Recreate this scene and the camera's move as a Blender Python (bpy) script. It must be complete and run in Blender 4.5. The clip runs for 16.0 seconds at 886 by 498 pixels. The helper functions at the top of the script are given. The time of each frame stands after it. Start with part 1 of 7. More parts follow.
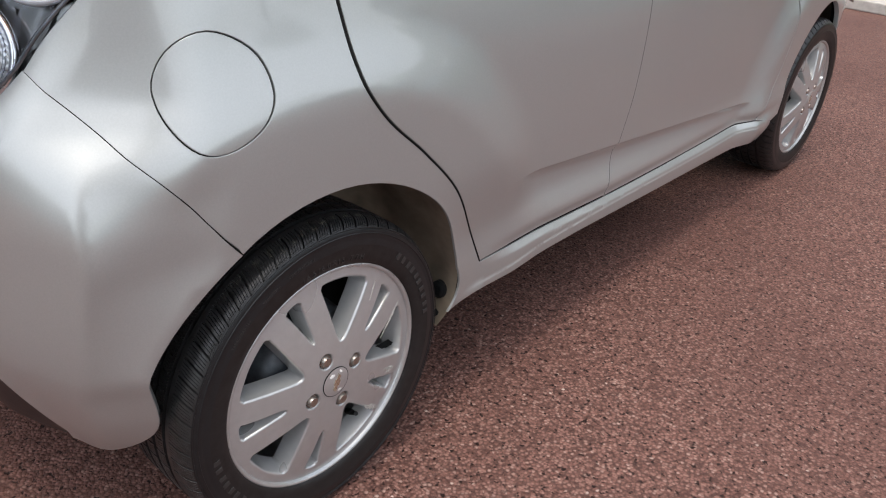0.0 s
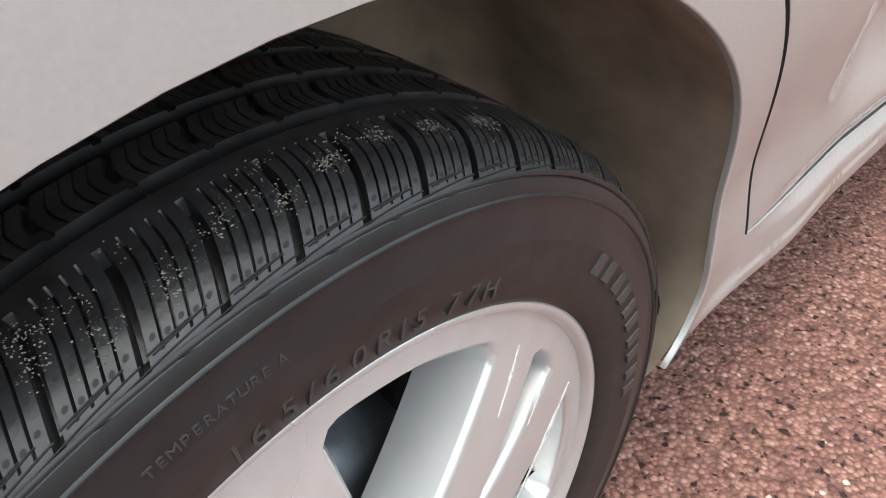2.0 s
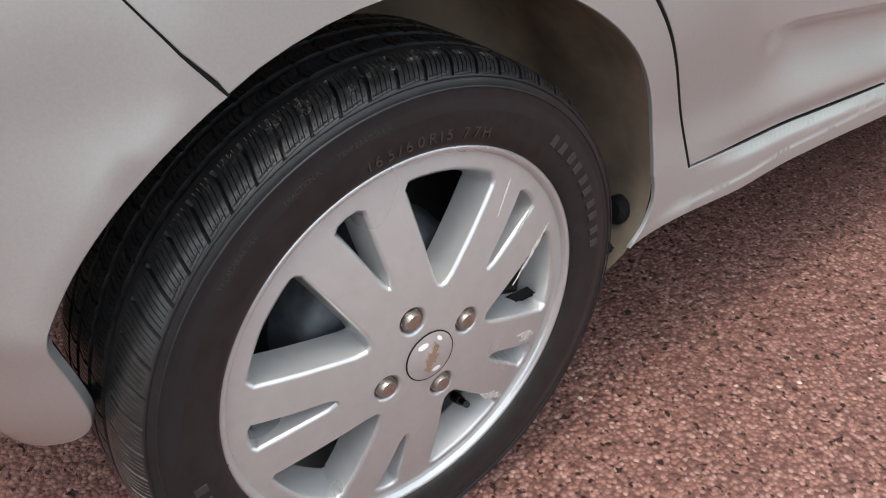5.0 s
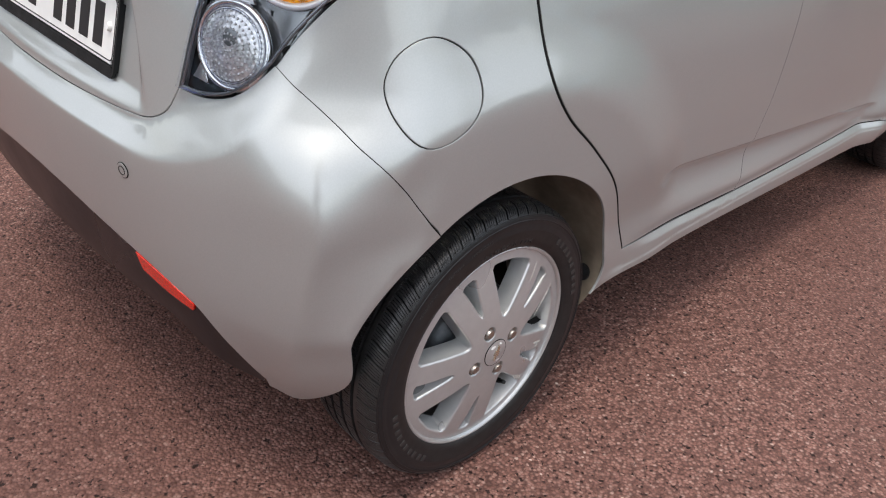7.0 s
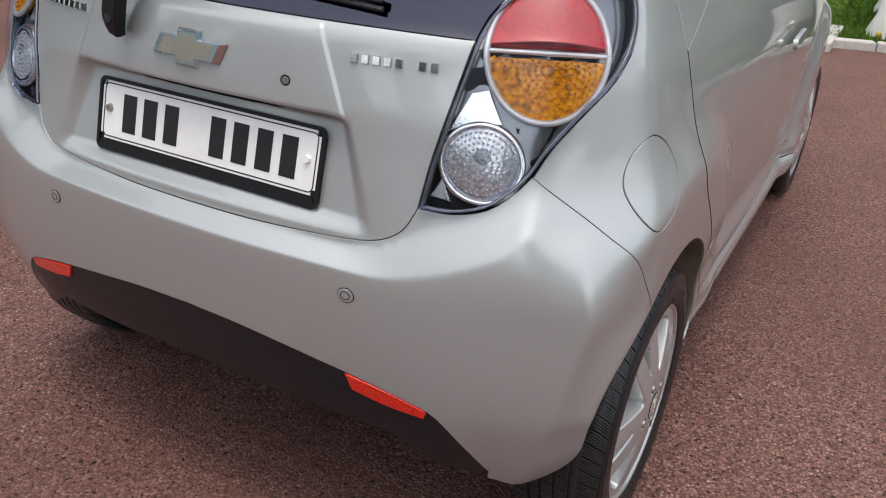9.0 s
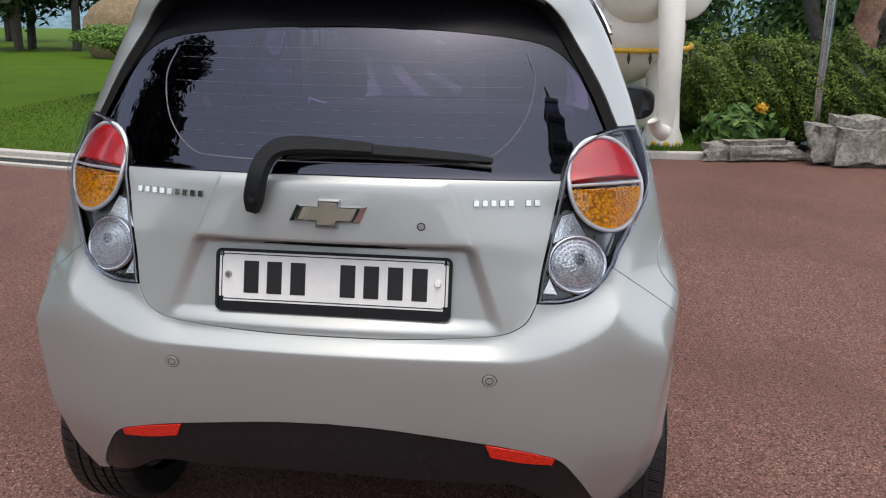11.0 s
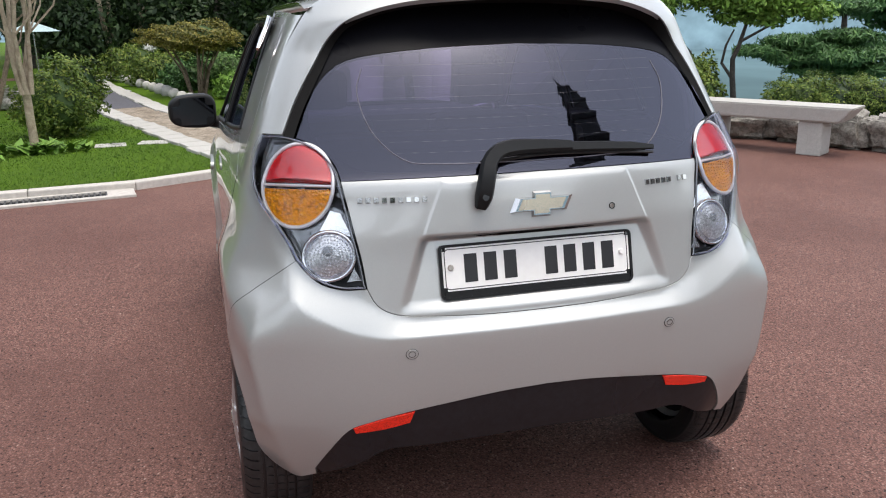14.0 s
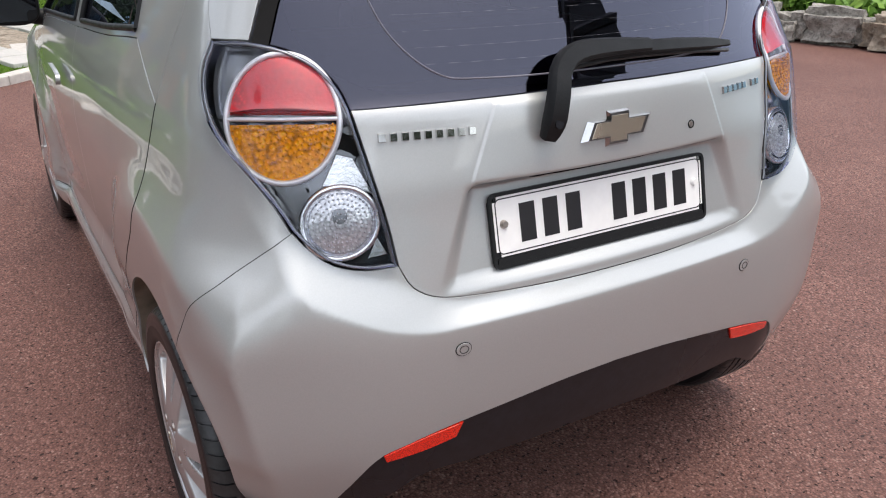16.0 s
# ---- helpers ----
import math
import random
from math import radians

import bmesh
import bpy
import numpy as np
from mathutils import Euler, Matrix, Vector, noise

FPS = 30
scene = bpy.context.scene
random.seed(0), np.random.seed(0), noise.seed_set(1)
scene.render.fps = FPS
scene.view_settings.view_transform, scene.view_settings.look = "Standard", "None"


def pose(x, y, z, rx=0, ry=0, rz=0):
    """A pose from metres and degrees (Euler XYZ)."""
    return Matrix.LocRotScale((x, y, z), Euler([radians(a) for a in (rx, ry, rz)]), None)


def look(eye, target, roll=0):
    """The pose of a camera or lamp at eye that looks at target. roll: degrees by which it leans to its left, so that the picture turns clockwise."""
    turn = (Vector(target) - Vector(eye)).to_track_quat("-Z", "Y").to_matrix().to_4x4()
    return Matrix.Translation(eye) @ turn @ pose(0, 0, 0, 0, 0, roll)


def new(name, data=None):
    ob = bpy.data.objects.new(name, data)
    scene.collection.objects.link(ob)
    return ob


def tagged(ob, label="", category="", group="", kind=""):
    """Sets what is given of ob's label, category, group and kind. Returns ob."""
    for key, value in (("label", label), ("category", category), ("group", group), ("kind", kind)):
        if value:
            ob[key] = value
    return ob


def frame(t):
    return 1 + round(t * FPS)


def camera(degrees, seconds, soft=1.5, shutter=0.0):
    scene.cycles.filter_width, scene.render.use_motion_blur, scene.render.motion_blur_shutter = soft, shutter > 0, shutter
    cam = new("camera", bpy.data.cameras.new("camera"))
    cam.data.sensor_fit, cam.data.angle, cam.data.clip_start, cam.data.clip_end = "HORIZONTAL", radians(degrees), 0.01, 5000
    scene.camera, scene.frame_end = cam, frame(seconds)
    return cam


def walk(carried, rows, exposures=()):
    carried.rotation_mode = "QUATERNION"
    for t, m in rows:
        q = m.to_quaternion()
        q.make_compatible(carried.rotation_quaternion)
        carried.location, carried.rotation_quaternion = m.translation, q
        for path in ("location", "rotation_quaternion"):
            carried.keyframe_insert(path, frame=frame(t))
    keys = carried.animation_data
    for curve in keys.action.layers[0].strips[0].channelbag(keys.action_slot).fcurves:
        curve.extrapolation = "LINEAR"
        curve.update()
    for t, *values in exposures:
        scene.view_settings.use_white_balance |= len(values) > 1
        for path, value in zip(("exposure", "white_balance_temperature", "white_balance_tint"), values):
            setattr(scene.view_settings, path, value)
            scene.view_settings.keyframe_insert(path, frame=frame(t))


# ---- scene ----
cam = camera(56.6, 16.0, soft=1.1)
ROWS = [
    (0.0, 1.6293, -0.7718, 1.1721, 38.72, -28.60, 4.13),
    (0.5, 1.4825, -0.4865, 1.1218, 38.22, -30.94, 3.26),
    (1.0, 1.2913, -0.3076, 0.9642, 34.27, -34.85, 4.51),
    (1.5, 1.0297, -0.1646, 0.7683, 33.51, -35.67, 4.42),
    (2.0, 0.9357, -0.1434, 0.7167, 39.87, -37.06, 4.53),
    (2.5, 0.9277, -0.1559, 0.7192, 44.99, -37.68, 2.59),
    (3.0, 0.9873, -0.1803, 0.7198, 48.32, -36.52, 0.39),
    (3.5, 1.0624, -0.2185, 0.7187, 50.73, -35.41, -0.31),
    (4.0, 1.1366, -0.2590, 0.7319, 52.41, -34.82, -0.67),
    (6.5, 1.4789, -0.7867, 1.1260, 44.70, -31.24, 5.33),
    (7.0, 1.5534, -0.9688, 1.2463, 43.40, -31.30, 5.35),
    (7.5, 1.6040, -1.0678, 1.2622, 42.98, -31.42, 6.22),
    (8.0, 1.4728, -1.2635, 1.2830, 36.14, -30.46, 5.56),
    (8.5, 1.3196, -1.4093, 1.2860, 34.67, -29.42, 5.16),
    (9.0, 1.0543, -1.4529, 1.2888, 27.94, -25.66, 3.50),
    (9.5, 0.8818, -1.5630, 1.3114, 22.06, -22.84, 3.39),
    (10.0, 0.7445, -1.7994, 1.3415, 15.65, -18.83, 2.59),
    (12.5, -0.1641, -2.1952, 1.4067, -5.15, -15.01, -0.74),
    (13.0, -0.4004, -2.1108, 1.4150, -10.28, -15.35, -1.51),
    (13.5, -0.6015, -2.1909, 1.4017, -13.12, -15.62, -1.31),
    (14.0, -0.8001, -2.3095, 1.4270, -15.96, -15.88, -0.78),
    (14.5, -0.8618, -2.1666, 1.3916, -21.02, -17.09, 0.01),
    (15.0, -0.8909, -1.9327, 1.3924, -23.83, -18.77, -0.07),
    (15.5, -0.9685, -1.7458, 1.3677, -26.37, -21.04, 0.20),
    (16.0, -1.0311, -1.5493, 1.3679, -30.36, -23.57, 0.13),
]
walk(cam, [(t, Matrix.Translation((x, y, z)) @ pose(0, 0, 0, 0, 0, yaw) @ pose(0, 0, 0, 90 + pitch) @ pose(0, 0, 0, 0, 0, roll)) for t, x, y, z, yaw, pitch, roll in ROWS],
     [(0.0, 0.36, 7000, 9), (0.5, 0.42, 7000, 8), (1.0, 0.86, 7000, 10), (1.6, 1.15, 7000, 5), (2.5, 1.72, 7000, 3), (3.2, 1.64, 7000, 4), (4.0, 1.32, 7000, 6), (6.5, 0.5, 7000, 8), (8.0, 0.38, 7000, 10),
      (10.0, 0.14, 7000, 9), (12.5, 0.24, 7000, 10), (14.5, 0.52, 7000, 10), (16.0, 0.56, 7000, 11)])

# ---- light: a bright, thinly overcast sky with a soft sun ----
world = bpy.data.worlds.new("sky")
scene.world = world
world.use_nodes = True
_n = world.node_tree.nodes
_n.clear()
_sky = _n.new("ShaderNodeTexSky")
_sky.sky_type, _sky.sun_disc = "NISHITA", False
_sky.sun_elevation, _sky.sun_rotation = radians(77), radians(156)
_sky.air_density, _sky.dust_density, _sky.ozone_density = 1.0, 2.0, 1.0
_hsv = _n.new("ShaderNodeHueSaturation")
_hsv.inputs["Saturation"].default_value = 0.5
_bg = _n.new("ShaderNodeBackground")
_bg.inputs["Strength"].default_value = 0.30
_wo = _n.new("ShaderNodeOutputWorld")
world.node_tree.links.new(_sky.outputs[0], _hsv.inputs["Color"])
world.node_tree.links.new(_hsv.outputs[0], _bg.inputs[0])
world.node_tree.links.new(_bg.outputs[0], _wo.inputs[0])

_sun = bpy.data.lights.new("sun", "SUN")
_sun.energy, _sun.angle, _sun.color = 0.65, radians(12), (1.0, 0.96, 0.9)
sun = new("sun", _sun)
sun.matrix_world = look((1.6, -3.6, 18.0), (0, 0, 0))

# ---- materials ----
class Nodes:
    def __init__(self, name):
        self.m = bpy.data.materials.new(name)
        self.m.use_nodes = True
        self.t = self.m.node_tree
        self.b = self.t.nodes["Principled BSDF"]

    def add(self, kind, **inputs):
        n = self.t.nodes.new("ShaderNode" + kind)
        for k, v in inputs.items():
            n.inputs[k.replace("_", " ")].default_value = v
        return n

    def link(self, a, b):
        self.t.links.new(a, b)

    def coord(self, space="Object", scale=(1, 1, 1)):
        c, m = self.add("TexCoord"), self.add("Mapping", Scale=scale)
        self.link(c.outputs[space], m.inputs[0])
        return m.outputs[0]

    def noise(self, vec, scale, detail=4, rough=0.55, dist=0.0):
        n = self.add("TexNoise", Scale=scale, Detail=detail, Roughness=rough, Distortion=dist)
        self.link(vec, n.inputs["Vector"])
        return n.outputs["Fac"]

    def ramp(self, fac, stops):
        r = self.add("ValToRGB")
        e = r.color_ramp.elements
        while len(e) < len(stops):
            e.new(0.5)
        for el, (p, c) in zip(e, stops):
            el.position, el.color = p, (*c, 1) if len(c) == 3 else c
        self.link(fac, r.inputs[0])
        return r.outputs[0]

    def mix(self, fac, a, b, kind="MIX"):
        n = self.t.nodes.new("ShaderNodeMix")
        n.data_type, n.blend_type = "RGBA", kind
        for k, v in ((0, fac), (6, a), (7, b)):
            if hasattr(v, "is_linked"):
                self.link(v, n.inputs[k])
            else:
                n.inputs[k].default_value = (*v, 1) if isinstance(v, tuple) else v
        return n.outputs[2]

    def bump(self, height, strength=0.3, distance=0.01):
        n = self.add("Bump", Strength=strength, Distance=distance)
        self.link(height, n.inputs["Height"])
        self.link(n.outputs[0], self.b.inputs["Normal"])
        return n

    def set(self, **inputs):
        for k, v in inputs.items():
            s = self.b.inputs[k.replace("_", " ")]
            if hasattr(v, "is_linked"):
                self.link(v, s)
            else:
                s.default_value = (*v, 1) if isinstance(v, tuple) and len(v) == 3 else v
        return self.m


def plain(name, col, rough=0.5, metal=0.0, vary=0.12, scale=40.0, bump=0.0, coat=0.0, space="Object"):
    """A surface of one colour with grain and blotches."""
    n = Nodes(name)
    v = n.coord(space)
    f, g = n.noise(v, scale), n.noise(v, scale * 0.12, 2)
    lo, hi = tuple(c * (1 - vary) for c in col), tuple(min(1, c * (1 + vary)) for c in col)
    c = n.ramp(f, [(0.3, lo), (0.7, hi)])
    c = n.mix(n.ramp(g, [(0.4, (0, 0, 0)), (0.7, (0.25, 0.25, 0.25))]), c, tuple(x * 0.8 for x in col))
    r = n.ramp(g, [(0.3, (max(0, rough - 0.06),) * 3), (0.7, (min(1, rough + 0.06),) * 3)])
    if bump:
        n.bump(f, bump, 0.004)
    return n.set(Base_Color=c, Roughness=r, Metallic=metal, Coat_Weight=coat)


def asphalt_mat():
    n = Nodes("red_asphalt")
    v = n.coord()
    vor = n.add("TexVoronoi", Scale=150.0)
    n.link(v, vor.inputs["Vector"])
    big = n.noise(v, 0.7, 3)
    mid = n.noise(v, 9, 5)
    stone = n.ramp(vor.outputs["Color"], [(0.05, (0.085, 0.040, 0.032)), (0.4, (0.19, 0.090, 0.072)), (0.75, (0.30, 0.160, 0.130)), (0.94, (0.40, 0.26, 0.22)), (0.995, (0.66, 0.52, 0.45))])
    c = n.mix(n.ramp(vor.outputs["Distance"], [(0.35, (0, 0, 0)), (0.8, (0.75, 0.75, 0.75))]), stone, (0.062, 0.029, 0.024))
    c = n.mix(n.ramp(mid, [(0.35, (0, 0, 0)), (0.75, (0.25, 0.25, 0.25))]), c, (0.085, 0.04, 0.033))
    c = n.mix(n.ramp(big, [(0.42, (0, 0, 0)), (0.62, (0.45, 0.45, 0.45))]), c, (0.095, 0.043, 0.035))
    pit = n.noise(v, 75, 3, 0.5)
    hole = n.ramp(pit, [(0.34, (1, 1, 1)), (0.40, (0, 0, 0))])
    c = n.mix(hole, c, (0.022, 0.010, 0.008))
    hgt = n.mix(0.35, vor.outputs["Distance"], hole)
    b = n.bump(hgt, 0.9, 0.005)
    b.invert = True
    n.b.inputs["Specular IOR Level"].default_value = 0.25
    return n.set(Base_Color=c, Roughness=n.ramp(vor.outputs["Color"], [(0, (0.55,) * 3), (1, (0.85,) * 3)]))


def paint_mat():
    n = Nodes("silver_paint")
    v = n.coord()
    fl = n.noise(v, 420.0, 2)
    dust = n.noise(v, 3.5, 5)
    c = n.ramp(fl, [(0.3, (0.44, 0.458, 0.452)), (0.7, (0.47, 0.488, 0.482))])
    r = n.ramp(dust, [(0.35, (0.39,) * 3), (0.75, (0.45,) * 3)])
    n.b.inputs["Coat Roughness"].default_value = 0.04
    return n.set(Base_Color=c, Metallic=0.54, Roughness=r, Coat_Weight=1.0)


def glass_mat(name, tint, clear, rough=0.0):
    """Thin pane: part mirror, part tinted see-through."""
    n = Nodes(name)
    out = n.t.nodes["Material Output"]
    tr, gl, mx = n.add("BsdfTransparent"), n.add("BsdfGlossy"), n.add("MixShader")
    fr = n.add("Fresnel", IOR=clear)
    tr.inputs["Color"].default_value = (*tint, 1)
    gl.inputs["Roughness"].default_value = rough
    gl.inputs["Color"].default_value = (0.76, 0.79, 1.0, 1)
    n.link(fr.outputs[0], mx.inputs[0])
    n.link(tr.outputs[0], mx.inputs[1])
    n.link(gl.outputs[0], mx.inputs[2])
    n.link(mx.outputs[0], out.inputs[0])
    return n.m


def lens_mat(name, col, scale, swirl=0.7, metal=0.0, dark=0.45):
    n = Nodes(name)
    v = n.coord()
    vor = n.add("TexVoronoi", Scale=scale)
    n.link(v, vor.inputs["Vector"])
    c = n.ramp(vor.outputs["Distance"], [(0.0, tuple(min(1, k * 1.5) for k in col)), (0.45, col), (0.85, tuple(k * dark for k in col))])
    n.bump(vor.outputs["Distance"], swirl, 0.004)
    return n.set(Base_Color=c, Roughness=0.16, Metallic=metal, Coat_Weight=1.0, Coat_Roughness=0.02)


def grass_mat():
    n = Nodes("lawn_grass")
    v = n.coord()
    f, g = n.noise(v, 90, 3), n.noise(v, 0.9, 4)
    c = n.ramp(f, [(0.3, (0.032, 0.074, 0.006)), (0.7, (0.084, 0.162, 0.012))])
    c = n.mix(n.ramp(g, [(0.35, (0, 0, 0)), (0.7, (0.5, 0.5, 0.5))]), c, (0.100, 0.180, 0.010))
    n.bump(f, 0.8, 0.02)
    return n.set(Base_Color=c, Roughness=0.8)


def leaf_mat(name, dark, light, yellow=None):
    n = Nodes(name)
    g = n.add("NewGeometry")
    c = n.ramp(g.outputs["Random Per Island"], [(0.0, dark), (0.75, light), (1.0, yellow or light)])
    v = n.coord()
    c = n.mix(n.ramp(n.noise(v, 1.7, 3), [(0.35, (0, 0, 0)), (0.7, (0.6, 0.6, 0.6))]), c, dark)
    n.b.inputs["Subsurface Weight"].default_value = 0.0
    return n.set(Base_Color=c, Roughness=0.55, Specular_IOR_Level=0.3)


def stone_mat(name, a, b, crack=0.5):
    n = Nodes(name)
    v = n.coord()
    f, g = n.noise(v, 5, 8, 0.65, 1.2), n.noise(v, 26, 6, 0.7)
    c = n.ramp(f, [(0.3, a), (0.55, b), (0.75, tuple(min(1, x * 1.35) for x in b))])
    c = n.mix(n.ramp(g, [(0.45, (0, 0, 0)), (0.62, (crack,) * 3)]), c, tuple(x * 0.45 for x in a))
    n.bump(n.mix(0.5, f, g), 0.9, 0.05)
    return n.set(Base_Color=c, Roughness=0.85)


M = dict(
    badge=plain("chromed_plastic", (0.60, 0.60, 0.60), 0.12, 1.0, 0.05),
    wire=plain("window_wire", (0.16, 0.155, 0.19), 0.6),
    dirt=plain("dried_mud", (0.20, 0.185, 0.15), 0.9, 0, 0.4, 300, 0.4),
    dimple=plain("dimple_shade", (0.006, 0.006, 0.006), 0.7),
    asphalt=asphalt_mat(), paint=paint_mat(), grass=grass_mat(),
    black_plastic=plain("black_plastic", (0.010, 0.011, 0.012), 0.5, 0, 0.2, 300, 0.08),
    skirt=plain("worn_black_plastic", (0.0095, 0.0105, 0.0135), 0.30, 0, 0.35, 60, 0.05),
    # underbody black, also painted in for shade in gaps and under the spoiler
    gap_dark=plain("underbody_and_shade_dark", (0.012, 0.012, 0.012), 0.8),
    liner=plain("wheel_liner_plastic", (0.25, 0.205, 0.155), 0.75, 0, 0.35, 14, 0.2),
    rubber=plain("tyre_rubber", (0.020, 0.0202, 0.021), 0.36, 0, 0.45, 90, 0.15),
    rubber_side=plain("tyre_sidewall", (0.0128, 0.0137, 0.0150), 0.36, 0, 0.2, 45, 0.05),
    rubber_brown=plain("tyre_sidewall_brown", (0.0175, 0.0160, 0.0160), 0.46, 0, 0.3, 60, 0.05),
    rubber_text=plain("tyre_lettering", (0.033, 0.032, 0.032), 0.45),
    alloy=plain("silver_alloy", (0.52, 0.53, 0.53), 0.32, 0.55, 0.04, 60, 0, 0.6),
    scuff=plain("scraped_alloy", (0.50, 0.49, 0.45), 0.75, 0.1, 0.3, 220, 0.6),
    steel=plain("bolt_steel", (0.42, 0.38, 0.34), 0.3, 0.9, 0.2, 120),
    drum=plain("brake_drum", (0.12, 0.135, 0.15), 0.5, 0.4, 0.5, 25, 0.2),
    rust=plain("rusty_steel", (0.16, 0.07, 0.035), 0.8, 0.2, 0.5, 60, 0.4),
    mirror=plain("dark_mirror", (0.10, 0.105, 0.115), 0.03, 1.0, 0.02),
    chrome=plain("chrome", (0.80, 0.80, 0.82), 0.07, 1.0, 0.03),
    gold=plain("gold_badge", (0.62, 0.55, 0.44), 0.26, 0.85, 0.03, 60),
    white_plate=plain("white_plate", (0.84, 0.84, 0.82), 0.38, 0, 0.03),
    ink=plain("black_ink", (0.012, 0.012, 0.014), 0.4),
    lamp_dark=plain("smoked_plastic", (0.03, 0.031, 0.034), 0.12, 0.3, 0.3, 20),
    lamp_body=plain("lamp_housing", (0.24, 0.25, 0.26), 0.22, 0.7, 0.25, 14),
    lamp_ring=plain("silver_lamp_ring", (0.78, 0.78, 0.79), 0.32, 0.35, 0.04),
    lamp_chrome=plain("lamp_reflector", (0.85, 0.86, 0.88), 0.22, 1.0, 0.06, 120, 0.1),
    red_lens=lens_mat("red_lens", (0.58, 0.010, 0.014), 170.0, 0.04, 0.0, 0.75),
    amber_lens=lens_mat("amber_lens", (1.0, 0.36, 0.002), 110.0, 0.5),
    clear_lens=lens_mat("clear_lens", (0.66, 0.67, 0.68), 160.0, 0.16, 0.55, 0.75),
    red_refl=lens_mat("red_reflector", (0.82, 0.020, 0.006), 420.0, 0.15),
    cover=glass_mat("clear_lamp_cover", (0.97, 0.98, 0.99), 1.28),
    glass=glass_mat("tinted_rear_glass", (0.135, 0.10, 0.215), 1.8),
    side_glass=glass_mat("tinted_side_glass", (0.10, 0.11, 0.11), 1.6),
    screen_glass=glass_mat("windscreen_glass", (0.75, 0.8, 0.82), 1.4),
    frit=plain("frit_and_reflection_black", (0.006, 0.006, 0.008), 0.3),
    fabric=plain("grey_seat_fabric", (0.05, 0.05, 0.055), 0.9, 0, 0.3, 80, 0.2),
    concrete=plain("pale_concrete", (0.50, 0.47, 0.43), 0.85, 0, 0.12, 25, 0.25),
    granite=plain("pale_granite", (0.46, 0.45, 0.42), 0.75, 0, 0.15, 130, 0.2),
    iron=plain("drain_iron", (0.10, 0.10, 0.10), 0.55, 0.6, 0.3, 60),
    rock=stone_mat("garden_rock", (0.17, 0.155, 0.13), (0.38, 0.36, 0.32), 0.65),
    rock_brown=stone_mat("brown_rock", (0.16, 0.12, 0.08), (0.38, 0.32, 0.25)),
    bark=stone_mat("tree_bark", (0.12, 0.085, 0.06), (0.24, 0.18, 0.13)),
    pale_bark=stone_mat("pale_bark", (0.26, 0.20, 0.14), (0.42, 0.35, 0.26), 0.25),
    dark_bark=stone_mat("dark_bark", (0.035, 0.03, 0.026), (0.075, 0.065, 0.055)),
    red_bark=stone_mat("red_pine_bark", (0.20, 0.085, 0.05), (0.36, 0.20, 0.14)),
    brick=plain("red_brick", (0.36, 0.14, 0.07), 0.85, 0, 0.3, 30, 0.3),
    tile=plain("dark_roof_tile", (0.10, 0.10, 0.115), 0.7, 0, 0.3, 30, 0.2),
    thatch=stone_mat("thatch", (0.16, 0.11, 0.06), (0.30, 0.22, 0.13)),
    statue=plain("white_statue_paint", (0.78, 0.76, 0.70), 0.5, 0, 0.06, 6, 0.1),
    yellow=plain("yellow_paint", (0.62, 0.36, 0.03), 0.5, 0, 0.15, 20),
    red_paint=plain("red_paint", (0.55, 0.02, 0.02), 0.4, 0, 0.15),
    blue=plain("blue_tarp", (0.03, 0.16, 0.55), 0.5, 0, 0.2, 8),
    hedge=leaf_mat("hedge_leaves", (0.040, 0.08, 0.011), (0.145, 0.215, 0.03), (0.24, 0.265, 0.055)),
    gold_leaf=leaf_mat("golden_shrub_leaves", (0.07, 0.075, 0.012), (0.20, 0.18, 0.03), (0.30, 0.24, 0.05)),
    pine=leaf_mat("pine_needles", (0.03, 0.085, 0.025), (0.08, 0.18, 0.05), (0.12, 0.24, 0.06)),
    leaf=leaf_mat("broad_leaves", (0.035, 0.085, 0.018), (0.10, 0.20, 0.045), (0.16, 0.27, 0.06)),
    lime=leaf_mat("light_leaves", (0.07, 0.15, 0.02), (0.17, 0.32, 0.05), (0.24, 0.38, 0.07)),
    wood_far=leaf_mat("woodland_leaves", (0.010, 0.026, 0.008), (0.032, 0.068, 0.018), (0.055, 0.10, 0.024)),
    olive=leaf_mat("olive_leaves", (0.045, 0.075, 0.012), (0.11, 0.155, 0.025), (0.17, 0.19, 0.04)),
    maple=leaf_mat("red_maple_leaves", (0.05, 0.012, 0.012), (0.12, 0.03, 0.025)),
    blade=leaf_mat("grass_blades", (0.040, 0.092, 0.006), (0.076, 0.154, 0.011), (0.125, 0.195, 0.02)),
    steel_pole=plain("steel_pole", (0.55, 0.55, 0.53), 0.22, 1.0, 0.08),
    # land, hills and towers: the distance haze is mixed into these colours
    earth=plain("hazy_green_land", (0.115, 0.185, 0.205), 0.95, 0, 0.3, 0.12),
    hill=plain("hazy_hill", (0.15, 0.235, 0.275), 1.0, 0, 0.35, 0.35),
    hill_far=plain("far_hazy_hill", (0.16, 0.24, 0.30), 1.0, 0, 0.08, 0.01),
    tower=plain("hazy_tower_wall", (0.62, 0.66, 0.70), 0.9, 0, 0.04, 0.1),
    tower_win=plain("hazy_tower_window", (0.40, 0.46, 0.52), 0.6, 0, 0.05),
    pagoda=stone_mat("dark_stone_pagoda", (0.09, 0.085, 0.085), (0.19, 0.18, 0.17)),
    white=plain("white_blossom", (0.8, 0.8, 0.76), 0.7, 0, 0.05),
)
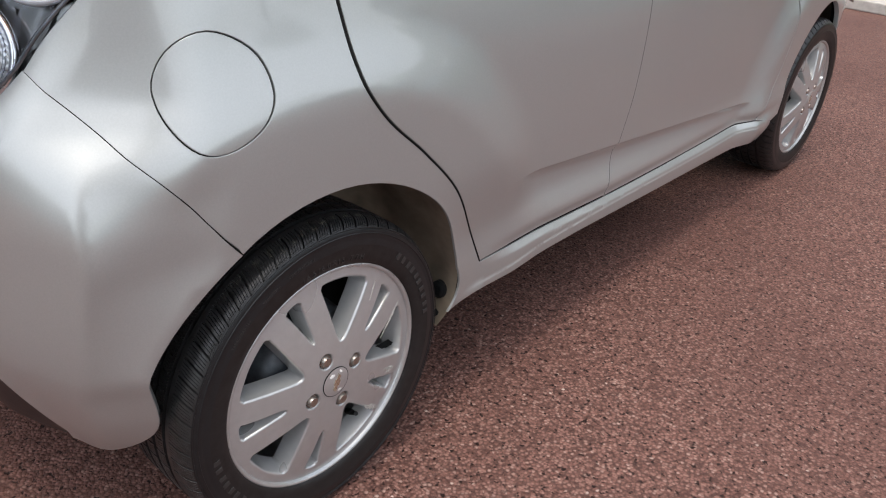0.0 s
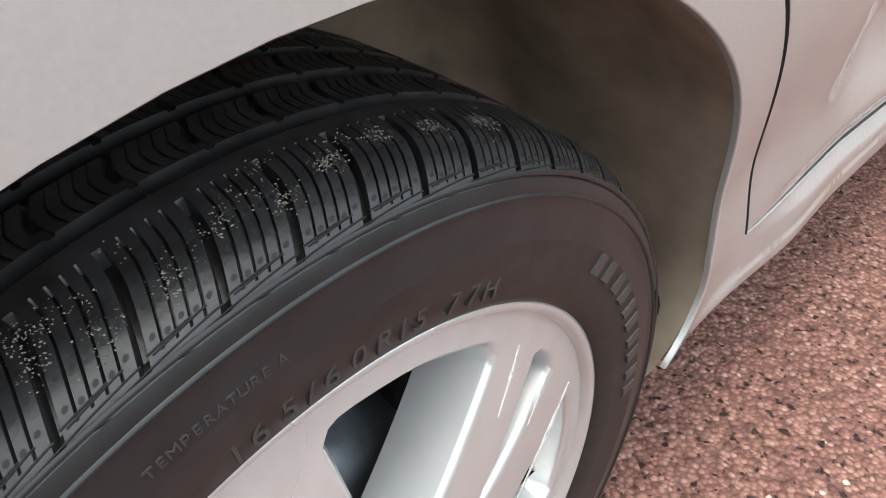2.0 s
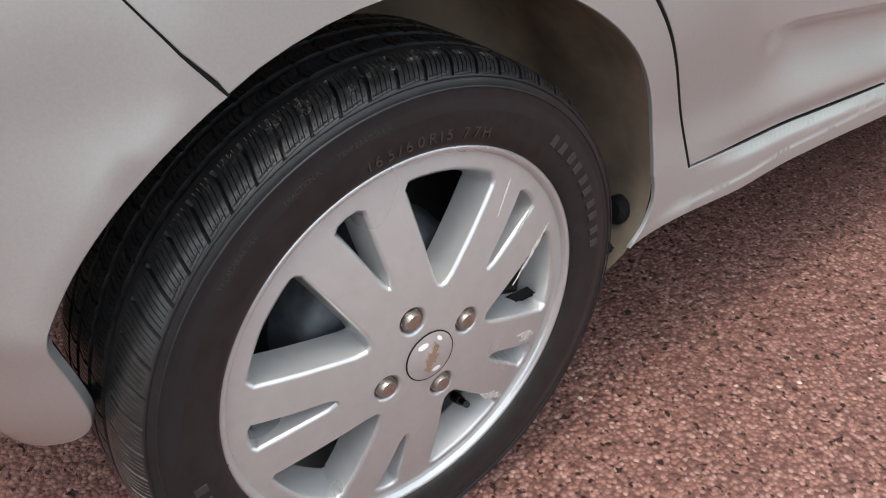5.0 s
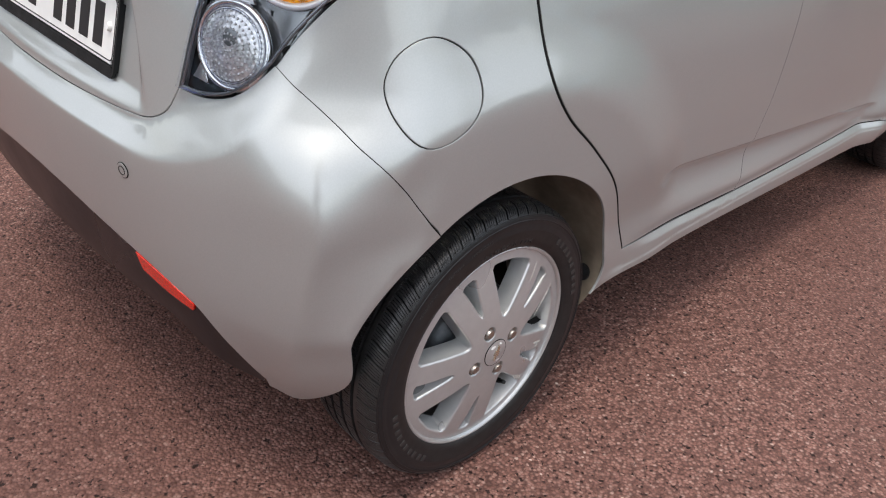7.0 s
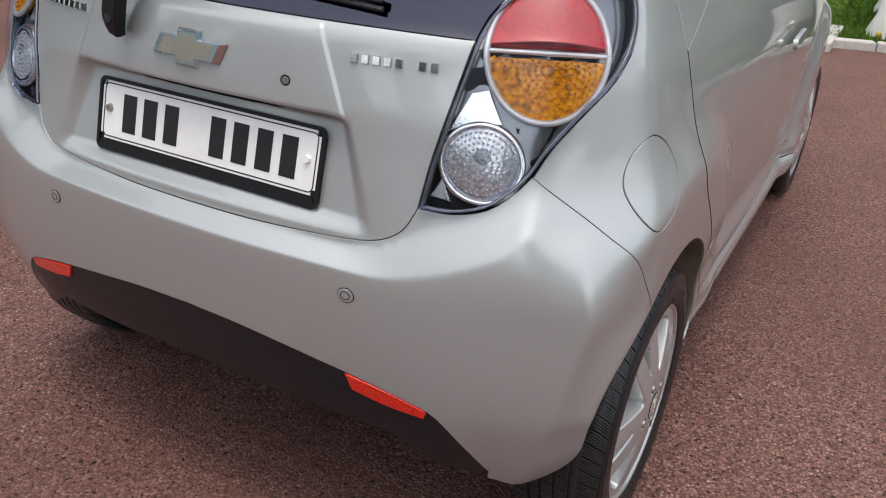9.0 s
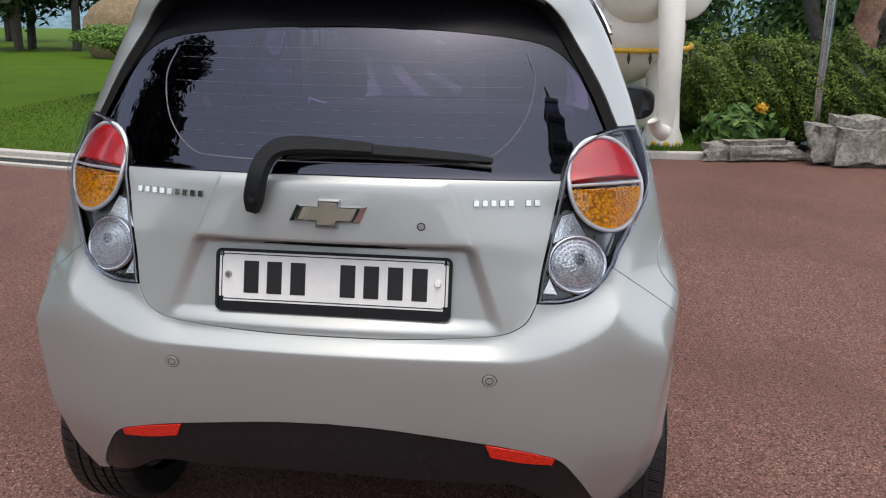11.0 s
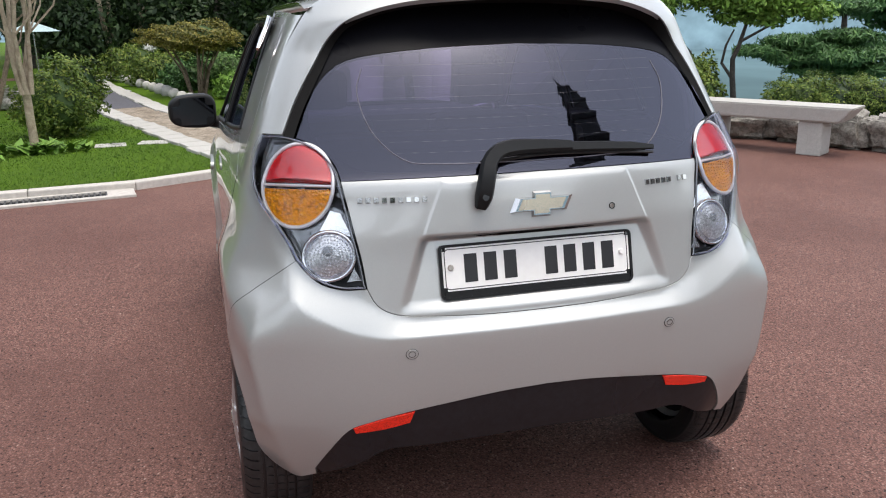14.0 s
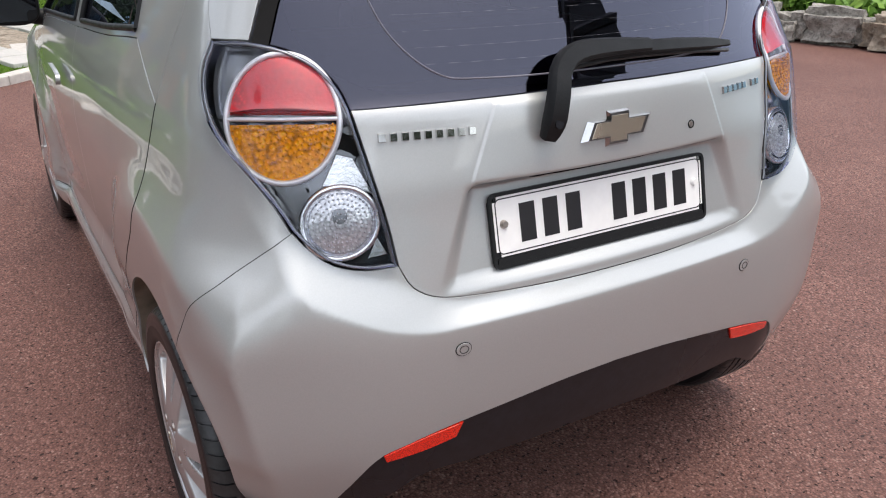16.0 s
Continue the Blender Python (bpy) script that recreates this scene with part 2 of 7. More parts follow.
for k, v in (("rubber", 0.5), ("rubber_side", 0.4), ("rubber_brown", 0.3), ("skirt", 0.5), ("black_plastic", 0.25), ("earth", 0.0), ("hill", 0.0), ("hill_far", 0.0), ("grass", 0.1), ("gap_dark", 0.1), ("frit", 0.12)):
    M[k].node_tree.nodes["Principled BSDF"].inputs["Specular IOR Level"].default_value = v

# ---- the car's outer surface: plan outlines that change with height ----
AXIS_Y = 0.9


def prof(z, zs, vs):
    """A smooth profile through a few stations."""
    zs, vs = np.asarray(zs, float), np.asarray(vs, float)
    z = np.clip(z, zs[0], zs[-1])
    m = np.gradient(vs, zs)
    d = np.diff(vs) / np.diff(zs)
    for i in range(1, len(zs) - 1):
        m[i] = 0 if d[i - 1] * d[i] <= 0 else 2 * d[i - 1] * d[i] / (d[i - 1] + d[i])
    i = np.clip(np.searchsorted(zs, z) - 1, 0, len(zs) - 2)
    w = zs[i + 1] - zs[i]
    t = (z - zs[i]) / w
    return ((1 + 2 * t) * (1 - t) ** 2 * vs[i] + t * (1 - t) ** 2 * w * m[i]
            + t * t * (3 - 2 * t) * vs[i + 1] + t * t * (t - 1) * w * m[i + 1])


def sstep(x, a, b):
    t = np.clip((x - a) / (b - a), 0, 1)
    return t * t * (3 - 2 * t)


def rear_heights(z):
    """What the rear's shape takes from the height alone."""
    gate = prof(z, [0.16, 0.4, 0.60, 0.70, 0.735, 0.78, 0.85, 0.906, 0.944, 1.0, 1.03, 1.05, 1.15, 1.25, 1.35, 1.45, 1.52],
                [-0.45, -0.45, -0.455, -0.456, -0.453, -0.447, -0.438, -0.433, -0.428, -0.419, -0.411, -0.398, -0.349, -0.298, -0.235, -0.155, -0.07])
    low = prof(z, [0.16, 0.25, 0.33, 0.42, 0.52, 0.62, 0.70, 0.80, 0.9], [-0.40, -0.435, -0.462, -0.480, -0.488, -0.490, -0.486, -0.470, -0.45])
    bow = prof(z, [0.2, 0.45, 0.65, 0.8, 0.9, 1.0, 1.3, 1.45], [0.12, 0.12, 0.13, 0.18, 0.23, 0.30, 0.34, 0.34])
    fold = 0.437 - z
    return gate, low, bow, 0.53 * (1 - sstep(z, 0.60, 0.80)), 0.13 * 0.5 * (fold + np.sqrt(fold * fold + 0.00008))


def rear_y(x, z, known=None):
    ax = np.abs(x)
    gate, low, bow, turn, under = known or rear_heights(z)
    crease = 0.664 + 0.115 * np.clip((ax - 0.38) / 0.28, 0, 1.1) ** 2 + 10 * np.clip(ax - 0.60, 0, 0.07) ** 2
    wide = 0.032 + 0.045 * sstep(ax, 0.33, 0.5)
    up = (z - crease) / wide
    k = 0.5 * (np.sqrt(up * up + 0.006) - np.sqrt((up - 1) ** 2 + 0.03) + 1)
    y0 = low + (gate - low) * k
    return y0 + bow * x * x + turn * np.clip(ax - 0.45, 0, None) ** 2 + under * sstep(ax, 0.50, 0.62)


def corner_line(z):
    """The fold at the bumper's corner: its place in plan, and how the flank runs forward from it."""
    zs = [0.20, 0.25, 0.34, 0.40, 0.44, 0.48, 0.54, 0.60, 0.66, 0.70, 0.74, 0.80]
    return (prof(z, zs, [0.60, 0.630, 0.668, 0.684, 0.698, 0.714, 0.733, 0.749, 0.764, 0.770, 0.776, 0.78]),
            prof(z, zs, [-0.33, -0.352, -0.387, -0.401, -0.410, -0.403, -0.381, -0.355, -0.323, -0.290, -0.255, -0.21]),
            prof(z, zs, [1.0, 0.95, 0.79, 0.74, 0.66, 0.52, 0.39, 0.27, 0.21, 0.18, 0.16, 0.15]))


def side_heights(z):
    return prof(z, [0.14, 0.2, 0.24, 0.30, 0.36, 0.44, 0.6, 0.75, 0.88, 0.97, 1.04, 1.12, 1.25, 1.38, 1.45, 1.50, 1.53],
             [0.70, 0.745, 0.762, 0.770, 0.772, 0.765, 0.770, 0.772, 0.762, 0.742, 0.718, 0.690, 0.640, 0.58, 0.53, 0.42, 0.15])


def sill_line(y):
    return np.interp(y, [0.415, 0.92, 1.45, 1.83], [0.354, 0.338, 0.332, 0.330])


def sill_fold(y):
    """Height of the folded flange below the top of the sill."""
    return np.interp(y, [0.34, 0.42, 0.65, 0.95, 1.8], [-0.056, -0.054, -0.034, -0.022, -0.022])


def side_w(y, z, known=None):
    w = side_heights(z) if known is None else known
    for yw, a in ((0.0, 0.030), (2.375, 0.03)):
        d = np.hypot((y - yw) * 0.92, z - 0.30)
        soft = 1 - sstep(d, 0.47, 0.61)
        t = (d - 0.497) / 0.125
        t = np.clip(0.5 * (t + np.sqrt(t * t + 0.004)), 0, 1)
        keen = 0.7 * (1 - sstep(y - yw, 0.04, 0.30))
        w = w + a * (soft + ((1 - t) ** 2 - soft) * keen) * sstep(z, 0.16, 0.3) * (1 - 0.8 * sstep(y - yw, 0.2, 0.42) * (1 - sstep(z, 0.36, 0.6)))
    below = 0.507 - 0.085 * (y - 0.5) - z
    run = sstep(y, 0.48, 0.64) * (1 - sstep(y, 1.74, 1.80))
    w = w - 0.011 * run * (1 - (1 - np.clip(below / 0.026, 0, 1)) ** 2) * (1 - sstep(below, 0.03, 0.12))
    over, along = z - sill_line(y), sstep(y, 0.42, 0.56) * (1 - sstep(y, 1.9, 2.0))
    w = w + along * (0.005 * (1 - sstep(over, -0.020, -0.002)) - 0.0065 * np.exp(-((over - 0.006) / 0.015) ** 2))
    w = w + 0.0022 * sstep(y, 0.34, 0.42) * (1 - sstep(y, 1.8, 1.9)) * (1 - sstep(over - sill_fold(y), -0.006, 0.001))
    w = w - 0.028 * sstep(-y, 0.15, 0.34) * (1 - sstep(z, 0.38, 0.74))
    return w - 0.010 * ((y - 1.1) / 1.4) ** 2


def corner_n(z):
    return prof(z, [0.2, 0.45, 0.73, 0.9, 1.03, 1.2, 1.5], [10, 12, 11, 9, 13, 14, 12])


def front_y(x, z):
    return prof(z, [0.16, 0.4, 0.7, 0.85, 0.95, 1.0, 1.5], [2.98, 3.07, 3.02, 2.75, 2.35, 2.15, 1.15]) - 0.25 * x * x


def recess(x, z):
    """Tailgate: number plate recess and the raised middle panel above it."""
    ax = np.abs(x)
    edge = 0.318 + (0.906 - z) * 0.375
    inside = (1 - sstep(ax, edge - 0.038, edge)) * (1 - sstep(z, 0.884, 0.906)) * sstep(z, 0.708, 0.742)
    floor = -0.388 - (0.88 - z) * 0.25
    deep = np.maximum(0, floor - rear_y(x, z))
    fold = 0.254 + (1.037 - z) * 0.43
    up = 0.003 * (1 - sstep(ax, fold - 0.008, fold)) * sstep(z, 0.88, 0.9) * (1 - sstep(z, 1.03, 1.04))
    return inside * deep - up


def surf(th, z):
    """Points of the skin for angles round the upright axis and heights."""
    th, z = np.broadcast_arrays(np.asarray(th, float), np.asarray(z, float))
    s, c = np.sin(th), np.cos(th)
    n = corner_n(z)
    facet = prof(z, [0.2, 0.25, 0.40, 0.55, 0.66, 0.73, 0.79, 0.83, 0.90, 1.03, 1.14, 1.30, 1.45], [0.705, 0.722, 0.748, 0.773, 0.775, 0.760, 0.730, 0.710, 0.694, 0.684, 0.612, 0.525, 0.46])
    cx, cy, cm = corner_line(z)
    low, flank, back, nose = 1 - sstep(z, 0.60, 0.80), side_heights(z), rear_heights(z), front_y(0.0, z)
    lo, hi = np.full(th.shape, 0.05), np.full(th.shape, 2.6)
    for _ in range(25):
        r = 0.5 * (lo + hi)
        x, y = r * s, AXIS_Y - r * c
        sw, ry = side_w(y, z, flank), rear_y(x, z, back)
        p = np.abs(x) / sw
        q = np.clip(0.3 - y, 0, None) / np.clip(0.3 - ry, 0.05, None)
        q2 = np.clip(y - 1.0, 0, None) / np.clip(nose - 0.25 * x * x - 1.0, 0.05, None)
        g = (p ** n + q ** n + q2 ** 5) ** (1 / n)
        f = 1 + (0.75 * np.abs(x) - 0.66 * y - facet) / 0.75
        old = (np.maximum(g, f) + np.clip(0.026 - np.abs(g - f), 0, None) ** 2 / 0.104 - 1) * 0.75
        e1 = ry - y
        e2 = np.maximum(np.abs(x) - sw, (np.abs(x) - cx - (y - cy) * cm) / np.sqrt(1 + cm * cm))
        fresh = np.maximum(np.maximum(e1, e2) + np.clip(0.009 - np.abs(e1 - e2), 0, None) ** 2 / 0.036, y - 1.0)
        out = np.where(y < 0.2, old + (fresh - old) * low, old) > 0
        hi, lo = np.where(out, r, hi), np.where(out, lo, r)
    r = 0.5 * (lo + hi)
    x, y = r * s, AXIS_Y - r * c
    y = y + np.where(y < 0.1, recess(x, z), 0)
    return np.stack([x, y, z], -1)


def surf_n(th, z, e=0.0015):
    a, b = surf(th + e, z) - surf(th - e, z), surf(th, z + e) - surf(th, z - e)
    n = np.cross(a, b)
    return n / np.linalg.norm(n, axis=-1, keepdims=True)

# ---- mesh helpers ----
def mesh_object(name, verts, faces, material, parent=None, label="", normals=None, smooth=True):
    me = bpy.data.meshes.new(name)
    me.from_pydata(np.asarray(verts, float).reshape(-1, 3).tolist(), [], faces)
    me.polygons.foreach_set("use_smooth", [smooth] * len(me.polygons))
    if material is not None:
        me.materials.append(material)
    me.update()
    if normals is not None:
        me.normals_split_custom_set_from_vertices([tuple(map(float, n)) for n in normals])
    ob = new(name, me)
    if parent is not None:
        ob.parent = parent
    return tagged(ob, label)


def part(name, bm, material, parent, label="", smooth=None):
    """Links a bmesh as one mesh object under a thing or a part."""
    me = bpy.data.meshes.new(name)
    bm.normal_update()
    if smooth is not None:
        for f in bm.faces:
            f.smooth = True
        for e in bm.edges:
            if len(e.link_faces) == 2 and e.calc_face_angle(0) > radians(smooth):
                e.smooth = False
    bm.to_mesh(me)
    bm.free()
    me.materials.append(material)
    ob = new(name, me)
    if parent is not None:
        ob.parent = parent
    return tagged(ob, label)


def thing(name, label, category, at=(0, 0, 0), group="", kind="", rz=0.0):
    ob = new(name)
    ob.matrix_world = pose(*at, 0, 0, rz)
    return tagged(ob, label, category, group, kind)


def box(bm, lo, hi, bevel=0.0, m=None):
    lo, hi = Vector(lo), Vector(hi)
    r = bmesh.ops.create_cube(bm, size=1.0, matrix=Matrix.Translation((lo + hi) / 2) @ Matrix.Diagonal((*(hi - lo), 1)))
    vs = r["verts"]
    if bevel:
        es = list({e for v in vs for e in v.link_edges})
        out = bmesh.ops.bevel(bm, geom=es, offset=bevel, segments=2, affect="EDGES", profile=0.6)
        vs = list({v for f in out["faces"] for v in f.verts} | {v for v in vs if v.is_valid})
    if m is not None:
        bmesh.ops.transform(bm, matrix=m, verts=vs)
    return vs


def tube(bm, pts, radii, sides=8, caps=True):
    """A tube along points with a radius at each."""
    pts = [Vector(p) for p in pts]
    rings = []
    up, a = Vector((0, 0, 1)), None
    for i, p in enumerate(pts):
        d = (pts[min(i + 1, len(pts) - 1)] - pts[max(i - 1, 0)]).normalized()
        a = (a - d * a.dot(d)).normalized() if a is not None else d.cross(up if abs(d.dot(up)) < 0.95 else Vector((1, 0, 0))).normalized()
        b = d.cross(a)
        r = radii[i] if hasattr(radii, "__len__") else radii
        rings.append([bm.verts.new(p + r * (math.cos(k * math.tau / sides) * a + math.sin(k * math.tau / sides) * b)) for k in range(sides)])
    for q, w in zip(rings, rings[1:]):
        for k in range(sides):
            bm.faces.new((q[k], q[(k + 1) % sides], w[(k + 1) % sides], w[k]))
    if caps:
        bm.faces.new(rings[0])
        bm.faces.new(rings[-1][::-1])


def specks(name, centres, sizes, material, parent, label=""):
    """Many small eight-sided grains as one mesh."""
    c, r = np.array(centres, float), np.array(sizes, float).reshape(len(centres), -1)
    o = np.array([(1, 0, 0), (-1, 0, 0), (0, 1, 0), (0, -1, 0), (0, 0, 1), (0, 0, -1)], float)
    f = np.array([(0, 2, 4), (2, 1, 4), (1, 3, 4), (3, 0, 4), (2, 0, 5), (1, 2, 5), (3, 1, 5), (0, 3, 5)])
    V = (c[:, None] + o[None] * (r if r.shape[1] == 3 else np.repeat(r, 3, 1))[:, None]).reshape(-1, 3)
    F_ = (np.arange(len(c))[:, None, None] * 6 + f[None]).reshape(-1, 3)
    return tagged(mesh_object(name, V, F_.tolist(), material, parent, label), kind="stuff")


def lathe_x(prof_xr, n, cy=0.0, cz=0.0):
    """Verts and faces of a profile of (x, radius) turned round the x axis."""
    vs, fs, k = [], [], len(prof_xr)
    for i in range(n):
        a = math.tau * i / n
        for x, r in prof_xr:
            vs.append((x, cy + r * math.cos(a), cz + r * math.sin(a)))
    for i in range(n):
        j = (i + 1) % n
        for a in range(k - 1):
            fs.append((i * k + a, i * k + a + 1, j * k + a + 1, j * k + a))
    return vs, fs


# ---- panels cut out of a curved surface ----
USC = 1.2


def uv(x, y, z):
    return (USC * math.atan2(x, AXIS_Y - y), z)


def side(y, z):
    """A place on the car's flank by its length and height."""
    return uv(float(side_w(np.array(y), np.array(z))), y, z)


def smooth_line(pts, step=0.012):
    """Catmull-Rom through plane points."""
    p = [np.array(q, float) for q in pts]
    if len(p) < 3:
        n = max(1, int(np.linalg.norm(p[-1] - p[0]) / step))
        return [p[0] + (p[-1] - p[0]) * i / n for i in range(n + 1)]
    p = [2 * p[0] - p[1]] + p + [2 * p[-1] - p[-2]]
    out = []
    for a, b, c, d in zip(p, p[1:], p[2:], p[3:]):
        n = max(1, int(np.linalg.norm(c - b) / step))
        for i in range(n):
            t = i / n
            out.append(0.5 * (2 * b + (c - a) * t + (2 * a - 5 * b + 4 * c - d) * t * t + (3 * b - a - 3 * c + d) * t ** 3))
    return out + [p[-2]]


def closed(*segs, step=0.012):
    """One closed outline from lines that meet in corners."""
    out = []
    for s in segs:
        for q in smooth_line(s, step):
            if not out or np.linalg.norm(q - out[-1]) > 1e-4:
                out.append(q)
    if np.linalg.norm(out[0] - out[-1]) < 1e-3:
        out.pop()
    return np.array(out)


def ring(pts, step=0.008):
    """A smooth closed outline."""
    p = [np.array(q, float) for q in pts]
    out, n = [], len(p)
    for i in range(n):
        a, b, c, d = p[i - 1], p[i], p[(i + 1) % n], p[(i + 2) % n]
        k = max(1, int(np.linalg.norm(c - b) / step))
        for j in range(k):
            t = j / k
            out.append(0.5 * (2 * b + (c - a) * t + (2 * a - 5 * b + 4 * c - d) * t * t + (3 * b - a - 3 * c + d) * t ** 3))
    return np.array(out)


def mirror(loop):
    return loop * [-1, 1]


def area2(l):
    x, y = l[:, 0], l[:, 1]
    return 0.5 * np.sum(x * np.roll(y, -1) - np.roll(x, -1) * y)


def outward(l):
    t = np.roll(l, -1, 0) - np.roll(l, 1, 0)
    t /= np.linalg.norm(t, axis=1, keepdims=True) + 1e-12
    return np.stack([t[:, 1], -t[:, 0]], 1) * np.sign(area2(l))


def in_poly(p, l):
    x, y = p[:, :1], p[:, 1:]
    a, b = l, np.roll(l, -1, 0)
    c = ((a[:, 1] > y) != (b[:, 1] > y)) & (x < (b[:, 0] - a[:, 0]) * (y - a[:, 1]) / np.where(b[:, 1] == a[:, 1], 1e-12, b[:, 1] - a[:, 1]) + a[:, 0])
    return c.sum(1) % 2 == 1


def car_at(q, off=0.0):
    """Places of the car's skin, off metres proud, from plane points."""
    th, z = q[:, 0] / USC, q[:, 1]
    return surf(th, z) + off * surf_n(th, z)


def panel(name, loop, material, parent, label="", holes=(), res=0.025, depth=0.015, gap=0.0022, lip=0.0015, off=0.0, at=None, ref=None, taper=0.0, guides=None):
    """A sheet with folded edges, cut out of a surface: at maps plane points to places, ref gives the outer side."""
    at = at or (lambda q: car_at(q, off))
    loops = [loop - gap * outward(loop)] + [h + gap * outward(h) for h in holes]
    lo, hi = loop.min(0), loop.max(0)
    gx, gy = np.meshgrid(np.arange(lo[0] + res / 2, hi[0], res), np.arange(lo[1] + res / 2, hi[1], res))
    gx[::2] += res / 2
    grid = np.stack([gx.ravel(), gy.ravel()], 1)
    if guides is not None:
        far = np.concatenate([np.min(np.sum((g[:, None] - guides[None]) ** 2, 2), 1) for g in np.array_split(grid, max(1, len(grid) // 400))])
        grid = np.concatenate([grid[far > (0.4 * res) ** 2], guides])
    keep = in_poly(grid, loops[0])
    for h in loops[1:]:
        keep &= ~in_poly(grid, h)
    grid = grid[keep]
    edge = np.concatenate(loops)
    if len(grid):
        near = np.concatenate([np.min(np.sum((g[:, None] - edge[None]) ** 2, 2), 1) for g in np.array_split(grid, max(1, len(grid) // 400))])
        grid = grid[near > (0.45 * min(res, 0.012)) ** 2]
    pts, edges, s = np.concatenate([edge, grid]), [], 0
    for l in loops:
        edges += [(s + i, s + (i + 1) % len(l)) for i in range(len(l))]
        s += len(l)
    from mathutils.geometry import delaunay_2d_cdt
    vo, _, fo, orig, _, _ = delaunay_2d_cdt([Vector(p) for p in pts], edges, [], 0, 1e-6)
    v2 = np.array([(v.x, v.y) for v in vo])
    mid = np.array([v2[list(f)].mean(0) for f in fo])
    ok = in_poly(mid, loops[0])
    for h in loops[1:]:
        ok &= ~in_poly(mid, h)
    back = {}
    for i, o in enumerate(orig):
        for k in o:
            back[k] = i
    e = 0.0012
    pos = at(v2)
    a, b = at(v2 + [e, 0]) - at(v2 - [e, 0]), at(v2 + [0, e]) - at(v2 - [0, e])
    nrm = np.cross(a, b)
    nrm /= np.linalg.norm(nrm, axis=1, keepdims=True) + 1e-12
    want = pos - [0, AXIS_Y, 0.7] if ref is None else np.broadcast_to(np.array(ref, float), pos.shape)
    nrm *= np.sign((nrm * want).sum(1, keepdims=True) + 1e-9)
    faces = []
    for f, k in zip(fo, ok):
        if k:
            n = np.cross(pos[f[1]] - pos[f[0]], pos[f[2]] - pos[f[0]])
            faces.append(tuple(f) if n @ nrm[f[0]] > 0 else tuple(f)[::-1])
    V, N, s = [*pos], [*nrm], 0
    for li, l in enumerate(loops):
        ids = [back[s + i] for i in range(len(l))]
        s += len(l)
        o2 = outward(l) * (1 if li == 0 else -1)
        bb = at(v2[ids] + o2 * 0.001) - pos[ids]
        nn = nrm[ids]
        bb -= (bb * nn).sum(1, keepdims=True) * nn
        bb /= np.linalg.norm(bb, axis=1, keepdims=True) + 1e-12
        B = pos[ids] + lip * bb - lip * nn
        C = B - depth * nn + taper * bb
        b0 = len(V)
        V += [*B, *C]
        tilt = bb + nn * (taper / max(depth, 1e-6))
        tilt /= np.linalg.norm(tilt, axis=1, keepdims=True)
        N += [*tilt, *tilt]
        m = len(ids)
        for i in range(m):
            j = (i + 1) % m
            for q in ((ids[i], ids[j], b0 + j, b0 + i), (b0 + i, b0 + j, b0 + m + j, b0 + m + i)):
                n = np.cross(V[q[1]] - V[q[0]], V[q[2]] - V[q[0]])
                faces.append(q if n @ (N[q[0]] + N[q[2]]) > 0 else q[::-1])
    return mesh_object(name, V, faces, material, parent, label, N)


def ellipse(c, rx, ry, n=48, rot=0.0):
    a = np.linspace(0, math.tau, n, endpoint=False)
    p = np.stack([rx * np.cos(a), ry * np.sin(a)], 1)
    r = np.array([[math.cos(rot), -math.sin(rot)], [math.sin(rot), math.cos(rot)]])
    return p @ r.T + np.array(c)


def ribbon(name, line, material, parent, r=0.002, off=0.0, at=None, loop=False, sides=8, label=""):
    """A thin tube that follows a line on the surface."""
    q = np.array(line)
    p = (at or (lambda w: car_at(w, off)))(q)
    bm = bmesh.new()
    tube(bm, [*p, p[0]] if loop else p, r, sides, not loop)
    return part(name, bm, material, parent, label, smooth=60)

# ---- the car ----
car = thing("car", "small silver hatchback parked on red asphalt, lightly dusty", "car")


def R(*pts):
    return [uv(*p) for p in pts]


def F(*pts):
    return [side(*p) for p in pts]


def both(*segs):
    """A left-right symmetric outline from the lines of its right half, from the middle below to the middle above."""
    return closed(*segs, *[[(-a, b) for a, b in s[::-1]] for s in segs[::-1]])


def arch(yw, a0, a1, r=0.343, n=24):
    """The edge of a wheel opening, a little wider at its front."""
    wide = [r + 0.006 * math.exp(-((a - 40) / 16) ** 2) - 0.004 * math.exp(-((a - 4) / 9) ** 2) for a in np.linspace(a0, a1, n)]
    return F(*[(yw + w * math.cos(a), 0.298 + w * math.sin(a)) for a, w in zip(np.radians(np.linspace(a0, a1, n)), wide)])


GATE_LOW = R((0, -0.479, 0.695), (0.15, -0.474, 0.696), (0.295, -0.465, 0.702), (0.385, -0.45, 0.712), (0.432, -0.428, 0.738), (0.453, -0.412, 0.779))
LAMP_IN = R((0.453, -0.412, 0.779), (0.463, -0.392, 0.860), (0.479, -0.363, 0.951), (0.491, -0.325, 1.038))
LAMP_TOP = R((0.491, -0.325, 1.038), (0.500, -0.297, 1.074), (0.524, -0.268, 1.108), (0.563, -0.238, 1.131), (0.610, -0.205, 1.142), (0.659, -0.155, 1.140))
LAMP_OUT = R((0.659, -0.155, 1.140), (0.682, -0.158, 1.092), (0.694, -0.188, 1.046), (0.691, -0.245, 0.991), (0.660, -0.300, 0.934), (0.635, -0.333, 0.890), (0.617, -0.353, 0.851))
LAMP_LOW = R((0.617, -0.353, 0.851), (0.594, -0.370, 0.822), (0.560, -0.386, 0.795), (0.510, -0.402, 0.780), (0.453, -0.412, 0.779))
SEAM = R((0.617, -0.351, 0.851), (0.667, -0.328, 0.814), (0.725, -0.297, 0.769), (0.776, -0.270, 0.724), (0.789, -0.218, 0.656)) + F((-0.1689, 0.5965))
